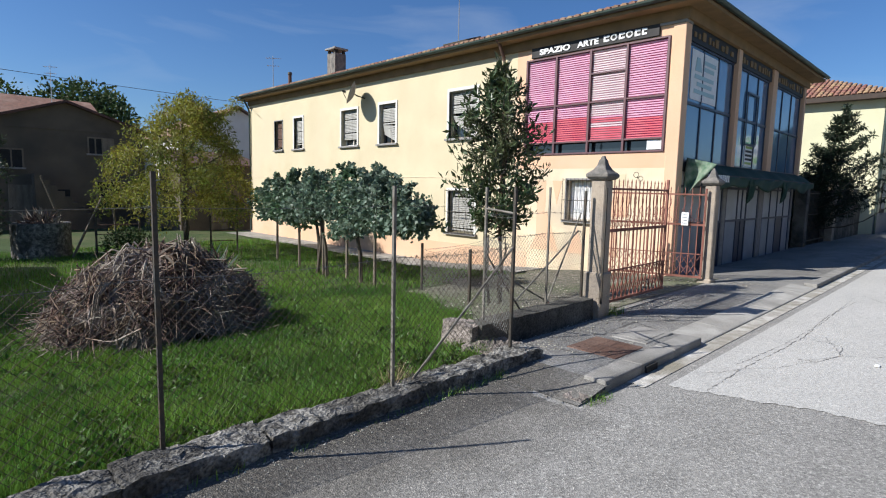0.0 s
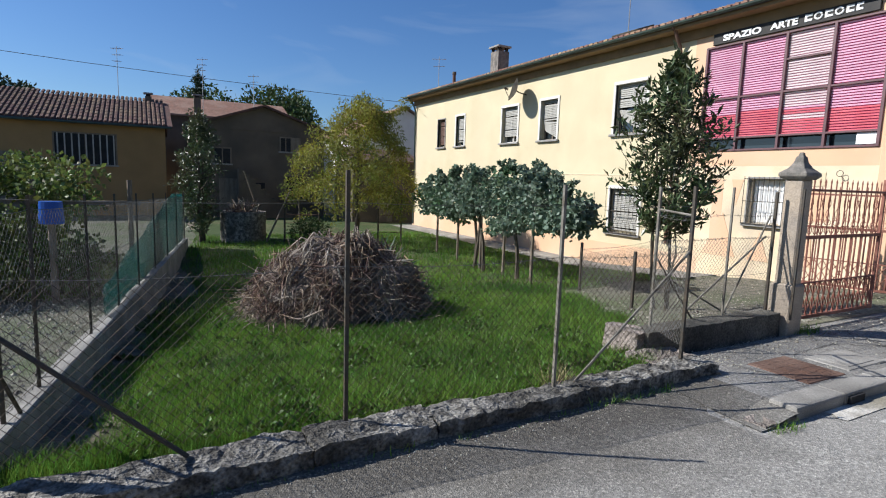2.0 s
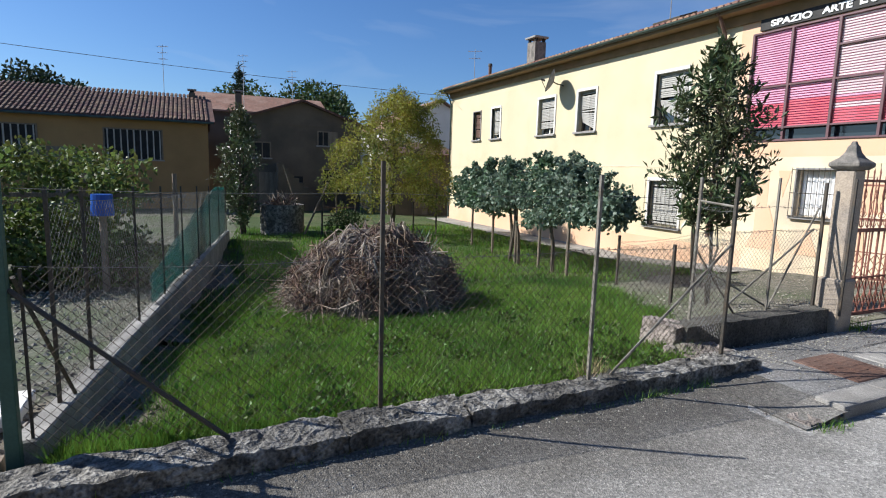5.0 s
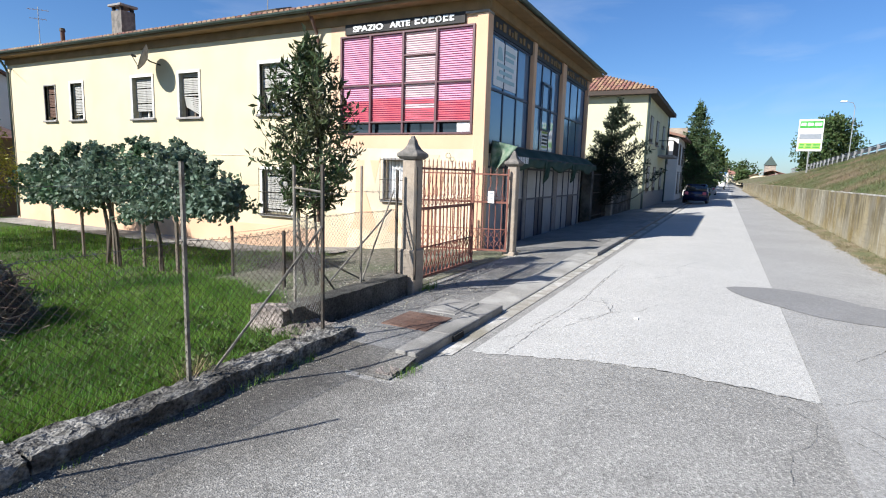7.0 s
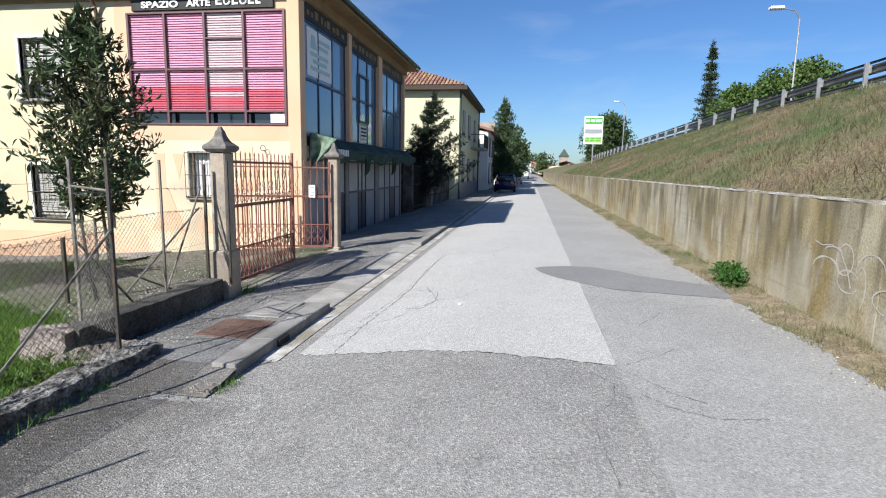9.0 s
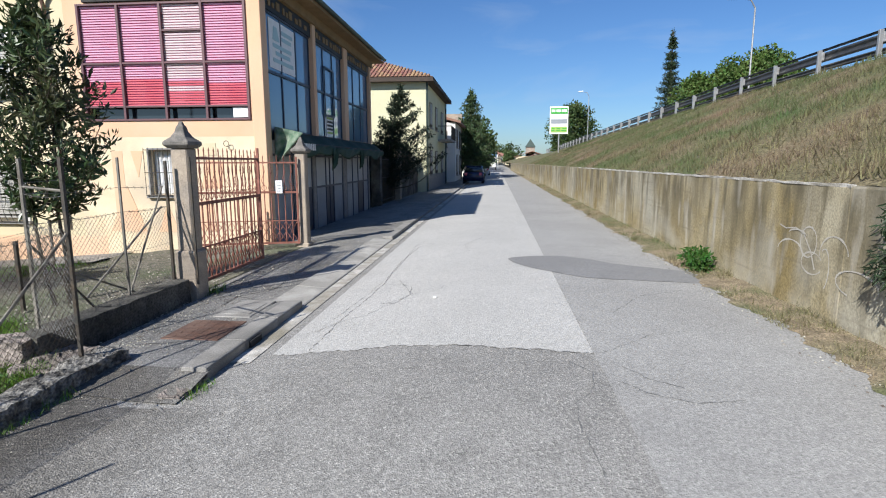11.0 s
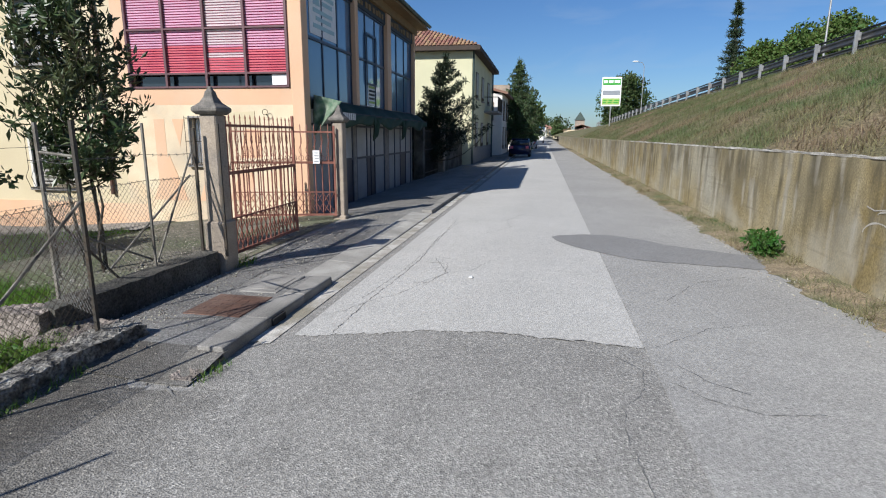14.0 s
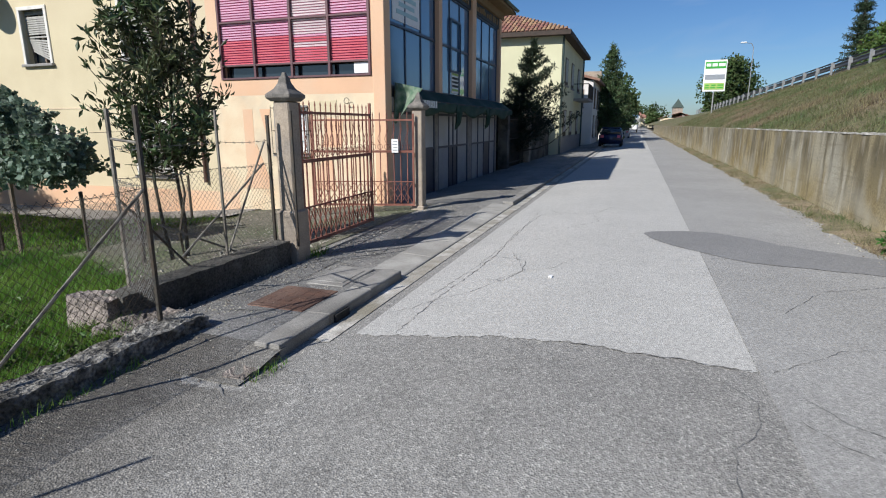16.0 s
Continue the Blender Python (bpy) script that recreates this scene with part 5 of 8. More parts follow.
cloth("torn_flap", lambda u, v: (12.64 - 0.07 * math.sin(8 * u + 2 * v) - 0.1 * u, FY - 0.03 - (0.10 + 0.62 * (1 - v) ** 0.8) * u, 2.5 - 0.16 * u - v * (0.86 - 0.22 * u + 0.04 * math.sin(11 * u))), 14, 12,
      mat("faded green tarpaulin", (0.30, 0.36, 0.27), (0.10, 0.19, 0.12), 6, 0.7, 0.3, 0.01, fine=30, amount=0.2, trans=0.3), aw, "faded green torn flap")
for xx in (15.7, 18.9):
    cloth("torn_flap", lambda u, v: (xx + 0.5 * u, FY - 0.44 - 0.05 * math.sin(7 * u + 3 * v), 2.1 - v * (0.55 + 0.1 * math.sin(6 * u))), 8, 6, M_TARP, aw)
hook = thing("wall_ring", (FX - 0.1, 5.9, 2.05), "thin iron ring on the wall", "ring")
bm = bmesh.new()
pipe(bm, [(FX - 0.1, 5.9 + 0.06 * math.cos(math.tau * i / 16), 2.1 + 0.06 * math.sin(math.tau * i / 16)) for i in range(17)], 0.007, 5)
tube(bm, (FX - 0.1, 5.9, 2.04), (FX + 0.01, 5.9, 2.04), 0.007, n=5)
part("ring", bm, M_POSTDARK, hook)


# ---- garden edge: low kerb wall, end wall, pillars, gates ----
low = thing("kerb_wall", (1.8, 3.3, -0.1), "low crumbling concrete kerb wall under the garden fence", "low wall", kind="structure")
cuts = [-1.3, 0.75, 1.62, 2.95, 4.66]
for k, (a, b) in enumerate(zip(cuts, cuts[1:])):
    n = int((b - a) / 0.045)
    part("concrete_length", rough_block(a, b - 0.01, 3.13 + 0.012 * k, 3.44, -0.3, 0.05 + 0.012 * (k % 2), n, 10, 9, 0.03, 3.7 * k), M_CONC, low)
endw = thing("gate_wall", (5.6, 3.92, -0.1), "low concrete wall with a stained end beside the gate pillar", "low wall", kind="structure")
part("wall_length", rough_block(4.42, 6.76, 3.80, 4.06, -0.35, 0.21, 40, 5, 8, 0.012, 8.1), M_DARKCONC, endw)
part("end_block", rough_block(4.30, 4.52, 3.86, 4.32, -0.35, 0.20, 7, 12, 10, 0.03, 5.1), M_RUBBLE, endw, "broken stone end of the wall")
part("footing", rough_block(4.15, 4.75, 3.5, 3.86, -0.35, 0.03, 14, 9, 6, 0.035, 6.3), M_RUBBLE, endw, "rubble footing with broken stones")


def pillar(cx, cy, w, z0, ztop, foot, label):
    p = thing("gate_pillar", (cx, cy, z0), label, "gate pillar", group="gate pillars")
    h = w / 2
    part("shaft", B(cx - h, cx + h, cy - h, cy + h, z0, ztop - 0.33, bevel=0.015), M_PILLAR, p)
    if foot:
        part("base", B(cx - h - 0.035, cx + h + 0.035, cy - h - 0.035, cy + h + 0.035, z0, z0 + foot, bevel=0.02), M_PILLAR, p)
    bm = bmesh.new()
    lv = [(h + 0.02, -0.33), (h + 0.06, -0.29), (h + 0.06, -0.25), (h - 0.01, -0.19), (h * 0.55, -0.12), (h * 0.42, -0.055), (h * 0.30, -0.045), (0.02, 0.0)]
    rings = [[bm.verts.new((cx + sx * r, cy + sy * r, ztop + z)) for sx, sy in ((-1, -1), (1, -1), (1, 1), (-1, 1))] for r, z in lv]
    for a, b in zip(rings, rings[1:]):
        for i in range(4):
            bm.faces.new((a[i], a[(i + 1) % 4], b[(i + 1) % 4], b[i]))
    bm.faces.new(rings[0][::-1])
    bm.faces.new(rings[-1])
    bmesh.ops.bevel(bm, geom=bm.edges[:], offset=0.006, segments=1, affect="EDGES")
    part("capital", bm, M_CAP, p, "weathered grey pyramid cap")
    return p


pillar(6.94, 3.86, 0.215, -0.15, 2.19, 0.72, "rendered gate pillar with a stepped base and grey pyramid cap")
pillar(11.44, 3.96, 0.21, -0.2, 2.2, 0.2, "slim rendered gate pillar with a grey pyramid cap")
gp = thing("iron_upright", (6.68, 3.98, 0.2), "rusty iron uprights fixed beside the gate pillar", "post")
part("bar", B(6.70, 6.73, 3.96, 3.99, 0.15, 1.7), M_POSTDARK, gp)
part("bar", B(6.76, 6.785, 3.68, 3.70, 0.15, 1.75), M_POSTDARK, gp)


def gate(hinge, direction, length, z0, z1, label):
    """A wrought-iron gate leaf, built along x from its hinge and then turned."""
    g = new("gate_leaf")
    ang = math.atan2(direction[1], direction[0])
    ROOT[g] = Vector((0, 0, 0))
    tagged(g, label, "gate", group="gate leaves")
    H = z1 - z0
    mid = H * 0.60
    for x in (0.02, length - 0.02):
        part("stile", B(x - 0.02, x + 0.02, -0.02, 0.02, 0, H + (0.0 if x < 1 else 0.06), bevel=0.004), M_PAINT, g)
    for z, t in ((0.03, 0.02), (mid, 0.022), (H - 0.12, 0.016)):
        part("rail", B(0.04, length - 0.04, -0.018, 0.018, z - t, z + t), M_PAINT, g)
    n = 15
    for i in range(1, n):
        x = length * i / n
        part("bar", tube(bmesh.new(), (x, 0, 0.05), (x, 0, mid - 0.02), 0.011, n=6), M_PAINT, g)
        bm = tube(bmesh.new(), (x, 0, mid + 0.02), (x, 0, H - 0.02), 0.008, n=6)
        tube(bm, (x, 0, H - 0.02), (x, 0, H + 0.035), 0.014, 0.001, n=5)
        part("spear", bm, M_PAINT, g)
        # scrolls in the upper field
        bm = bmesh.new()
        s = length / n * 0.36
        pts = [(x + s * math.sin(k / 14 * math.tau), 0, mid + 0.09 + 0.05 * math.cos(k / 14 * math.tau)) for k in range(15)]
        pipe(bm, pts, 0.006, 4)
        pts = [(x + s * math.sin(k / 10 * math.tau) * (1 - k / 14), 0, mid + 0.15 + 0.4 * k / 10) for k in range(11)]
        pipe(bm, pts, 0.006, 4)
        part("scroll", bm, M_PAINT, g)
    # lattice of diagonals near the foot
    dz = 0.42
    for i in range(n):
        x0_, x1_ = length * i / n, length * min(i + 2, n) / n
        bm = bmesh.new()
        tube(bm, (max(x0_, 0.04), 0.012, 0.06), (min(x1_, length - 0.04), 0.012, 0.06 + dz * (x1_ - x0_) / (length * 2 / n)), 0.007, n=4)
        tube(bm, (max(x0_, 0.04), -0.012, 0.06 + dz * (x1_ - x0_) / (length * 2 / n)), (min(x1_, length - 0.04), -0.012, 0.06), 0.007, n=4)
        part("lattice_bar", bm, M_PAINT, g)
    part("lattice_rail", B(0.04, length - 0.04, -0.012, 0.012, 0.48, 0.50), M_PAINT, g)
    g.matrix_basis = Matrix.Translation((hinge[0], hinge[1], z0)) @ Matrix.Rotation(ang, 4, "Z")
    return g


gate((7.2, 3.88), (1, 0.01), 2.02, 0.05, 1.86, "salmon wrought-iron gate leaf, closed and rusting")
gate((11.27, 3.99), (-0.28, 0.96), 2.02, 0.0, 1.80, "salmon wrought-iron gate leaf standing open into the yard")


pn = thing("gate_notice", (11.13, 4.35, 1.2), "white weathered notice wired to the open gate leaf", "notice")
part("sheet", B(11.125, 11.137, 4.27, 4.41, 1.06, 1.32), M_LETTER, pn)
for k in range(4):
    part("print_bar", B(11.119, 11.125, 4.29, 4.39 - 0.02 * (k % 2), 1.10 + 0.055 * k, 1.115 + 0.055 * k), M_GREYSIGN, pn)

# ---- fences ----
def netting(p, q, zb0, zb1, height, cell=0.062, r=0.0011, sag=0.02):
    """Chain-link wires between two posts, as straight strands both ways."""
    p, q = Vector((*p, 0)), Vector((*q, 0))
    ln = (q - p).length
    d = (q - p) / ln
    nrm = Vector((-d.y, d.x, 0))
    V, F = [], []

    def strand(a0, h0, a1, h1, off):
        A = p + d * a0 + nrm * off
        Bq = p + d * a1 - nrm * off
        za, zz = zb0 + (zb1 - zb0) * a0 / ln + h0, zb0 + (zb1 - zb0) * a1 / ln + h1
        A, Bq = Vector((A.x, A.y, za)), Vector((Bq.x, Bq.y, zz))
        w = Vector((0, 0, r * 1.3))
        k = len(V)
        for c in (A, Bq):
            V.extend([c + nrm * r - w * 0.6, c - nrm * r - w * 0.6, c + w])
        F.extend([(k, k + 1, k + 4, k + 3), (k + 1, k + 2, k + 5, k + 4), (k + 2, k, k + 3, k + 5)])

    s = -height
    while s < ln:
        for flip in (0, 1):
            a0, a1 = s, s + height
            h0, h1 = (0, height) if not flip else (height, 0)
            if a0 < 0:
                h0 += (0 - a0) * (1 if not flip else -1)
                a0 = 0
            if a1 > ln:
                h1 -= (a1 - ln) * (1 if not flip else -1)
                a1 = ln
            if a1 > a0:
                strand(a0, h0, a1, h1, 0.002 if flip else -0.002)
        s += cell
    return [tuple(v) for v in V], F


def wire(parent, p, q, sag=0.0, r=0.0022, barbed=False, name="tension_wire"):
    p, q = Vector(p), Vector(q)
    bm = bmesh.new()
    pts = []
    for i in range(9):
        c = p.lerp(q, i / 8)
        c.z -= sag * 4 * (i / 8) * (1 - i / 8)
        pts.append(c)
    pipe(bm, pts, r, 4)
    if barbed:
        n = int((q - p).length / 0.12)
        for i in range(1, n):
            c = p.lerp(q, i / n)
            c.z -= sag * 4 * (i / n) * (1 - i / n)
            tube(bm, c + Vector((-0.01, 0, -0.018)), c + Vector((0.01, 0.004, 0.018)), 0.0018, n=3)
            tube(bm, c + Vector((0.01, -0.01, -0.015)), c + Vector((-0.01, 0.01, 0.015)), 0.0018, n=3)
    part(name, bm, M_WIRE, parent)


ff = thing("garden_fence", (1.8, 3.4, 0.05), "rusty chain-link fence on angle-iron posts along the low wall", "fence")
part("post", angle_post(bmesh.new(), 1.02, 3.42, 0.02, 1.76, 0.026), M_POSTDARK, ff)
part("post", angle_post(bmesh.new(), 2.79, 3.36, 0.02, 1.71, 0.026), M_POST, ff)
part("post", angle_post(bmesh.new(), 4.36, 3.36, 0.02, 1.73, 0.028), M_POSTDARK, ff)
part("brace", tube(bmesh.new(), (4.36, 3.37, 1.12), (3.02, 3.36, 0.06), 0.012, n=6), M_POST, ff)
part("brace", tube(bmesh.new(), (-1.03, 3.6, 1.0), (0.05, 3.36, 0.06), 0.014, n=6), M_POSTDARK, ff)
for a, b in (((-1.0, 3.58), (1.03, 3.43)), ((1.04, 3.43), (2.79, 3.37)), ((2.8, 3.37), (4.37, 3.37))):
    v, f = netting(a, b, 0.08, 0.08, 1.05, 0.065, 0.0019)
    rawpart("wire_netting", v, f, M_OLDWIRE, ff, "thin diamond wire netting", "stuff")
    wire(ff, (*a, 1.13), (*b, 1.13), 0.03, barbed=True)
    wire(ff, (*a, 1.55), (*b, 1.55), 0.015, r=0.0016)
gf = thing("gate_fence", (5.5, 4.03, 0.2), "chain-link fence with barbed wire on angle-iron posts beside the gate", "fence")
part("post", angle_post(bmesh.new(), 4.66, 4.0, 0.15, 1.72, 0.026), M_POST, gf)
part("post", angle_post(bmesh.new(), 5.9, 4.0, 0.15, 1.74, 0.022), M_POST, gf)
part("crossbar", tube(bmesh.new(), (4.38, 3.37, 1.46), (4.68, 4.01, 1.48), 0.012, n=6), M_POST, gf)
part("brace", tube(bmesh.new(), (4.68, 4.02, 0.98), (5.42, 4.05, 0.2), 0.012, n=6), M_POSTDARK, gf)
part("brace", tube(bmesh.new(), (6.66, 4.0, 1.4), (5.95, 4.02, 0.24), 0.012, n=6), M_POST, gf)
part("brace", tube(bmesh.new(), (6.66, 4.03, 1.15), (5.4, 4.12, 0.3), 0.012, n=6), M_POST, gf)
part("brace", tube(bmesh.new(), (5.4, 4.4, 0.62), (6.35, 4.2, 0.12), 0.012, n=6), M_POST, gf)
for a, b in (((4.37, 3.38), (4.67, 4.01)), ((4.68, 4.02), (5.91, 4.02)), ((5.92, 4.02), (6.8, 4.0))):
    v, f = netting(a, b, 0.2, 0.2, 0.95, 0.06, 0.0017)
    rawpart("wire_netting", v, f, M_WIRE, gf, "diamond wire netting", "stuff")
    for z, bb in ((1.15, True), (1.42, True), (0.7, False)):
        wire(gf, (*a, z), (*b, z), 0.02, barbed=bb)
yf = thing("yard_fence", (7.0, 7, -0.3), "low chain-link fence with a short dark post beside the yard", "fence")
part("post", B(7.38, 7.42, 8.03, 8.07, -0.5, 0.58), M_POSTDARK, yf)
part("post", B(6.58, 6.62, 5.98, 6.02, -0.35, 0.7), M_POSTDARK, yf)
v, f = netting((7.4, 8.05), (6.6, 6.0), -0.35, -0.2, 0.75, 0.07, 0.0018)
rawpart("wire_netting", v, f, M_WIRE, yf, "diamond wire netting", "stuff")
wire(yf, (7.4, 8.05, 0.45), (6.6, 6.0, 0.58), 0.03, barbed=True)
v, f = netting((7.4, 8.05), (10.9, 9.3), -0.4, -0.45, 0.75, 0.07, 0.002)
rawpart("wire_netting", v, f, M_WIRE, yf, "diamond wire netting", "stuff")
wire(yf, (7.4, 8.05, 0.45), (10.9, 9.3, 0.38), 0.05, barbed=True)
part("post", B(10.88, 10.92, 9.28, 9.32, -0.6, 0.5), M_POSTDARK, yf)
lf = thing("green_post", (-1.05, 3.62, 0), "tall green painted square steel fence post", "post")
part("shaft", B(-1.1, -1.03, 3.57, 3.64, -0.05, 2.06, bevel=0.006), M_GREENPOST, lf)
part("side_bar", B(-1.2, -1.188, 3.62, 3.635, 0.0, 2.0), M_POSTDARK, lf)
part("side_bar", B(-1.0, -0.985, 3.68, 3.695, 0.0, 1.1), M_POSTDARK, lf)


def lw(y):
    """Line of the boundary wall: x and top height."""
    return -1.04 + 0.128 * (y - 3.65), 0.10 - 0.033 * (y - 3.65)


bw = thing("boundary_wall", (-0.5, 8, -0.3), "low pale concrete boundary wall between two plots", "low wall", kind="structure")
ys = [3.66, 5.2, 6.8, 8.8, 11.0, 13.5, 16.2, 19.2]
for a, b in zip(ys, ys[1:]):
    bm = bmesh.new()
    (xa, za), (xb, zb) = lw(a), lw(b - 0.012)
    c = [(xa - 0.08, a), (xa + 0.08, a), (xb + 0.08, b - 0.012), (xb - 0.08, b - 0.012)]
    top = [bm.verts.new((x_, y_, z_)) for (x_, y_), z_ in zip(c, (za, za, zb, zb))]
    bot = [bm.verts.new((x_, y_, -1.0)) for x_, y_ in c]
    bm.faces.new(top)
    bm.faces.new(bot[::-1])
    for i in range(4):
        bm.faces.new((bot[i], bot[(i + 1) % 4], top[(i + 1) % 4], top[i]))
    bmesh.ops.bevel(bm, geom=bm.edges[:], offset=0.012, segments=1, affect="EDGES")
    part("wall_length", bm, M_KERB, bw)
sf = thing("side_fence", (-0.4, 8, 0), "chain-link side fence with dark posts and a teal shade net", "fence")
prev = None
for y_ in (4.25, 4.95, 6.6, 8.1, 9.8, 11.8, 14.0, 16.4, 19.0):
    x_, z_ = lw(y_)
    part("post", B(x_ - 0.012, x_ + 0.012, y_ - 0.012, y_ + 0.012, z_ - 0.15, z_ + 1.45), M_POSTDARK, sf)
    if prev:
        v, f = netting((prev[0], prev[1]), (x_, y_), prev[2] + 0.03, z_ + 0.03, 1.3, 0.08, 0.0013)
        rawpart("wire_netting", v, f, M_WIRE, sf, "diamond wire netting", "stuff")
        for dz in (0.05, 0.75, 1.35):
            wire(sf, (prev[0], prev[1], prev[2] + dz), (x_, y_, z_ + dz), 0.02)
    prev = (x_, y_, z_)
part("brace", tube(bmesh.new(), (-1.03, 3.7, 1.05), (-0.9, 4.4, 0.08), 0.014, n=6), M_POSTDARK, sf)
cloth("shade_net", lambda u, v: (lw(7.4 + 11.6 * u)[0] - 0.03 + 0.02 * math.sin(30 * u), 7.4 + 11.6 * u, lw(7.4 + 11.6 * u)[1] + 0.02 + v * min(1.4, 0.35 + 1.5 * u)), 30, 4, M_NET, sf, "teal shade net")
slab = solo("paving_step", rough_block(-2.6, -1.15, 3.2, 3.75, -0.3, 0.0, 18, 8, 4, 0.008, 2.2), M_WOOD, "worn grey step slab at the neighbouring entrance", "step")
tray = solo("loose_board", B(-2.3, -1.25, 4.45, 4.95, -0.14, -0.05, bevel=0.012), M_WHITE, "white board lying on the ground", "board")


# ---- garden: pile, grass, vines, trees ----
PX, PY = 2.42, 7.95   # middle of the brush heap
rng = np.random.default_rng(5)
pile = thing("brush_pile", (2.6, 8.1, -0.4), "heap of cut grey-brown brushwood on the grass", "brush pile")


def pile_h(x, y):
    r = math.hypot((x - PX) / 1.38, (y - PY) / 1.25)
    bump_ = 0.16 * math.exp(-((x - PX - 0.1) ** 2 + (y - PY - 0.1) ** 2) / 0.4) + 0.09 * math.sin(3.1 * x) * math.sin(2.7 * y)
    lumps = 0.16 * noise.noise(Vector((2.3 * x, 2.3 * y, 4.0))) + 0.09 * noise.noise(Vector((6.0 * x, 6.0 * y, 1.0)))
    return max(0, 1 - r ** 2.6 + lumps) ** 0.55 * (0.90 + bump_ + lumps)


V, F = [], []


def add_stick(pts, r):
    k0 = len(V)
    for i, c in enumerate(pts):
        rr = r * (1 - 0.6 * i / (len(pts) - 1))
        d = (pts[min(i + 1, len(pts) - 1)] - pts[max(i - 1, 0)]).normalized()
        rot = d.to_track_quat("Z", "Y").to_matrix()
        for a in range(4):
            V.append(tuple(c + rot @ Vector((rr * math.cos(math.tau * a / 4), rr * math.sin(math.tau * a / 4), 0))))
    for i in range(len(pts) - 1):
        for a in range(4):
            b = (a + 1) % 4
            F.append((k0 + 4 * i + a, k0 + 4 * i + b, k0 + 4 * i + 4 + b, k0 + 4 * i + 4 + a))


for k in range(4600):
    a, s = rng.random() * math.tau, math.sqrt(rng.random()) * 0.97
    x, y = PX + 1.36 * s * math.cos(a), PY + 1.2 * s * math.sin(a)
    z = land(x, y) + pile_h(x, y) * (0.5 + 0.5 * rng.random()) + 0.02
    # lower ones lie round the heap, upper ones run up towards its top
    out = Vector((x - PX, y - PY, 0))
    out = out.normalized() if out.length > 0.05 else Vector((1, 0, 0))
    around = Vector((-out.y, out.x, 0)) * (1 if rng.random() < 0.5 else -1)
    mixv = rng.random()
    d = around * mixv + out * (1 - mixv) * 0.7 + Vector((0.35 * rng.normal(), 0.35 * rng.normal(), 0.3 * rng.normal() - 0.5 * s * (1 - mixv)))
    d.normalize()
    ln = 0.25 + 0.75 * rng.random() ** 1.6
    side = Vector((rng.normal(), rng.normal(), 0.8 * rng.normal())) * 0.16 * ln
    p0 = Vector((x, y, z)) - d * ln / 2
    pts = []
    for i in range(5):
        q = i / 4
        c = p0 + d * ln * q + side * math.sin(math.pi * q * (1.0 + 0.7 * rng.random())) + Vector((rng.normal(), rng.normal(), rng.normal())) * 0.012
        c.z = min(max(c.z, land(c.x, c.y) + 0.01), land(c.x, c.y) + pile_h(c.x, c.y) + 0.04 + 0.16 * k % 17 / 17)
        pts.append(c)
    add_stick(pts, 0.0035 + 0.010 * rng.random() ** 3)
for k in range(330):
    a, s = rng.random() * math.tau, 0.15 + 0.75 * rng.random()
    x, y = PX + 1.28 * s * math.cos(a), PY + 1.15 * s * math.sin(a)
    th, bend, ln = rng.random() * math.tau, rng.normal() * 1.4, 0.7 + 0.7 * rng.random()
    pts, q = [], Vector((x, y, 0))
    for i in range(8):
        h = land(q.x, q.y) + pile_h(q.x, q.y) * 1.02 + 0.01 + 0.20 * math.sin(math.pi * i / 7) * rng.random() ** 2
        pts.append(Vector((q.x, q.y, h)))
        th += bend / 7 + 0.22 * rng.normal()
        q = q + Vector((math.cos(th), math.sin(th), 0)) * ln / 7
    add_stick(pts, 0.006 + 0.008 * rng.random())
# a bundle of straight canes leans against the top
for k in range(70):
    p0 = Vector((PX - 0.55 + 0.9 * rng.random(), PY - 0.75 - 0.15 * rng.random(), land(PX, PY) + 0.45 + 0.15 * rng.random()))
    p1 = p0 + Vector((0.45 + 0.12 * rng.normal(), 0.55, 0.46 + 0.12 * rng.random()))
    add_stick([p0, p0.lerp(p1, 0.5) + Vector((0.02 * rng.normal(), 0, 0.04)), p1], 0.009 + 0.006 * rng.random())
rawpart("brushwood", V, F, M_TWIG, pile, "tangled cut twigs", "stuff")
V, F = [], []
for k in range(80):
    a, s = rng.random() * math.tau, 0.2 + 0.7 * rng.random()
    x, y = PX + 1.28 * s * math.cos(a), PY + 1.15 * s * math.sin(a)
    th = rng.random() * math.tau
    pts = []
    for i in range(6):
        th += 0.35 * rng.normal()
        x, y = x + 0.16 * math.cos(th), y + 0.16 * math.sin(th)
        pts.append(Vector((x, y, land(x, y) + pile_h(x, y) + 0.04 + 0.10 * rng.random())))
    add_stick(pts, 0.012 + 0.010 * rng.random())
rawpart("branchwood", V, F, M_WOOD, pile, "pale bent branches on top", "stuff")
verts, faces = [], []
for j in range(25):
    for i in range(25):
        x, y = PX + 1.40 * (i / 12 - 1), PY + 1.22 * (j / 12 - 1)
        verts.append((x, y, land(x, y) + pile_h(x, y) * 0.62 - 0.03))
faces = [(j * 25 + i, j * 25 + i + 1, j * 25 + i + 26, j * 25 + i + 25) for j in range(24) for i in range(24)]
rawpart("heap_core", verts, faces, M_SOIL, pile)


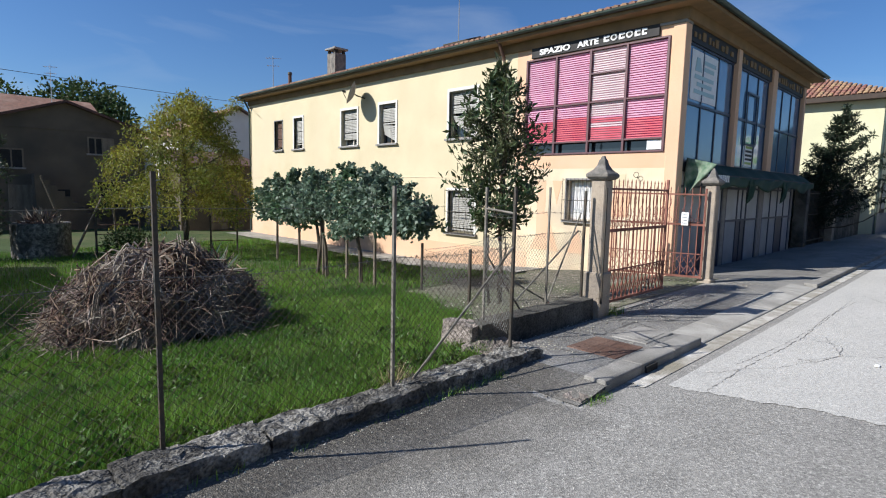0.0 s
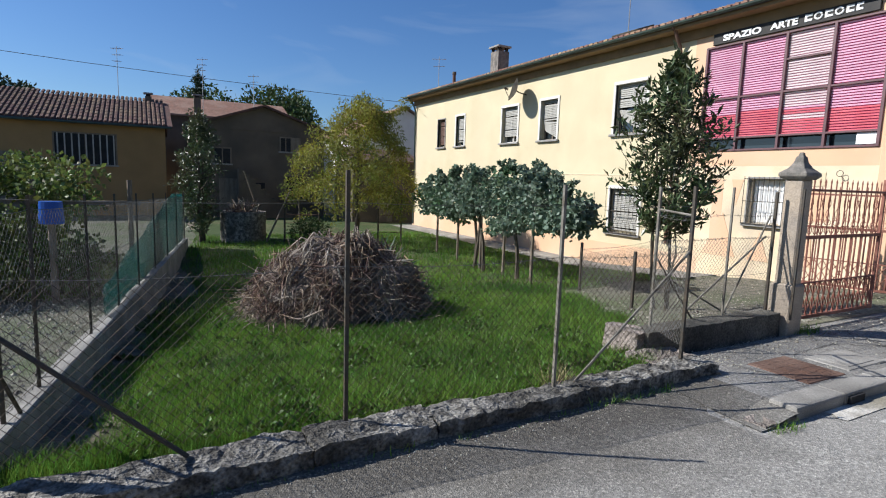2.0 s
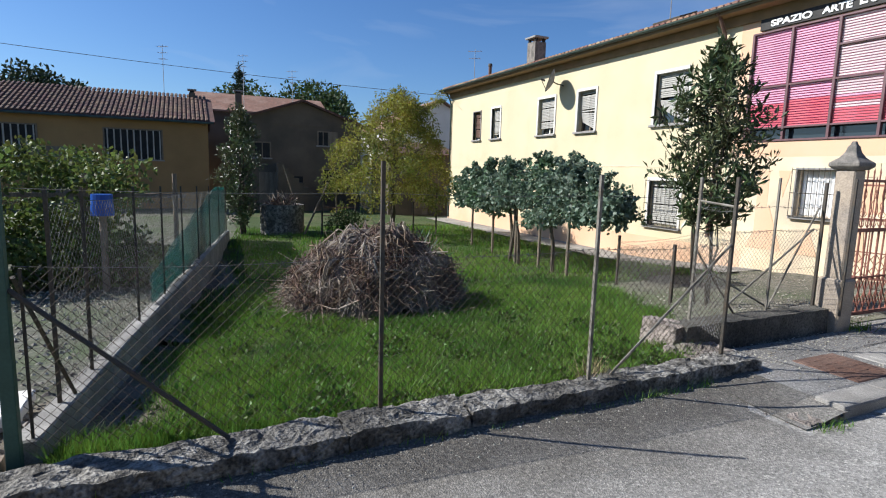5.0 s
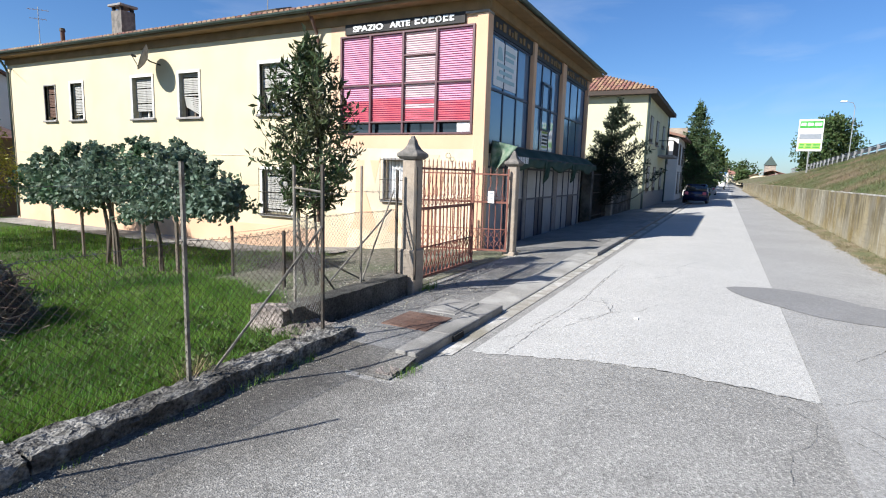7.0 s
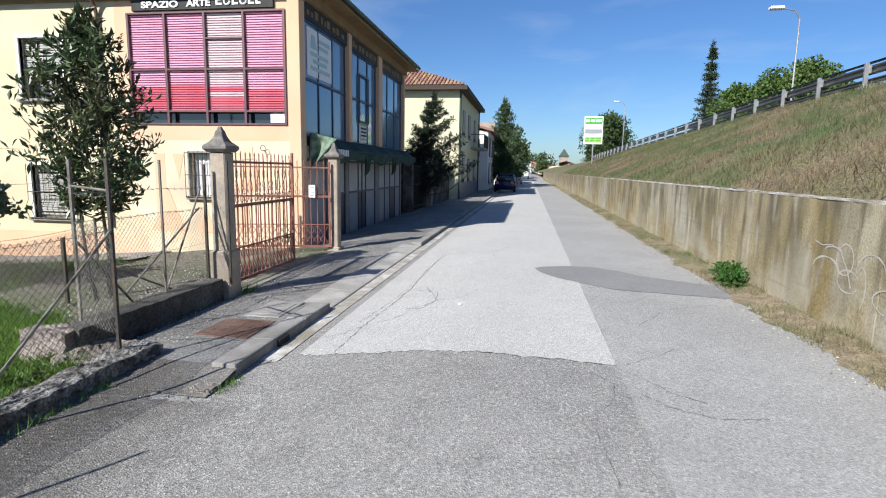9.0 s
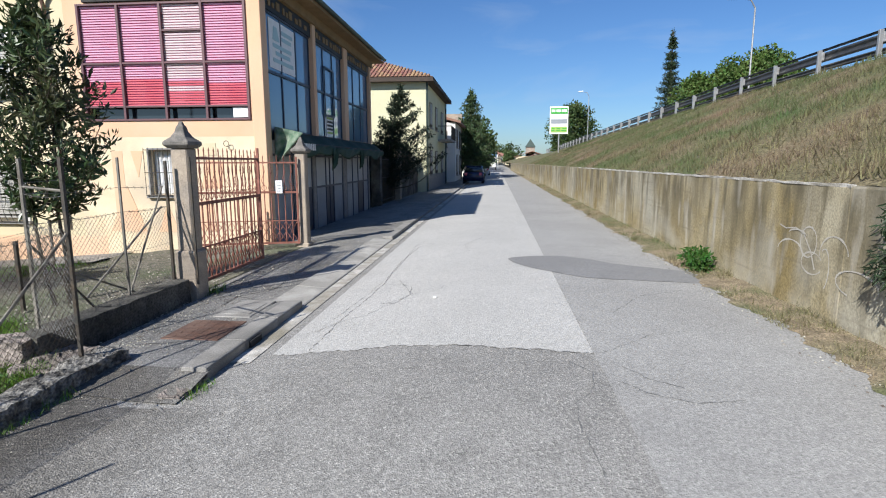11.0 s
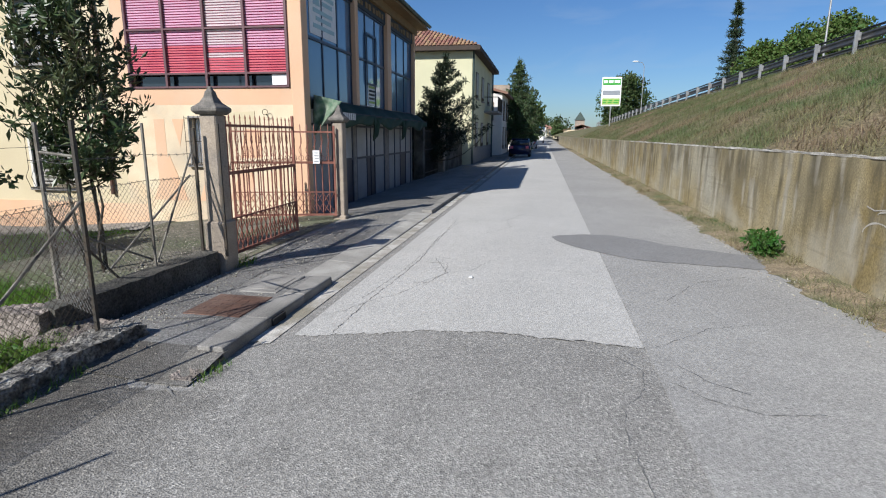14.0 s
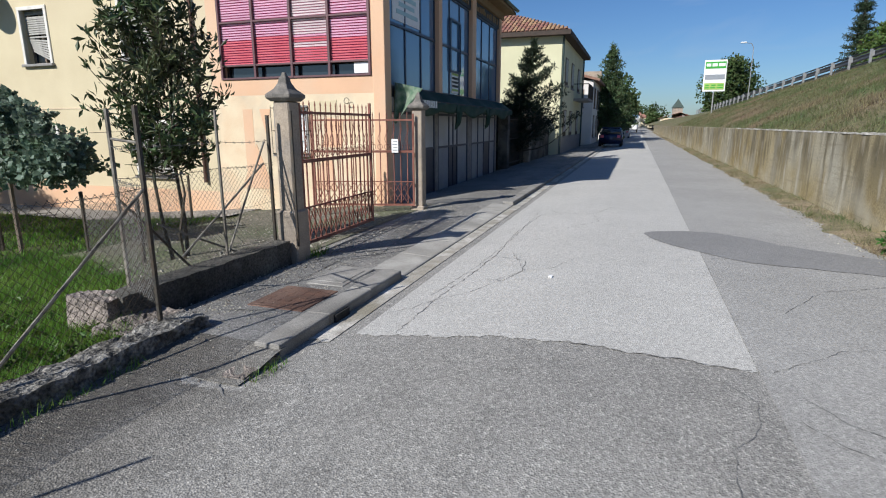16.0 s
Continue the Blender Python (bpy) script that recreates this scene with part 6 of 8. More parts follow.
def blades(name, n, place, height, width, material, label, seed, lean=0.35):
    r = np.random.default_rng(seed)
    xy = place(r, n)
    n = len(xy)
    z = np.array([land(a, b) for a, b in xy]) if xy.shape[1] == 2 else xy[:, 2]
    clump = 0.5 + 0.25 * np.sin(xy[:, 0] * 2.3 + 1.1 * np.sin(xy[:, 1] * 1.7)) * np.sin(xy[:, 1] * 2.9) + 0.25 * np.sin(xy[:, 0] * 9.1 + 2 * np.sin(xy[:, 1] * 6.3)) * np.sin(xy[:, 1] * 10.7 + xy[:, 0])
    h = height * (0.45 + 0.9 * r.random(n)) * (0.35 + 1.3 * clump)
    a = r.random(n) * math.tau
    dx, dy = np.cos(a), np.sin(a)
    b = r.random(n) * math.tau
    tip = lean * h * r.random(n)
    base = np.stack([xy[:, 0], xy[:, 1], z - 0.01], 1)
    off = np.stack([dx, dy, np.zeros(n)], 1) * width / 2
    top = base + np.stack([np.cos(b) * tip, np.sin(b) * tip, h], 1)
    v = np.stack([base - off, base + off, top], 1).reshape(-1, 3)
    f = np.arange(3 * n).reshape(-1, 3)
    ob = new(name, raw(name, v.tolist(), f.tolist(), material))
    return tagged(ob, label, "grass", kind="stuff")


def lawn_near(r, n):
    y = 3.55 + 5.5 * r.random(n) ** 1.2
    x = -1.0 + 0.128 * (y - 3.65) + 0.1 + r.random(n) * 7.5
    ok = np.array([not in_yard(a - 0.12 * abs(e), b) for a, b, e in zip(x, y, r.normal(size=n))])
    ok &= np.hypot((x - 2.55) / 1.4, (y - 8.1) / 1.1) > 1
    return np.stack([x, y], 1)[ok]


def lawn_far(r, n):
    y = 8.5 + 14 * r.random(n)
    x = -1.0 + 0.128 * (y - 3.65) + 0.1 + r.random(n) * 12
    ok = (x < 10.9) & np.array([not in_yard(a, b) for a, b in zip(x, y)]) & (np.hypot((x - 2.55) / 1.4, (y - 8.1) / 1.1) > 1)
    return np.stack([x, y], 1)[ok]


blades("grass", 190000, lawn_near, 0.105, 0.0085, M_BLADE, "lush green lawn grass", 11, lean=0.9)
blades("grass", 70000, lawn_far, 0.10, 0.018, M_BLADE, "green lawn grass further back", 12)


def bank_place(r, n):
    y = -3.75 - 7.0 * r.random(n)
    x = 2 + 60 * r.random(n) ** 1.5
    return np.stack([x, y, np.array([bank(a, b) for a, b in zip(x, y)])], 1)


blades("dry_grass", 90000, bank_place, 0.13, 0.02, M_DRYBLADE, "dry tufted grass on the embankment", 13, lean=0.9)


def verge_place(r, n):
    x = 1.5 + 40 * r.random(n) ** 1.4
    y = -3.52 + 0.55 * r.random(n) ** 1.5
    ok = (np.sin(2.1 * x + 1) + np.sin(5.3 * x) + 1.2 * r.normal(size=n)) > 0.1
    return np.stack([x, y], 1)[ok]


def weed_centres(r, n):
    y = 3.6 + 6.5 * r.random(n) ** 1.4
    x = -0.95 + 0.128 * (y - 3.65) + 5.6 * r.random(n)
    ok = ((x < 4.4) | (y > 4.9 + 1.25 * (x - 4.55))) & (np.hypot((x - 2.55) / 1.5, (y - 8.1) / 1.2) > 1)
    return [(a, b, land(a, b) + 0.045) for a, b in zip(x[ok], y[ok])]


gw_ = np.random.default_rng(77)
wc = weed_centres(gw_, 420)
v, f = leaves(gw_, wc, [(0.10, 0.10, 0.05)] * len(wc), 8500, 0.05, 0.6, 0, 0.1, 0.7)
tagged(new("lawn_weeds", raw("lawn_weeds", v, f, mat("broad weeds", (0.05, 0.10, 0.016), (0.085, 0.14, 0.025), 2, 0.5, 0, trans=0.3, rnd=0.4, island=True))), "broad-leaved weeds and clover in the lawn", "weeds", kind="stuff")
M_STRAWBLADE = mat("straw stalks", (0.34, 0.27, 0.16), (0.24, 0.19, 0.11), 2.0, 0.8, 0, c3=(0.13, 0.15, 0.06), big=0.9, trans=0.2, rnd=0.4, island=True)
blades("verge_straw", 26000, verge_place, 0.06, 0.009, M_STRAWBLADE, "flattened straw along the wall's foot", 18, lean=2.4)
blades("verge_grass", 20000, verge_place, 0.10, 0.010, M_DRYBLADE, "dry weeds at the foot of the retaining wall", 14, lean=1.1)


def tuft(name, c, n, r0, h, w, material, label, seed):
    return blades(name, n, lambda r, k: np.stack([c[0] + r0[0] * r.normal(size=k), c[1] + r0[1] * r.normal(size=k)], 1), h, w, material, label, seed, lean=0.9)


tuft("weed_tuft", (4.2, 2.24), 80, (0.10, 0.03), 0.07, 0.008, M_BLADE, "small weeds growing at the kerb's end", 15)
tuft("weed_tuft", (7.2, 3.75), 160, (0.12, 0.08), 0.10, 0.01, M_BLADE, "weeds at the foot of the gate pillar", 16)
for k, (x_, n_) in enumerate(((0.4, 26), (1.3, 18), (3.35, 50), (3.75, 46), (2.9, 26), (-0.4, 24))):
    tuft("weed_tuft", (x_, 3.10), n_, (0.16, 0.015), 0.07, 0.008, M_BLADE, "dark grass tuft at the foot of the low wall", 170 + k)
tuft("weed_tuft", (2.95, 3.5), 130, (0.10, 0.05), 0.22, 0.012, M_STRAWBLADE, "dry stalks beside the fence post", 181)
tuft("weed_tuft", (3.0, 3.52), 120, (0.12, 0.05), 0.16, 0.02, M_BLADE, "leafy weeds beside the fence post", 182)
tuft("weed_tuft", (2.4, 3.09), 60, (0.7, 0.015), 0.06, 0.008, M_BLADE, "grass growing along the low wall's foot", 17)


def litter(name, n, place, size, material, label, seed, lift=0.0):
    """Small loose stones and dry bits lying on a surface."""
    r = np.random.default_rng(seed)
    V, F = [], []
    for x, y, z in place(r, n):
        s = size * (0.4 + r.random() ** 2 * 1.2)
        k = len(V)
        a = r.random() * math.tau
        for i in range(4):
            V.append((x + s * math.cos(a + i * 1.57 + 0.4 * r.random()), y + s * 0.8 * math.sin(a + i * 1.57 + 0.4 * r.random()), z))
        V.append((x, y, z + s * 0.7))
        F.extend([(k, k + 1, k + 4), (k + 1, k + 2, k + 4), (k + 2, k + 3, k + 4), (k + 3, k, k + 4)])
    return tagged(new(name, raw(name, V, F, material)), label, "litter", kind="stuff")


M_LITTER = mat("loose stones", (0.36, 0.34, 0.29), (0.16, 0.14, 0.11), 30, 0.9, 0, rnd=0.5, island=True)


def pave_litter(r, n):
    x = 4.3 + 8.0 * r.random(n)
    y = 2.6 + 1.25 * np.sqrt(r.random(n))
    return [(a, b, pave(a, b)) for a, b in zip(x, y)]


def edge_litter(r, n):
    x = -1.2 + 5.6 * r.random(n)
    y = 3.1 - 0.55 * r.random(n) ** 2.2
    return [(a, b, land(a, b)) for a, b in zip(x, y)]


def wall_litter(r, n):
    x = 1.5 + 18 * r.random(n)
    y = -3.25 + 0.5 * r.random(n) ** 1.8
    return [(a, b, land(a, b) + 0.004) for a, b in zip(x, y)]


def yard_litter(r, n):
    x = 4.6 + 7 * r.random(n)
    y = 4.1 + 4 * r.random(n) ** 1.3
    return [(a, b, land(a, b) + 0.012) for a, b in zip(x, y) if in_yard(a, b)]


litter("stone_litter", 2600, pave_litter, 0.013, M_LITTER, "dust, grit and dry bits on the pavement", 61)
litter("stone_litter", 3200, edge_litter, 0.012, M_LITTER, "grit gathered along the low wall", 62)
litter("stone_litter", 2200, wall_litter, 0.014, M_LITTER, "grit along the retaining wall", 63)
def side_litter(r, n):
    y = 3.9 + 9 * r.random(n) ** 1.3
    x = -1.25 + 0.128 * (y - 3.65) - 6 * r.random(n)
    return [(a, b, land(a, b) + 0.01) for a, b in zip(x, y)]


litter("stone_litter", 4500, side_litter, 0.03, M_LITTER, "stones and clods in the neighbouring plot", 65)
litter("stone_litter", 2500, yard_litter, 0.022, M_LITTER, "loose stones in the yard", 64)
solo("paper_scrap", rough_block(6.91, 6.98, 0.65, 0.69, -0.004, 0.008, 4, 3, 1, 0.006, 1.0), M_LETTER, "crumpled white paper scrap on the road", "litter")


def foliage_tree(name, base, height, r, clumps, count, size, material, label, category, seed, aspect=0.5, limbs=7, spread=1.0, droop=0.0, up=0.0, trunks=1):
    g = np.random.default_rng(seed)
    t = thing(name, base, label, category)
    for k in range(trunks):
        bm = bmesh.new()
        b = (base[0] + 0.12 * k, base[1] + 0.1 * k, base[2])
        limb_tree(bm, b, height * (1 - 0.1 * k), r, g, limbs, spread)
        part("trunk", bm, M_BARK, t)
    c = [q[:3] for q in clumps]
    rad = [q[3:] for q in clumps]
    v, f = leaves(g, c, rad, count, size, aspect, droop, 0.25, up)
    rawpart("crown", v, f, material, t, kind="stuff")
    return t


def clump_set(g, base, z0, z1, profile, n, rr, taper=0.0):
    out = []
    for i in range(n):
        s = (i + g.random()) / n
        a = g.random() * math.tau
        w = profile(s) * math.sqrt(g.random())
        q = rr * (0.7 + 0.6 * g.random()) * (1 - taper * s)
        out.append((base[0] + w * math.cos(a), base[1] + w * math.sin(a), z0 + (z1 - z0) * s, q, q, q * 1.1))
    return out


g = np.random.default_rng(21)
# bay laurels behind the gate fence
def shoot_tree(name, base, stems, shoots, material, label, category, seed, profile, z0, z1, leaf, per, aspect=0.33):
    """Several upright stems with many rising shoots, leaves set along each shoot."""
    r = np.random.default_rng(seed)
    t = thing(name, base, label, category)
    b = Vector(base)
    for k in range(stems):
        off = Vector((0.13 * math.cos(2.2 * k), 0.13 * math.sin(2.2 * k), 0))
        pts = [b + off * (1 + 0.9 * q) + Vector((0.03 * r.normal(), 0.03 * r.normal(), (z1 - b.z) * (1 - 0.14 * k) * q)) for q in (0, 0.15, 0.35, 0.6, 0.85, 1.0)]
        part("trunk", pipe(bmesh.new(), pts, 0.034 - 0.005 * k, 7, 0.006), M_BARK, t)
    twig, centres, dirs = bmesh.new(), [], []
    for k in range(shoots):
        q = (k + r.random()) / shoots
        zs = z0 + (z1 - z0) * q
        a = k * 2.4 + 0.5 * r.normal()
        w = profile(q) * (0.55 + 0.6 * r.random())
        p = Vector((b.x + 0.05 * r.normal(), b.y + 0.05 * r.normal(), zs - 0.25 * w))
        e = Vector((b.x + w * math.cos(a), b.y + w * math.sin(a), zs + (0.15 + 0.55 * r.random()) * (0.25 + 0.6 * w)))
        m_ = (p + e) / 2 + Vector((w * 0.22 * math.cos(a), w * 0.22 * math.sin(a), -0.05))
        pipe(twig, [p, m_, e], 0.009, 4, 0.003)
        for j in range(7):
            u = 0.3 + 0.7 * j / 6
            c = p * (1 - u) ** 2 + m_ * 2 * u * (1 - u) + e * u * u
            centres.append(tuple(c))
    work = part("branch_work", twig, M_BARK, t)
    tagged(work, kind="stuff")
    v, f = leaves(r, centres, [(0.07, 0.07, 0.09)] * len(centres), per * len(centres), leaf, aspect, 0.0, 0.05, 0.75)
    rawpart("crown", v, f, material, t, kind="stuff")
    return t


shoot_tree("laurel_tree", (6.95, 5.75, -0.25), 3, 120, M_LAUREL, "slender bay laurel tree with dark glossy leaves", "tree", 33,
           lambda q: 0.98 * (1 - q) ** 0.55 * min(1, 0.42 + 2.0 * q) + 0.03, 1.0, 3.5, 0.125, 6)
# vines on a row of posts
vine = thing("grape_vine", (7.9, 12.5, -0.65), "row of grape vines trained over posts", "vine")
vp = [(7.35, 9.55), (7.75, 11.2), (7.95, 12.6), (8.15, 14.2), (8.35, 15.9)]
for x_, y_ in vp:
    part("post", tube(bmesh.new(), (x_, y_, land(x_, y_) - 0.1), (x_, y_, 1.3), 0.04, 0.035, n=7), M_WOOD, vine)
for x_, y_, k in ((7.75, 12.1, 0.3), (7.95, 12.9, -0.25), (8.05, 13.0, 0.1), (7.45, 10.2, 0.2)):
    part("vine_stem", pipe(bmesh.new(), [(x_, y_, land(x_, y_) - 0.05), (x_ + 0.05, y_ + k * 0.5, 0.1), (x_, y_ + k, 0.7), (x_ + 0.1, y_ + k * 1.5, 1.2)], 0.055, 7, 0.03), M_BARK, vine)


def vine_top(y):
    return 1.42 + 0.55 * math.exp(-((y - 11.3) / 2.3) ** 2) + 0.30 * math.exp(-((y - 14.4) / 1.3) ** 2)


def vine_foot(y):
    return 0.60 + 0.12 * math.sin(2.1 * y) + 0.12 * math.exp(-((y - 12.6) / 0.5) ** 2) + 0.32 * math.exp(-((y - 7.9) / 0.8) ** 2)


cl = []
for i in range(430):
    y_ = 7.9 + 8.7 * g.random()
    x_ = 7.3 + 0.12 * (y_ - 8.2) + 0.24 * g.normal()
    a_, b_ = vine_foot(y_), vine_top(y_) - 0.12 * g.random()
    q = g.random() ** 0.8
    cl.append((x_, y_, a_ + (b_ - a_) * q, 0.19, 0.19, 0.15))
for i in range(26):
    # shoots that stick out over the top and hang at the near end
    y_ = 8.0 + 8.4 * g.random()
    x_ = 7.3 + 0.12 * (y_ - 8.2) + 0.25 * g.normal()
    for j in range(4):
        cl.append((x_ + 0.03 * j, y_ + 0.05 * j * g.normal(), vine_top(y_) + 0.075 * j, 0.05, 0.05, 0.05))
for i in range(22):
    y_ = 7.85 + 0.55 * g.random()
    cl.append((7.3 + 0.2 * g.normal(), y_, 1.45 - 0.5 * g.random() - 0.3 * (8.4 - y_), 0.12, 0.12, 0.12))
v, f = leaves(g, [c[:3] for c in cl], [c[3:] for c in cl], 18000, 0.095, 0.95, 0.45, 0.2)
rawpart("foliage", v, f, M_VINE, vine, "dense blue-green vine leaves", "stuff")

# yellow-green tree behind the heap
cl = []
for i in range(330):
    # boughs that reach out and hang in feathery sprays
    q = (i + g.random()) / 330
    a_ = 2.4 * i + 0.4 * g.normal()
    w_ = (2.2 * math.sin(math.pi * min(0.97, 0.42 + 0.55 * q)) ** 0.85 + 0.1) * math.sqrt(0.1 + 0.9 * g.random()) * (1.12 if math.cos(a_) < 0 else 0.95)
    zc = 0.75 + 3.8 * q + 0.22 * g.normal()
    for j in range(3):
        cl.append((6.85 + 0.3 * q + w_ * math.cos(a_) * (1 + 0.09 * j), 19.6 + w_ * math.sin(a_) * (1 + 0.09 * j), zc - 0.15 * j, 0.24, 0.24, 0.17))
for i in range(9):
    for j in range(3):
        cl.append((7.5 + 0.16 * i, 19.5, 3.75 + 0.09 * i + 0.12 * j * g.normal(), 0.16, 0.16, 0.10))
foliage_tree("garden_tree", (6.9, 19.6, -0.75), 4.4, 0.13, cl, 26000, 0.12, M_YTREE, "leafy tree with yellow-green drooping foliage", "tree", 41, 0.32, 12, 1.9, droop=0.8)
# dark shrub near the boundary wall
cl = clump_set(g, (1.5, 20.5), -0.2, 3.6, lambda s: 0.75 * math.sin(math.pi * min(0.95, 0.15 + 0.8 * s)), 45, 0.3)
foliage_tree("tall_shrub", (1.5, 20.5, -0.75), 3.2, 0.08, cl, 4500, 0.13, M_LAUREL, "tall dark evergreen shrub", "shrub", 42, 0.4, 8, 0.8, up=0.4, trunks=2)
# vine arbour over the neighbour's yard
cl = [(-8.5 + 7.4 * g.random(), 11.6 + 3.5 * g.random(), -0.25 + 2.1 * g.random() ** 0.8, 0.5, 0.5, 0.38) for _ in range(110)]
cl += [(-8.0 + 7.4 * g.random(), 11.4 + 1.2 * g.random(), -0.65 + 0.9 * g.random(), 0.45, 0.4, 0.3) for _ in range(60)]
M_ARBOUR = mat("arbour leaves", (0.09, 0.13, 0.03), (0.15, 0.17, 0.045), 1.2, 0.5, 0, c3=(0.06, 0.10, 0.025), big=0.6, trans=0.3, rnd=0.4, island=True)
arb = thing("vine_arbour", (-3.5, 13.5, -0.7), "overgrown arbour of vines in the neighbouring plot", "arbour")
for x_ in (-6.0, -4.0, -2.0, -0.4):
    part("post", tube(bmesh.new(), (x_, 12.8, -0.75), (x_, 12.8, 1.5), 0.05, n=7), M_WOOD, arb)
part("beam", B(-6.4, -0.2, 12.76, 12.84, 1.0, 1.08), M_WOOD, arb)
v, f = leaves(g, [c[:3] for c in cl], [c[3:] for c in cl], 30000, 0.105, 0.8, 0.3, 0.2)
rawpart("foliage", v, f, M_ARBOUR, arb, "green and yellowing vine leaves", "stuff")
# round tub stands in for a blue box, not a barrel; stand is added
bl = thing("blue_tub", (-1.55, 11.4, -0.7), "blue plastic tub on an added stand among the vines", "barrel")
part("body", tube(bmesh.new(), (-1.55, 11.4, 0.75), (-1.55, 11.4, 1.13), 0.19, 0.17, n=16), M_BLUE, bl)
part("stand", tube(bmesh.new(), (-1.55, 11.4, -0.72), (-1.55, 11.4, 0.75), 0.06, n=8), M_WOOD, bl)

bu = thing("round_bush", (5.0, 19.3, -0.7), "small rounded dark green bush behind the brush heap", "bush")
v, f = leaves(g, [(5.0, 19.3, -0.2), (4.7, 19.4, -0.3), (5.3, 19.2, -0.25)], [(0.45, 0.4, 0.45)] * 3, 2200, 0.08, 0.5, 0, 0.4, 0.3)
rawpart("foliage", v, f, M_FARLEAF, bu, kind="stuff")
part("stem", tube(bmesh.new(), (5.0, 19.3, -0.8), (5.0, 19.3, -0.2), 0.04, n=6), M_BARK, bu)
ag = thing("spiky_plant", (3.9, 10.2, -0.5), "grey-green spiky plant behind the brush heap", "plant")
v, f = leaves(g, [(3.9, 10.3, -0.35)], [(0.18, 0.18, 0.1)], 130, 0.75, 0.10, 0, 0.1, 1.3)
rawpart("leaves", v, f, M_VINE, ag, kind="stuff")
part("core", tube(bmesh.new(), (3.9, 10.3, -0.6), (3.9, 10.3, -0.3), 0.08, 0.04, n=8), M_BARK, ag)

# well ring
well = thing("well", (2.95, 20.7, -0.72), "old concrete well ring with dead plants on top", "well")
bm = bmesh.new()
for (ra, za), (rb, zb) in (((0.78, -0.75), (0.78, 0.35)), ((0.78, 0.35), (0.66, 0.35)), ((0.66, 0.35), (0.66, 0.1))):
    tube(bm, (2.95, 20.7, za), (2.95, 20.7, zb + 1e-4), ra, rb, 24, cap=False)
part("ring", bm, M_CONC, well, smooth=True)
v, f = leaves(g, [(2.95, 20.7, 0.3)], [(0.55, 0.55, 0.25)], 260, 0.35, 0.12, 0, 0.1, 0.8)
rawpart("dry_growth", v, f, M_TWIG, well, "dry stalks", "stuff")
part("soil", tube(bmesh.new(), (2.95, 20.7, 0.0), (2.95, 20.7, 0.12), 0.67, n=20), M_SOIL, well)
rf = thing("rail_fence", (6, 19.5, -0.7), "low rusty pipe fence across the garden", "fence")
for x_ in (4.2, 5.4, 7.6, 8.5):
    part("post", tube(bmesh.new(), (x_, 20.2 - 0.12 * x_, -0.8), (x_, 20.2 - 0.12 * x_, 0.55 if x_ < 8 else 0.9), 0.035, n=6), M_POSTDARK, rf)
for zz in (-0.35, 0.0, 0.3):
    for a_, b_ in ((4.2, 5.4), (7.6, 8.5)):
        part("rail", tube(bmesh.new(), (a_, 20.2 - 0.12 * a_, zz), (b_, 20.2 - 0.12 * b_, zz), 0.015, n=5), M_RUST, rf)
for (px, py, pz), (qx, qy, qz) in (((3.6, 19.9, -0.7), (4.4, 19.6, 1.2)), ((4.0, 22, -0.7), (3.2, 22, 1.8)), ((5.1, 21, -0.7), (5.0, 21, 1.3))):
    o_ = solo("wooden_pole", tube(bmesh.new(), (px, py, pz), (qx, qy, qz), 0.04, 0.03, 6), M_WOOD, "leaning weathered wooden pole", "pole", group="poles")


# ---- houses behind the garden ----
def gable_roof(bm, x0, x1, y0, y1, ez, rz_, axis, over=0.35, th=0.12):
    """Two sloping slabs."""
    if axis == "y":
        xm = (x0 + x1) / 2
        k = (rz_ - ez) / (xm - x0)
        prism(bm, [(x0 - over, ez - over * k), (xm, rz_), (x1 + over, ez - over * k), (x1 + over, ez - over * k + th), (xm, rz_ + th), (x0 - over, ez - over * k + th)], "y", y0 - over, y1 + over)
    else:
        ym = (y0 + y1) / 2
        k = (rz_ - ez) / (ym - y0)
        prism(bm, [(y0 - over, ez - over * k), (ym, rz_), (y1 + over, ez - over * k), (y1 + over, ez - over * k + th), (ym, rz_ + th), (y0 - over, ez - over * k + th)], "x", x0 - over, x1 + over)
    return bm


def flat_window(parent, axis, c, a0, a1, z0, z1, face, shutters=False, frame_m=None, pane_m=None):
    """A window with frame, sill and pane set into a wall; axis is the wall's normal."""
    t, s = 0.07, face
    fm = frame_m or M_WOOD

    def bx(d0, d1, u0, u1, w0, w1):
        return B(c + s * d0, c + s * d1, u0, u1, w0, w1) if axis == "x" else B(u0, u1, c + s * d0, c + s * d1, w0, w1)

    w = part("window", bx(0.0, 0.012, a0, a1, z0, z1), pane_m or M_GLASS, parent)
    for u0, u1, w0, w1 in ((a0 - t, a0, z0, z1), (a1, a1 + t, z0, z1), (a0 - t, a1 + t, z1, z1 + t), ((a0 + a1) / 2 - 0.03, (a0 + a1) / 2 + 0.03, z0, z1)):
        o = part("frame", bx(0.0, 0.05, u0, u1, w0, w1), fm, w)
    part("sill", bx(0.0, 0.12, a0 - 0.12, a1 + 0.12, z0 - 0.08, z0), M_STONE, w)
    if shutters:
        part("shutter", bx(0.012, 0.05, a0, a1, z0 + (z1 - z0) * 0.15, z1), M_SHUT, w)


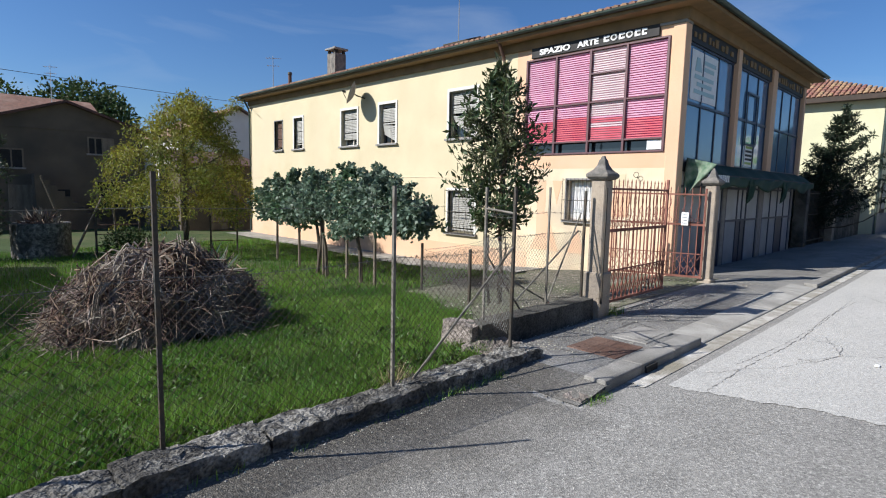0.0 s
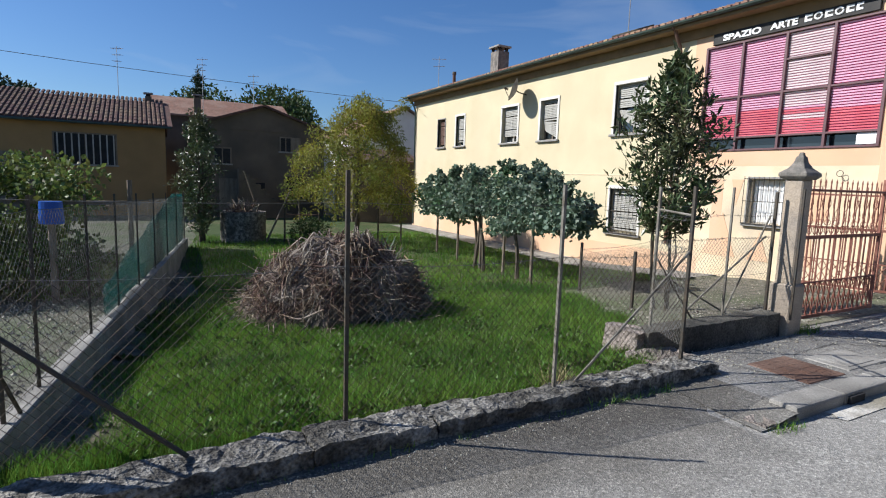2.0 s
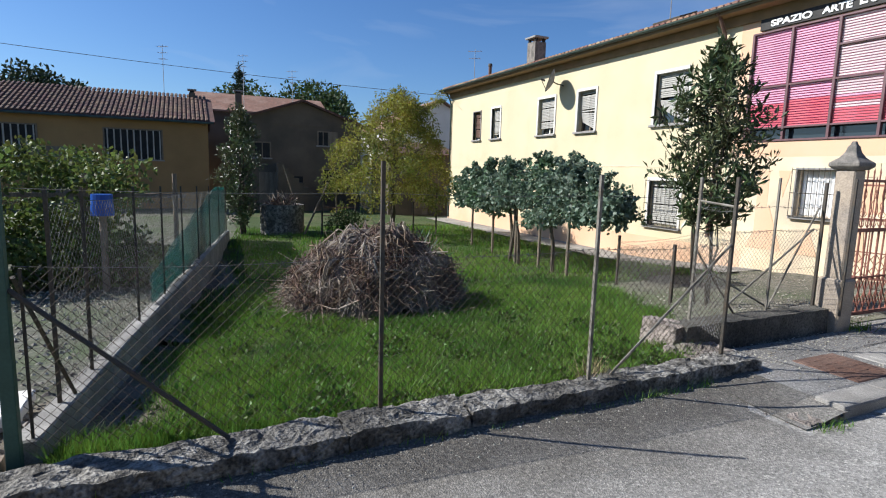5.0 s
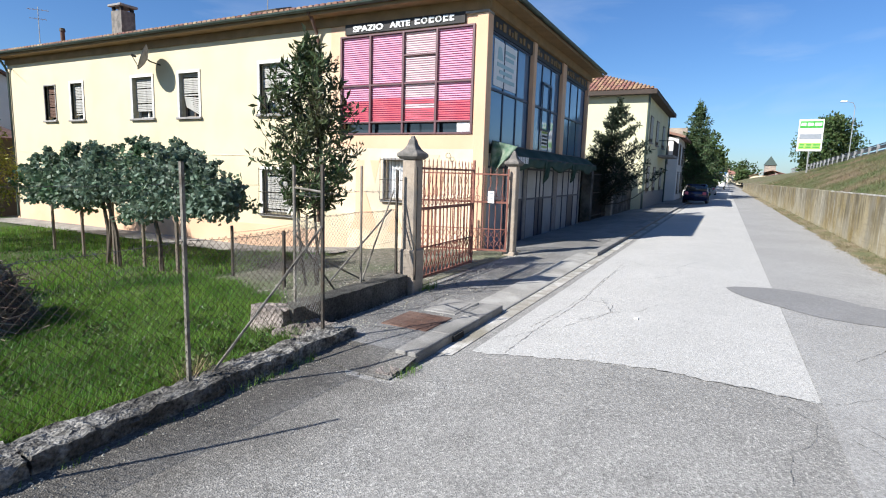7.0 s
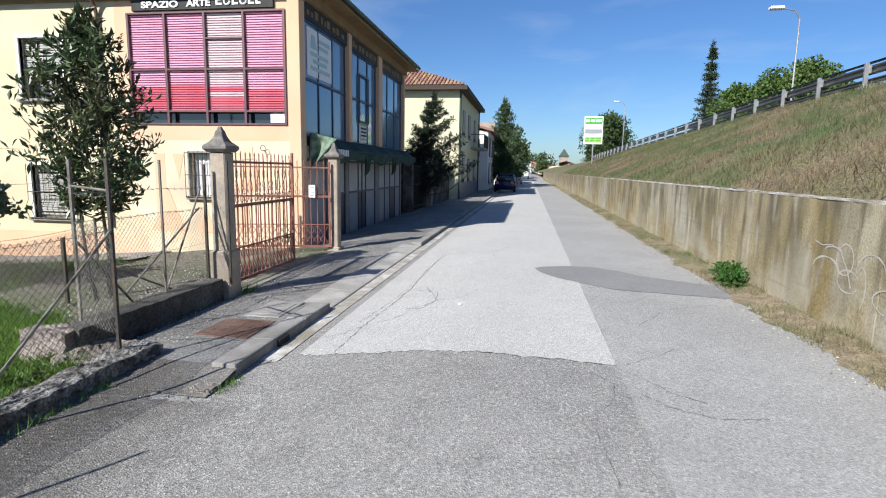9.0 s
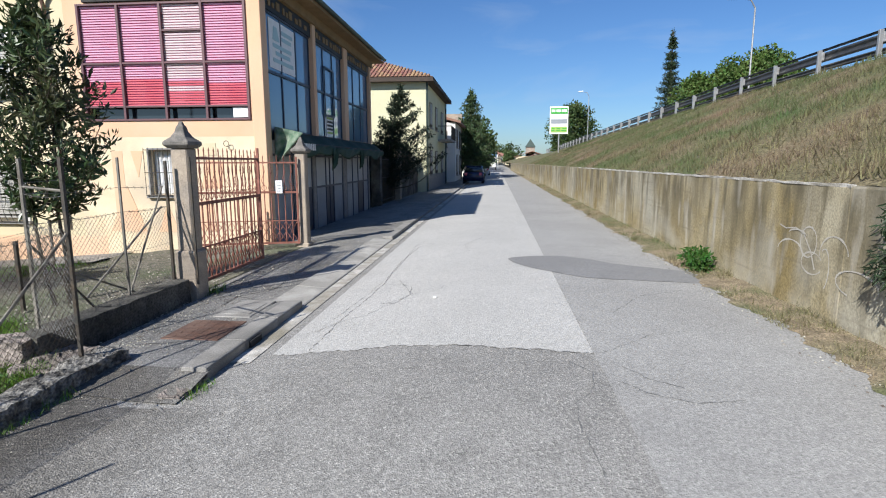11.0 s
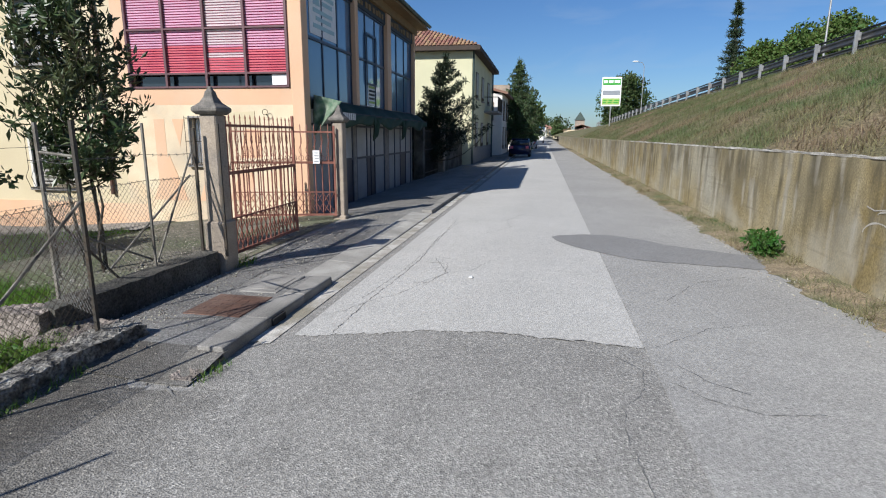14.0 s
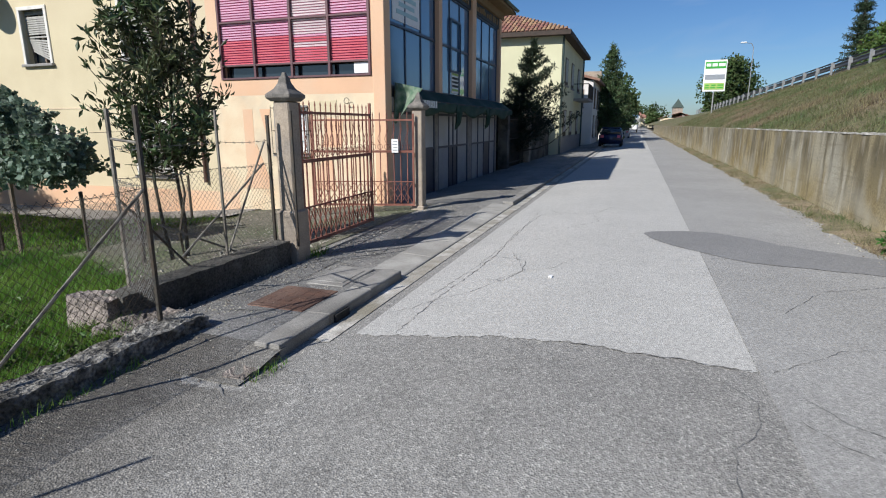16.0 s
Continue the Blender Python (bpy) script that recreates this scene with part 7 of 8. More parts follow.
gh = thing("farmhouse", (5.7, 33, -0.7), "old grey rendered farmhouse gable with an outside stair", "house")
bm = prism(bmesh.new(), [(2.4, -0.9), (9.2, -0.9), (9.2, 4.2), (5.8, 5.35), (2.4, 4.2)], "y", 32.0, 40.0)
part("wall", bm, M_GREYRENDER, gh)
bm = gable_roof(bmesh.new(), 2.4, 9.2, 32, 40, 4.2, 5.36, "y", 0.3)
part("roof", bm, M_TILEOLD, gh)
flat_window(gh, "y", 32.0, 6.7, 7.25, 3.0, 3.75, -1, pane_m=M_DARKIN)
part("shutter", B(7.3, 7.8, 31.93, 31.99, 2.9, 3.8), M_WOOD, gh, "open wooden shutter")
flat_window(gh, "y", 32.0, 7.0, 8.0, 0.3, 1.6, -1, pane_m=M_DARKIN)
flat_window(gh, "y", 32.0, 3.2, 4.0, 2.2, 3.0, -1, pane_m=M_DARKIN)
part("door", B(3.4, 4.4, 31.93, 31.99, -0.7, 1.4), M_WOOD, gh)
part("door", B(4.9, 5.8, 31.93, 31.99, -0.7, 1.2), M_DARKIN, gh)
for i in range(10):
    part("stair", B(4.3 + 0.28 * i, 4.6 + 0.28 * i, 31.1, 31.9, -0.8, 1.9 - 0.26 * i), M_GREYRENDER, gh)
part("string_course", B(2.4, 9.2, 31.96, 31.995, 4.05, 4.15), M_GREYRENDER, gh)

lh = thing("long_barn", (-8, 34, -0.7), "long ochre outbuilding with an old brown tiled roof", "house")
part("wall", B(-26, 0.9, 33.2, 41, -0.9, 4.0), M_OCHRE, lh)
bm = gable_roof(bmesh.new(), -26, 0.9, 33.2, 41, 4.05, 5.55, "x", 0.35)
part("roof", bm, M_TILEOLD, lh)
V, F = [], []
kk = (5.55 - 4.05) / 3.9
for i in range(124):
    x_ = -26.2 + 0.22 * i
    n0 = len(V)
    for j in range(9):
        y_ = 32.86 + 0.53 * j
        for jj, up in ((0, 0.03), (1, 0.0)):
            yy_ = y_ + 0.55 * jj
            z_ = 4.05 + (yy_ - 33.2) * kk + 0.12 + up
            V += [(x_ - 0.09, yy_, z_), (x_ - 0.045, yy_, z_ + 0.055), (x_ + 0.045, yy_, z_ + 0.055), (x_ + 0.09, yy_, z_)]
        b_ = len(V) - 8
        F += [(b_, b_ + 1, b_ + 5, b_ + 4), (b_ + 1, b_ + 2, b_ + 6, b_ + 5), (b_ + 2, b_ + 3, b_ + 7, b_ + 6), (b_, b_ + 1, b_ + 2, b_ + 3)]
rawpart("tile_covering", V, F, M_TILEOLD, lh, "old brown half-round roof tiles", "stuff")
part("gutter", tube(bmesh.new(), (-26, 32.8, 3.95), (1.2, 32.8, 3.95), 0.07, n=6), M_GUTTER, lh)
for a in (-4.0, -9.5, -15):
    flat_window(lh, "y", 33.2, a, a + 2.6, 1.9, 3.4, -1, pane_m=M_DARKIN)
    for k in range(9):
        part("bar", B(a + 0.1 + 0.3 * k, a + 0.16 + 0.3 * k, 33.12, 33.16, 1.9, 3.4), M_SHUT, lh)
part("door", B(-7.2, -5.2, 33.13, 33.19, -0.7, 2.4), M_WOOD, lh)
for k, (x_, y_, w_) in enumerate(((0.2, 37.3, 0.34), (2.95, 38.8, 0.4))):
    c_ = thing("chimney", (x_, y_, 5), "brick chimney with a round cap on the barn roofs", "chimney", group="far chimneys")
    part("shaft", B(x_ - w_ / 2, x_ + w_ / 2, y_ - w_ / 2, y_ + w_ / 2, 3.5, 6.0 + 0.35 * k), M_GREYRENDER, c_)
    part("cap", B(x_ - w_ / 2 - 0.08, x_ + w_ / 2 + 0.08, y_ - w_ / 2 - 0.08, y_ + w_ / 2 + 0.08, 6.12 + 0.35 * k, 6.2 + 0.35 * k), M_STONE, c_)
    part("cap_stub", B(x_ - w_ / 3, x_ + w_ / 3, y_ - w_ / 3, y_ + w_ / 3, 6.0 + 0.35 * k, 6.12 + 0.35 * k), M_DARKIN, c_)
mid = thing("tiled_house", (3, 46, 0), "brick house with a low tiled roof behind the farmhouse", "house")
part("wall", B(0.5, 9.5, 42.5, 49, -0.8, 5.6), M_GREYRENDER, mid)
part("roof", gable_roof(bmesh.new(), 0.5, 9.5, 42.5, 49, 5.6, 7.0, "x", 0.3), M_TILE, mid)
sh = thing("lean_to_shed", (10.6, 27, -0.7), "low dark rendered shed with a tiled lean-to roof", "shed")
part("wall", B(9.6, 13.5, 28.0, 31, -0.8, 2.6), M_GREYRENDER, sh)
part("door", B(11.0, 11.9, 27.94, 27.99, -0.7, 1.4), M_WOOD, sh)
part("roof", prism(bmesh.new(), [(27.5, 2.5), (31.2, 3.3), (31.2, 3.42), (27.5, 2.62)], "x", 9.3, 13.8), M_TILEOLD, sh)
wh2 = thing("white_gable", (13.5, 36, 0), "white rendered house end with a small window", "house")
part("wall", prism(bmesh.new(), [(12.3, -0.8), (20, -0.8), (20, 4.6), (16.1, 6.6), (12.3, 4.6)], "y", 36, 44), M_WHITEWALL, wh2)
part("roof", gable_roof(bmesh.new(), 12.3, 20, 36, 44, 4.6, 6.62, "y", 0.3), M_TILE, wh2)
for (x_, y_, z_, h_) in ((-1.3, 37.1, 5.3, 3.3), (3.4, 40, 4.9, 4.2), (6.1, 37, 5.3, 2.6)):
    antenna("roof_antenna", (x_, y_, z_), h_, "tall thin television aerial above the roofs", 1)

cab = thing("overhead_cable", (0, 28, 6), "black overhead cable across the sky", "cable")
bm = bmesh.new()
pipe(bm, [(-30 + 4.6 * i, 31 - 0.05 * i, 8.4 - 0.22 * i - 0.6 * math.sin(math.pi * i / 10)) for i in range(11)], 0.012, 4)
part("wire", bm, M_POSTDARK, cab)
part("wire", tube(bmesh.new(), (11.7, 24.9, 5.15), (16, 30.5, 6.05), 0.012, n=4), M_POSTDARK, cab)
part("pole", tube(bmesh.new(), (-30, 31, -0.8), (-30, 31, 8.6), 0.12, 0.09, 8), M_WOOD, cab)
part("pole", tube(bmesh.new(), (16, 30.5, -0.8), (16, 30.5, 6.4), 0.1, 0.08, 8), M_WOOD, cab)


def crown_tree(name, base, h, w, mt, label, seed, count=3500, size=0.5, z0=0.35, conical=False, aspect=0.6):
    gg = np.random.default_rng(seed)
    prof = (lambda s: w * (1 - s) ** 0.9 + 0.1) if conical else (lambda s: w * math.sin(math.pi * min(0.97, 0.2 + 0.72 * s)) ** 0.7)
    zz0 = base[2] + h * z0
    cl_ = clump_set(gg, base, zz0, base[2] + h * 0.95, prof, 130 if conical else 60, w * (0.26 if conical else 0.33), 0.75 if conical else 0.0)
    return foliage_tree(name, base, h * 0.9, 0.03 * h, cl_, count, size, mt, label, "tree", seed, aspect, 9, w * 0.8, droop=0.5 if conical else 0.1)


def conifer(name, base, h, w, material, label, seed, whorls=16, per=7, first=0.12, spray=0.3, count=9000, droop=0.25, tip=0.2, bare=0.0, lean=(0, 0), side=None):
    """Straight trunk with tiers of boughs that sag and turn up at the ends, needles in sprays along them."""
    r = np.random.default_rng(seed)
    t = thing(name, base, label, "tree")
    b = Vector(base)
    bm = tube(bmesh.new(), b - Vector((0, 0, 0.2)), b + Vector((lean[0], lean[1], h)), 0.022 * h, 0.004 * h, 8)
    part("trunk", bm, M_BARK, t)
    boughs, cl_ = bmesh.new(), []
    for i in range(whorls):
        q = (i + 0.5 * r.random()) / whorls
        zc = h * (first + (0.98 - first) * q)
        for k in range(per):
            a = math.tau * (k + 0.5 * r.random()) / per + i * 1.3
            ln = w * ((1 - q) ** 0.85 + 0.05) * (0.65 + 0.45 * r.random())
            if side is not None:
                ln *= 0.55 + 0.6 * max(0, math.cos(a - side))
            if ln < 0.06 * w:
                continue
            p0 = b + Vector((lean[0] * zc / h, lean[1] * zc / h, zc))
            pts = []
            for j in range(6):
                u = j / 5
                pts.append(p0 + Vector((ln * u * math.cos(a), ln * u * math.sin(a), ln * (-droop * math.sin(math.pi * 0.6 * u) + tip * u ** 3))))
            pipe(boughs, pts, 0.006 * h * (1 - 0.7 * q), 4, 0.002 * h * (1 - 0.7 * q))
            n = max(3, int(ln / (spray * 0.7)) + 2)
            for j in range(n):
                u = bare + (1 - bare) * (j + 0.7) / n
                c = pts[0].lerp(pts[-1], u) + Vector((0, 0, -ln * droop * 0.8 * math.sin(math.pi * 0.6 * u) * (1 - u)))
                s_ = spray * (1.15 - 0.75 * u) * (0.5 + 0.6 * (1 - q))
                cl_.append((c.x, c.y, c.z - 0.25 * s_, s_ * 0.8, s_ * 0.8, s_ * 0.42))
    for j in range(6):
        cl_.append((b.x + lean[0], b.y + lean[1], b.z + h * (0.94 + 0.013 * j), spray * 0.16, spray * 0.16, spray * 0.3))
    tagged(part("branch_work", boughs, M_BARK, t), kind="stuff")
    v_, f_ = leaves(r, [c[:3] for c in cl_], [c[3:] for c in cl_], count, spray * 0.62, 0.22, 0.35, 0.1)
    rawpart("crown", v_, f_, material, t, kind="stuff")
    return t


crown_tree("far_tree", (13, 62, -0.7), 11, 5.0, M_FARLEAF, "broad green tree beyond the roofs", 51, 12000, 0.38)
crown_tree("far_tree", (5.5, 64, -0.7), 10.2, 5.0, M_FARLEAF, "broad green tree beyond the roofs", 52, 12000, 0.38)
crown_tree("cedar_tree", (-10.5, 55, -0.7), 9.0, 3.8, M_DARKLEAF, "dark flat-topped cedar beyond the barn", 53, 12000, 0.34, 0.55)
conifer("conifer_tree", (4.6, 58, -0.7), 12.0, 2.2, M_DARKLEAF, "small dark conifer beyond the roofs", 54, 16, 6, 0.3, 0.6, 4000)

# ---- along the street ----
M_EAVEDARK = mat("dark eaves", (0.07, 0.05, 0.04), (0.05, 0.04, 0.032), 4, 0.8, 0.1)
h2 = thing("yellow_house", (40, 9, 0), "pale yellow two-storey house with a red hipped roof and balcony", "house")
HX0, HX1, HY0, HY1, HZ = 34.0, 46.5, 4.2, 14.5, 6.45
part("wall", B(HX0, HX1, HY0, HY1, -0.4, HZ), M_YELLOW2, h2)
bm = bmesh.new()
o_ = 0.5
hv = [bm.verts.new(p) for p in ((HX0 - o_, HY0 - o_, HZ + 0.25), (HX1 + o_, HY0 - o_, HZ + 0.25), (HX1 + o_, HY1 + o_, HZ + 0.25), (HX0 - o_, HY1 + o_, HZ + 0.25),
                                (HX0 + 4.5, 9.3, HZ + 2.4), (HX1 - 4.5, 9.3, HZ + 2.4))]
for f_ in ((0, 1, 5, 4), (1, 2, 5), (2, 3, 4, 5), (3, 0, 4)):
    bm.faces.new([hv[i] for i in f_])
part("roof", bm, M_TILE2, h2)
V, F = [], []
y = HY0 - o_ + 0.3
while y < HY1 + o_ - 0.3:
    q = min((y - HY0 + o_) / (9.3 - HY0 + o_), (HY1 + o_ - y) / (HY1 + o_ - 9.3))
    v, f = half_round(HX0 - o_ - 0.03, HZ + 0.25, HX0 - o_ + 5.0 * q, HZ + 0.25 + 2.15 * q, y, 0.10, 0.08, 0.015)
    n0 = len(V)
    V += v
    F += [tuple(i + n0 for i in q_) for q_ in f]
    y += 0.24
rawpart("tile_covering", V, F, M_TILE2, h2, "weathered red half-round tiles", "stuff")
part("eave_board", B(HX0 - o_, HX1 + o_, HY0 - o_, HY1 + o_, HZ, HZ + 0.24), M_EAVEDARK, h2, "dark brown eaves")
part("plinth", B(HX0 - 0.02, HX1, HY0 - 0.03, HY0, -0.4, 0.9), M_STONE, h2)
for x_ in (35.8, 39.0, 43.0):
    flat_window(h2, "y", HY0, x_, x_ + 1.1, 3.9, 5.4, -1, True)
    flat_window(h2, "y", HY0, x_, x_ + 1.1, 0.9, 2.4, -1, True)
part("downpipe", tube(bmesh.new(), (HX0 + 0.05, HY0 - 0.07, -0.2), (HX0 + 0.05, HY0 - 0.07, HZ), 0.06, n=7), M_GUTTER, h2)
part("downpipe", tube(bmesh.new(), (HX1 - 0.05, HY0 - 0.07, -0.2), (HX1 - 0.05, HY0 - 0.07, HZ), 0.06, n=7), M_GUTTER, h2)
bal = part("balcony", B(41.0, 45.0, HY0 - 1.0, HY0, 3.2, 3.35), M_STONE, h2)
bm = bmesh.new()
for i in range(28):
    tube(bm, (41.0 + i * 4 / 27, HY0 - 0.98, 3.35), (41.0 + i * 4 / 27, HY0 - 0.98, 4.3), 0.02, n=4)
tube(bm, (41, HY0 - 0.98, 4.3), (45, HY0 - 0.98, 4.3), 0.03, n=5)
tube(bm, (41, HY0 - 0.98, 4.3), (41, HY0, 4.3), 0.03, n=5)
part("railing", bm, M_POSTDARK, bal)
c_ = thing("chimney", (43.5, 6.3, 7), "small brick chimney on the red roof", "chimney", group="far chimneys")
part("shaft", B(43.3, 43.8, 6.1, 6.6, 6.9, 7.9), M_BRICKRED, c_)
part("cap", B(43.2, 43.9, 6.0, 6.7, 7.9, 8.03), M_STONE, c_)
antenna("roof_antenna", (21.9, 10.5, 6.1), 5.0, "tall television aerial behind the eaves", 1)

ws = thing("white_house", (56, 6, 0), "white two-storey house with a dark roof edge", "house")
part("wall", B(50, 58, 3.6, 12, -0.4, 5.2), M_WHITEWALL, ws)
part("roof", prism(bmesh.new(), [(3.1, 5.1), (8, 6.4), (12.4, 5.1), (12.4, 5.3), (8, 6.6), (3.1, 5.3)], "x", 49.7, 58.4), M_TILE, ws)
for x_ in (51.5, 55.0):
    flat_window(ws, "y", 3.6, x_, x_ + 1.1, 3.0, 4.6, -1, False)
    flat_window(ws, "y", 3.6, x_, x_ + 1.1, 0.5, 2.3, -1, True)
flat_window(ws, "x", 50, 4.4, 5.4, 3.0, 4.4, -1, True)
part("pier", B(58, 58.6, 3.5, 12, -0.4, 6.6), M_PILLAR, ws)
for k, (x0_, x1_, yy0, hz, m_) in enumerate(((70, 82, 3.4, 5.5, M_WHITEWALL), (90, 104, 3.2, 6.5, M_CREAM), (112, 130, 3.0, 5.8, M_WHITEWALL), (140, 160, 2.5, 7, M_PEEL))):
    w_ = thing("terrace_house", (x0_, 8, 0), "plain rendered house further along the street", "house", group="far houses")
    part("wall", B(x0_, x1_, yy0, yy0 + 9, -0.4, hz), m_, w_)
    part("roof", gable_roof(bmesh.new(), x0_, x1_, yy0, yy0 + 9, hz, hz + 1.8, "x", 0.4), M_TILE2, w_)
    for x_ in (x0_ + 2, x0_ + 6):
        flat_window(w_, "y", yy0, x_, x_ + 1.2, 3.0, 4.5, -1, True)
        flat_window(w_, "y", yy0, x_, x_ + 1.2, 0.5, 2.3, -1, True)
# church and houses at the far end
ch = thing("church", (264, -16, 0), "distant church with a red roof and a pointed green spire", "church")
part("wall", B(255, 272, -24, -9, -0.3, 4.2), M_PEEL, ch)
part("roof", gable_roof(bmesh.new(), 255, 272, -24, -9, 4.2, 6.4, "x", 0.6), M_TILE2, ch)
part("tower", B(262, 266, -18, -14, -0.3, 8.6), M_PILLAR, ch)
bm = bmesh.new()
pv = [bm.verts.new(p) for p in ((261.6, -18.4, 8.6), (266.4, -18.4, 8.6), (266.4, -13.6, 8.6), (261.6, -13.6, 8.6), (264, -16, 12.4))]
for f_ in ((0, 1, 4), (1, 2, 4), (2, 3, 4), (3, 0, 4), (3, 2, 1, 0)):
    bm.faces.new([pv[i] for i in f_])
part("spire", bm, M_GUTTER, ch)
for k in range(9):
    x_, y_ = 190 + 22 * k, 14 + 9 * math.sin(k * 2.1)
    crown_tree("far_tree", (x_, y_, -0.2), 7.5 + 2.5 * (k % 3), 6, M_FARLEAF, "hazy green tree at the street's end", 60 + k, 500, 1.6)
for k in range(7):
    x_ = 230 + 30 * k
    w_ = thing("far_house", (x_, -10 - 6 * (k % 3), 0), "distant house with a red roof", "house", group="far houses")
    part("wall", B(x_, x_ + 14, -22 - 8 * (k % 3), -12 - 8 * (k % 3), -0.3, 3.2 + k % 3), (M_WHITEWALL, M_PEEL, M_CREAM)[k % 3], w_)
    part("roof", gable_roof(bmesh.new(), x_, x_ + 14, -22 - 8 * (k % 3), -12 - 8 * (k % 3), 3.2 + k % 3, 5 + k % 3, "x", 0.5), M_TILE2, w_)

conifer("street_tree", (58.5, 2.6, -0.1), 9.1, 3.0, M_CEDAR, "tall grey-green cedar at the kerb", 81, 15, 6, 0.14, 0.55, 9500, 0.12, 0.3)
crown_tree("street_tree", (66, 2.6, -0.1), 6.5, 2.6, M_FARLEAF, "bushy green street tree", 82, 8000, 0.34, 0.2)
for k, (x_, y0_, y1_, hz_) in enumerate(((310, -7.5, -1.5, 5.2), (316, -1.2, 5.5, 6.4), (300, 5.0, 14, 7.0))):
    w_ = thing("far_house", (x_, y0_, 0), "pale house closing the far end of the street", "house", group="far houses")
    part("wall", B(x_, x_ + 9, y0_, y1_, -0.3, hz_), (M_CREAM, M_WHITEWALL, M_WHITEWALL)[k], w_)
    part("roof", gable_roof(bmesh.new(), x_, x_ + 9, y0_, y1_, hz_, hz_ + 1.6, "y", 0.4), M_TILE2, w_)
    flat_window(w_, "x", x_, y0_ + 1.2, y0_ + 2.4, 2.8, 4.2, -1, True)
    flat_window(w_, "x", x_, y1_ - 2.6, y1_ - 1.4, 2.8, 4.2, -1, True)
for k, (x_, y_, h_, w_) in enumerate(((180, 5.5, 6.5, 3.2), (205, 6.5, 8, 4.0), (235, 4.8, 7, 3.6), (330, -9, 12, 6), (345, 1, 13, 6), (338, 8, 12, 6), (290, -7, 7, 3.5))):
    crown_tree("far_tree", (x_, y_, -0.2), h_, w_, M_FARLEAF, "hazy green tree at the street's end", 160 + k, 900, 1.1)
# spruce beside the shop, its shade painted into the needle colour
gg = np.random.default_rng(90)
conifer("spruce_tree", (25.9, 5.5, -0.3), 5.5, 2.5, M_SPRUCE, "ragged spruce beside the shopfront, needles coloured dark as in shade", 91, 11, 7, 0.12, 0.28, 14000, 0.0, 0.55, 0.0, (0.6, -1.05), -1.2)
gw = thing("side_gate", (26, 4.95, 0), "dark iron gate between concrete pillars beside the shop", "gate")
part("pillar", B(27.5, 27.95, 4.7, 5.15, -0.3, 2.4, bevel=0.02), M_PILLAR, gw)
# shaded pillar: its shade is in the darker concrete colour
part("pillar", B(23.2, 23.6, 4.8, 5.2, -0.3, 2.2, bevel=0.02), M_DARKCONC, gw)
for i in range(18):
    part("bar", tube(bmesh.new(), (23.7 + i * 0.21, 4.95, -0.2), (23.7 + i * 0.21, 4.95, 1.9), 0.015, n=5), M_POSTDARK, gw)
for zz in (0.0, 1.0, 1.8):
    part("rail", B(23.6, 27.5, 4.93, 4.97, zz - 0.02, zz + 0.02), M_POSTDARK, gw)
hd = thing("garden_wall", (31, 4.9, 0), "rendered garden wall with a dark railing", "wall", kind="structure")
# dark concrete colour stands in for the deep shade on this wall
part("wall", B(27.95, 34.0, 4.75, 5.0, -0.35, 1.3), M_DARKCONC, hd)
for i in range(24):
    part("bar", tube(bmesh.new(), (28.2 + i * 0.24, 4.87, 1.3), (28.2 + i * 0.24, 4.87, 2.1), 0.014, n=5), M_POSTDARK, hd)

# added dark foliage fills the shadowed gap between shop and yellow house
hg = thing("hedge", (31, 5.2, 0), "dark overgrown hedge added to fill the shaded gap behind the side gate and garden wall", "hedge")
v, f = leaves(gg, [(23.9 + 0.4 * i, 5.45 + 0.12 * math.sin(i), 0.75 + 0.6 * (i % 3) + 0.3 * (i > 10)) for i in range(26)], [(0.5, 0.32, 0.6)] * 26, 15000, 0.16, 0.5, 0.2, 0.1)
rawpart("foliage", v, f, M_SPRUCE, hg, kind="stuff")
# near-black block inside stands in for deep shade
part("stem_mass", rough_block(23.7, 33.8, 5.3, 5.6, -0.4, 1.9, 50, 4, 12, 0.12, 3.0), M_DARKIN, hg)

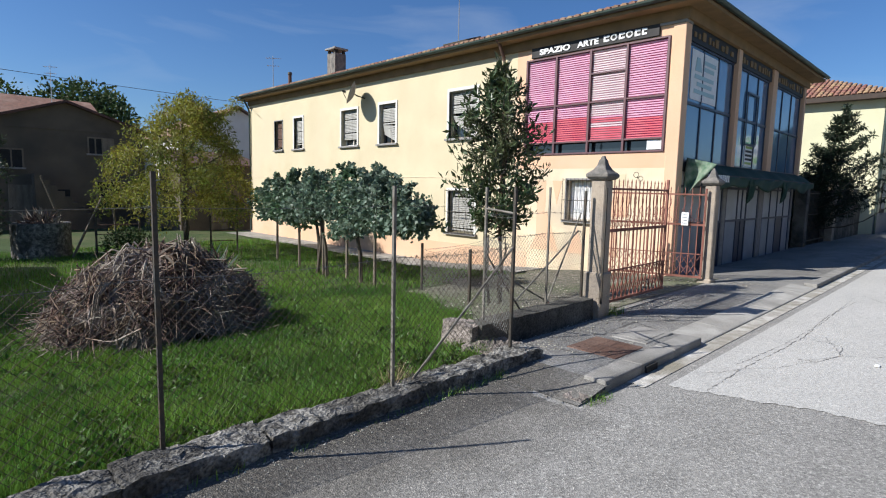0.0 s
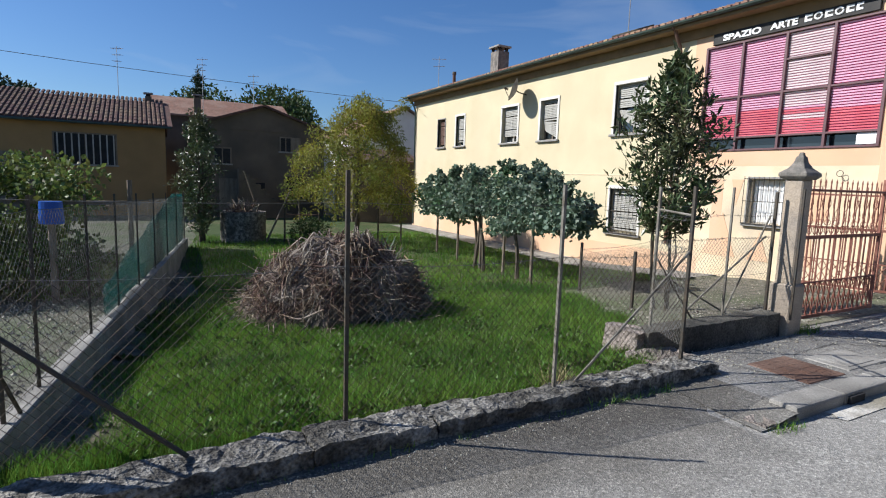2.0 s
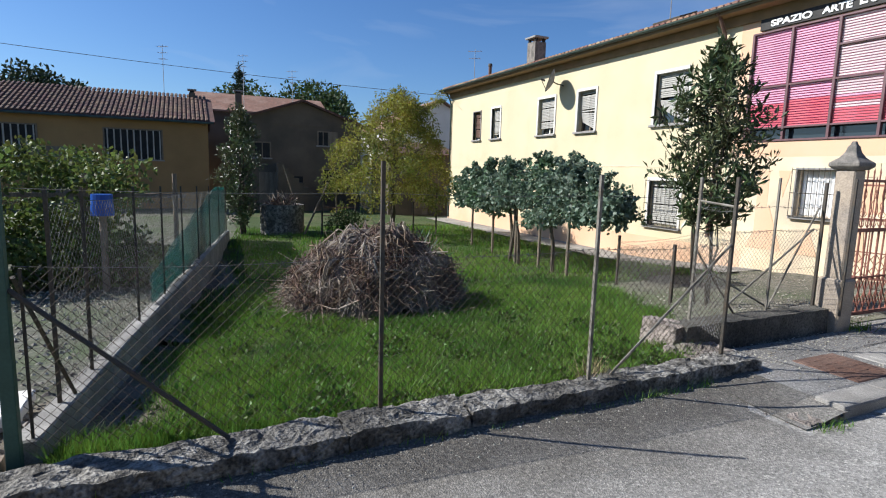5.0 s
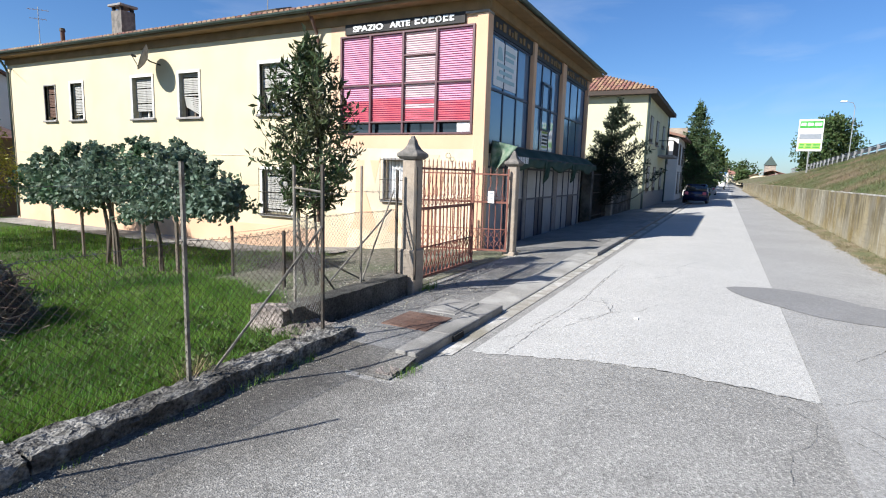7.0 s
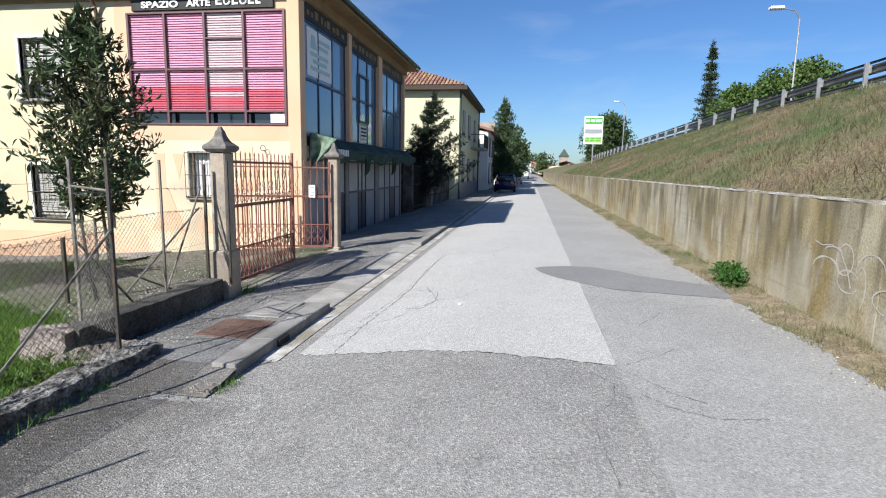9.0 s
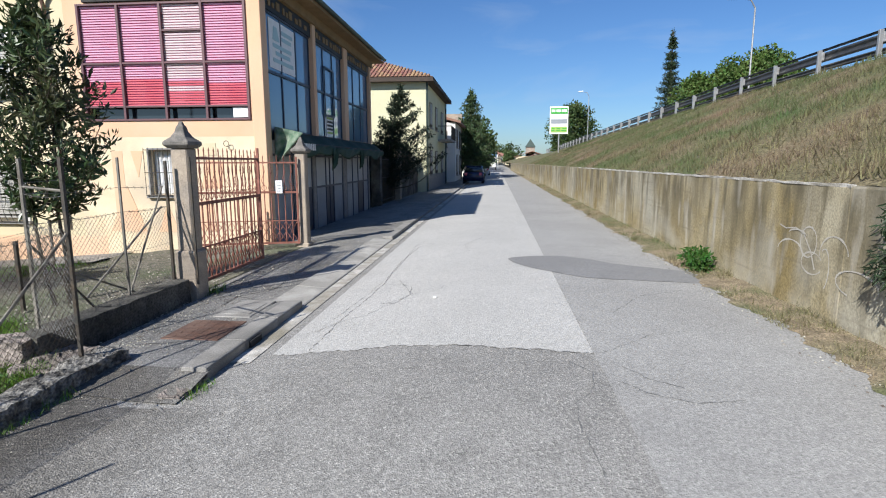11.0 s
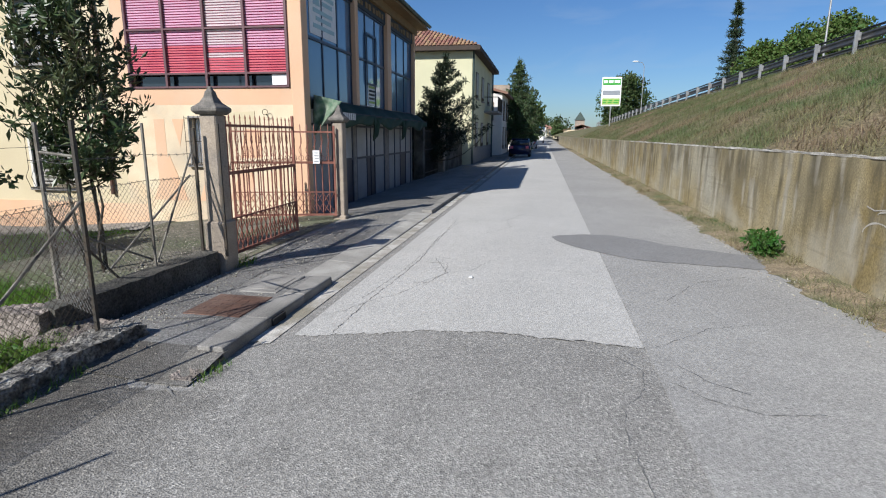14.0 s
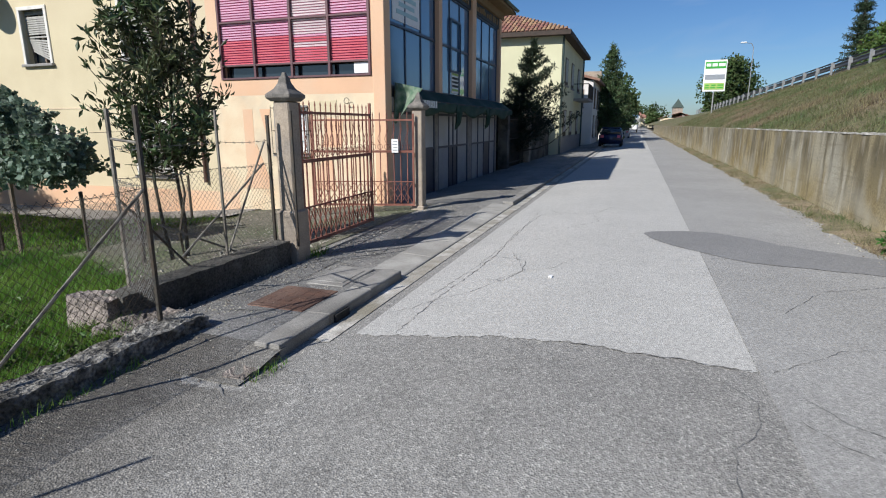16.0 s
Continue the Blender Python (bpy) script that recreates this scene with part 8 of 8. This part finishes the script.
# ---- parked cars ----
def car(loc, paint, label, length=4.0):
    """A hatchback built along x, nose towards -x."""
    c = new("car")
    ROOT[c] = Vector((0, 0, 0))
    tagged(c, label, "car", group="parked cars")
    L2 = length / 2
    prof = [(-L2, 0.35), (-L2 + 0.02, 0.62), (-L2 + 0.25, 0.78), (-L2 + 1.0, 0.90), (L2 - 0.05, 0.95), (L2, 0.7), (L2 - 0.02, 0.32), (L2 - 0.4, 0.22), (-L2 + 0.3, 0.22)]
    bm = prism(bmesh.new(), prof, "y", -0.82, 0.82)
    bmesh.ops.bevel(bm, geom=bm.edges[:], offset=0.05, segments=2, affect="EDGES")
    part("body", bm, paint, c, smooth=True)
    cab_ = [(-L2 + 0.95, 0.88), (-L2 + 1.55, 1.38), (-L2 + 2.0, 1.44), (L2 - 0.75, 1.42), (L2 - 0.12, 0.92)]
    bm = prism(bmesh.new(), cab_, "y", -0.72, 0.72)
    bmesh.ops.bevel(bm, geom=bm.edges[:], offset=0.06, segments=2, affect="EDGES")
    part("cabin", bm, M_GLASS, c, "dark car windows", smooth=True)
    part("roof", B(-L2 + 1.6, L2 - 0.75, -0.68, 0.68, 1.40, 1.46, bevel=0.025), paint, c)
    for x_ in (-L2 + 0.75, L2 - 0.75):
        for y_ in (-0.76, 0.76):
            wh = part("wheel", tube(bmesh.new(), (x_, y_ - 0.1, 0.3), (x_, y_ + 0.1, 0.3), 0.3, n=18), M_RUBBER, c)
            part("rim", tube(bmesh.new(), (x_, y_ - 0.11, 0.3), (x_, y_ + 0.11, 0.3), 0.18, n=14), M_GALV, wh)
    for y_ in (-0.6, 0.6):
        part("headlight", B(-L2 - 0.01, -L2 + 0.1, y_ - 0.16, y_ + 0.16, 0.6, 0.72, bevel=0.02), M_LETTER, c)
        part("taillight", B(L2 - 0.1, L2 + 0.01, y_ - 0.12, y_ + 0.12, 0.7, 0.9, bevel=0.02), M_RED, c)
        part("mirror", B(-L2 + 1.25, -L2 + 1.4, y_ * 1.45 - 0.06, y_ * 1.45 + 0.06, 0.92, 1.02, bevel=0.02), paint, c)
    part("bumper", B(-L2 - 0.05, -L2 + 0.15, -0.78, 0.78, 0.3, 0.5, bevel=0.03), M_RUBBER, c)
    c.matrix_basis = loc
    return c


car(pose(46.5, 1.75, -0.08, 0, 0, 180), M_CARBLUE, "dark blue hatchback parked at the kerb")
car(pose(74, 1.6, -0.06, 0, 0, 180), mat("white car paint", (0.7, 0.7, 0.7), None, 2, 0.3, 0, amount=0.02), "white hatchback parked further along")
tr = thing("truck", (120, 1.2, 0), "blue box truck far along the street", "truck")
part("cargo_box", B(117, 122, -0.2, 2.2, 0.9, 3.6, bevel=0.05), mat("blue truck", (0.10, 0.22, 0.42), None, 2, 0.4, 0, amount=0.05), tr)
part("cab", B(115.2, 116.9, -0.1, 2.1, 0.6, 2.9, bevel=0.15), M_LETTER, tr)
part("windscreen", B(115.17, 115.3, 0.1, 1.9, 1.7, 2.6), M_GLASS, tr)
for x_ in (116, 120.5):
    for y_ in (0.0, 2.0):
        part("wheel", tube(bmesh.new(), (x_, y_ - 0.15, 0.45), (x_, y_ + 0.15, 0.45), 0.45, n=14), M_RUBBER, tr)

# ---- billboard, lamps, trees on the embankment ----
sg = thing("billboard", (55, -6.1, 2), "white advertising board with green panels on a steel pole", "sign")
SXX = 55.0
part("board", B(SXX, SXX + 0.12, -6.95, -5.2, 4.35, 6.95, bevel=0.01), M_LETTER, sg)
part("pole", tube(bmesh.new(), (SXX + 0.06, -6.1, 1.8), (SXX + 0.06, -6.1, 4.4), 0.06, n=8), M_GALV, sg)
part("panel", B(SXX - 0.02, SXX, -6.87, -5.28, 6.25, 6.80), M_GREENSIGN, sg)
part("panel", B(SXX - 0.02, SXX, -6.85, -5.3, 5.35, 5.75), M_GREYSIGN, sg)
part("panel", B(SXX - 0.02, SXX, -6.85, -5.3, 4.5, 5.05), M_YELLOWSIGN, sg)
for a_, b_ in ((-6.8, -6.3), (-6.2, -5.8), (-5.7, -5.35)):
    part("print_bar", B(SXX - 0.03, SXX - 0.02, a_, b_, 6.42, 6.66), M_LETTER, sg)
    part("print_bar", B(SXX - 0.03, SXX - 0.02, a_ + 0.03, b_, 4.62, 4.72), M_GREENSIGN, sg)
    part("print_bar", B(SXX - 0.03, SXX - 0.02, a_, b_ - 0.05, 4.82, 4.92), M_GREENSIGN, sg)


def street_lamp(base, h, label):
    l_ = thing("street_lamp", base, label, "street lamp", group="street lamps")
    b_ = Vector(base)
    part("pole", pipe(bmesh.new(), [b_ + Vector((0, 0, -0.6)), b_ + Vector((0, 0, h * 0.5)), b_ + Vector((0, 0, h * 0.92)), b_ + Vector((-0.05, 0.25, h * 0.99)), b_ + Vector((-0.1, 0.9, h * 1.01))], 0.05, 8, 0.03), M_GALV, l_)
    part("lamp_head", B(b_.x - 0.28, b_.x + 0.08, b_.y + 0.8, b_.y + 1.45, b_.z + h * 1.01 - 0.06, b_.z + h * 1.01 + 0.09, bevel=0.04), M_LETTER, l_)


street_lamp((30.5, -12.9, 4.4), 5.3, "tall galvanised street lamp behind the guard rail")
street_lamp((78, -12.5, 4.0), 7.0, "distant galvanised street lamp on the embankment")
conifer("conifer_tree", (64, -18.9, 3.0), 12.6, 2.0, M_DARKLEAF, "tall dark spruce beyond the embankment", 101, 22, 6, 0.08, 0.5, 10000, 0.22, 0.15)
for k, (x_, y_, h_, w_) in enumerate(((58, -20.4, 6.6, 2.6), (55.5, -22.4, 7.4, 3.0), (54, -24.6, 8.0, 3.0))):
    crown_tree("pine_tree", (x_, y_, 3.2), h_, w_, M_PINE, "rounded green pine beyond the embankment", 110 + k, 15000, 0.3, 0.42)
crown_tree("far_tree", (100, -13.5, 2.0), 9.5, 4.0, M_FARLEAF, "bushy tree beside the embankment road", 121, 9000, 0.42, 0.15)

# bush and graffiti on the retaining wall
hw = thing("hanging_plant", (5.2, -3.5, 1.3), "dry dark plant hanging over the top of the wall", "plant")
gg = np.random.default_rng(140)
v, f = leaves(gg, [(5.15, -3.42, 1.15), (5.0, -3.35, 0.95), (5.2, -3.4, 0.8), (4.85, -3.35, 1.2), (4.95, -3.35, 0.75), (5.1, -3.45, 1.3)], [(0.2, 0.12, 0.14)] * 6, 900, 0.085, 0.2, 0.9, 0.1)
rawpart("leaves", v, f, M_DARKLEAF, hw, kind="stuff")
part("stem", pipe(bmesh.new(), [(5.2, -3.7, 1.4), (5.15, -3.48, 1.5), (5.1, -3.4, 1.1), (5.05, -3.35, 0.75)], 0.012, 5), M_BARK, hw)
bs = thing("wall_bush", (9.1, -3.25, 0), "small green bush at the foot of the wall", "bush")
gg = np.random.default_rng(130)
v, f = leaves(gg, [(9.0, -3.25, 0.12), (9.2, -3.2, 0.18), (8.85, -3.2, 0.1), (9.05, -3.3, 0.2)], [(0.2, 0.16, 0.15)] * 4, 900, 0.07, 0.5, 0, 0.2, 0.4)
rawpart("leaves", v, f, mat("bush leaves", (0.04, 0.10, 0.018), (0.06, 0.13, 0.022), 2, 0.5, 0, trans=0.3, rnd=0.3, island=True), bs, kind="stuff")
part("stem", tube(bmesh.new(), (9.05, -3.25, -0.05), (9.1, -3.25, 0.3), 0.02, n=5), M_BARK, bs)
gr = thing("graffiti", (6.2, -3.5, 0.7), "pale sprayed scrawl on the concrete wall", "graffiti")
def arc(cx, cz, rx_, rz_, a0, a1, n=16):
    return [(cx - rx_ * math.cos(radians(a0 + (a1 - a0) * i / n)), cz + rz_ * math.sin(radians(a0 + (a1 - a0) * i / n))) for i in range(n + 1)]


STROKES = [arc(6.98, 0.62, 0.28, 0.16, 0, 170), arc(6.62, 0.80, 0.16, 0.17, -20, 345), arc(6.52, 0.58, 0.20, 0.12, 30, 330), arc(6.15, 0.72, 0.24, 0.20, 10, 190),
           arc(6.3, 0.55, 0.10, 0.22, -60, 120), [(7.25, 0.93), (7.1, 0.90), (6.9, 0.93), (6.72, 0.88), (6.55, 0.70), (6.45, 0.52)], arc(5.75, 0.50, 0.32, 0.13, -30, 250), arc(6.85, 0.86, 0.18, 0.05, 0, 180)]
for k, pts in enumerate(STROKES):
    bm, prev = bmesh.new(), None
    for i, (xx, zz) in enumerate(pts):
        (xa, za), (xb, zb) = pts[max(i - 1, 0)], pts[min(i + 1, len(pts) - 1)]
        d_ = Vector((xb - xa, zb - za)).normalized() * (0.009 - 0.003 * math.sin(i))
        row = [bm.verts.new((xx + sg_ * -d_.y, -3.52 - 0.00872 * (zz + 0.3) + 0.003 + 0.0005 * k, zz + sg_ * d_.x)) for sg_ in (1, -1)]
        if prev:
            bm.faces.new((prev[0], row[0], row[1], prev[1]))
        prev = row
    part("stroke", bm, M_GRAFFITI, gr)
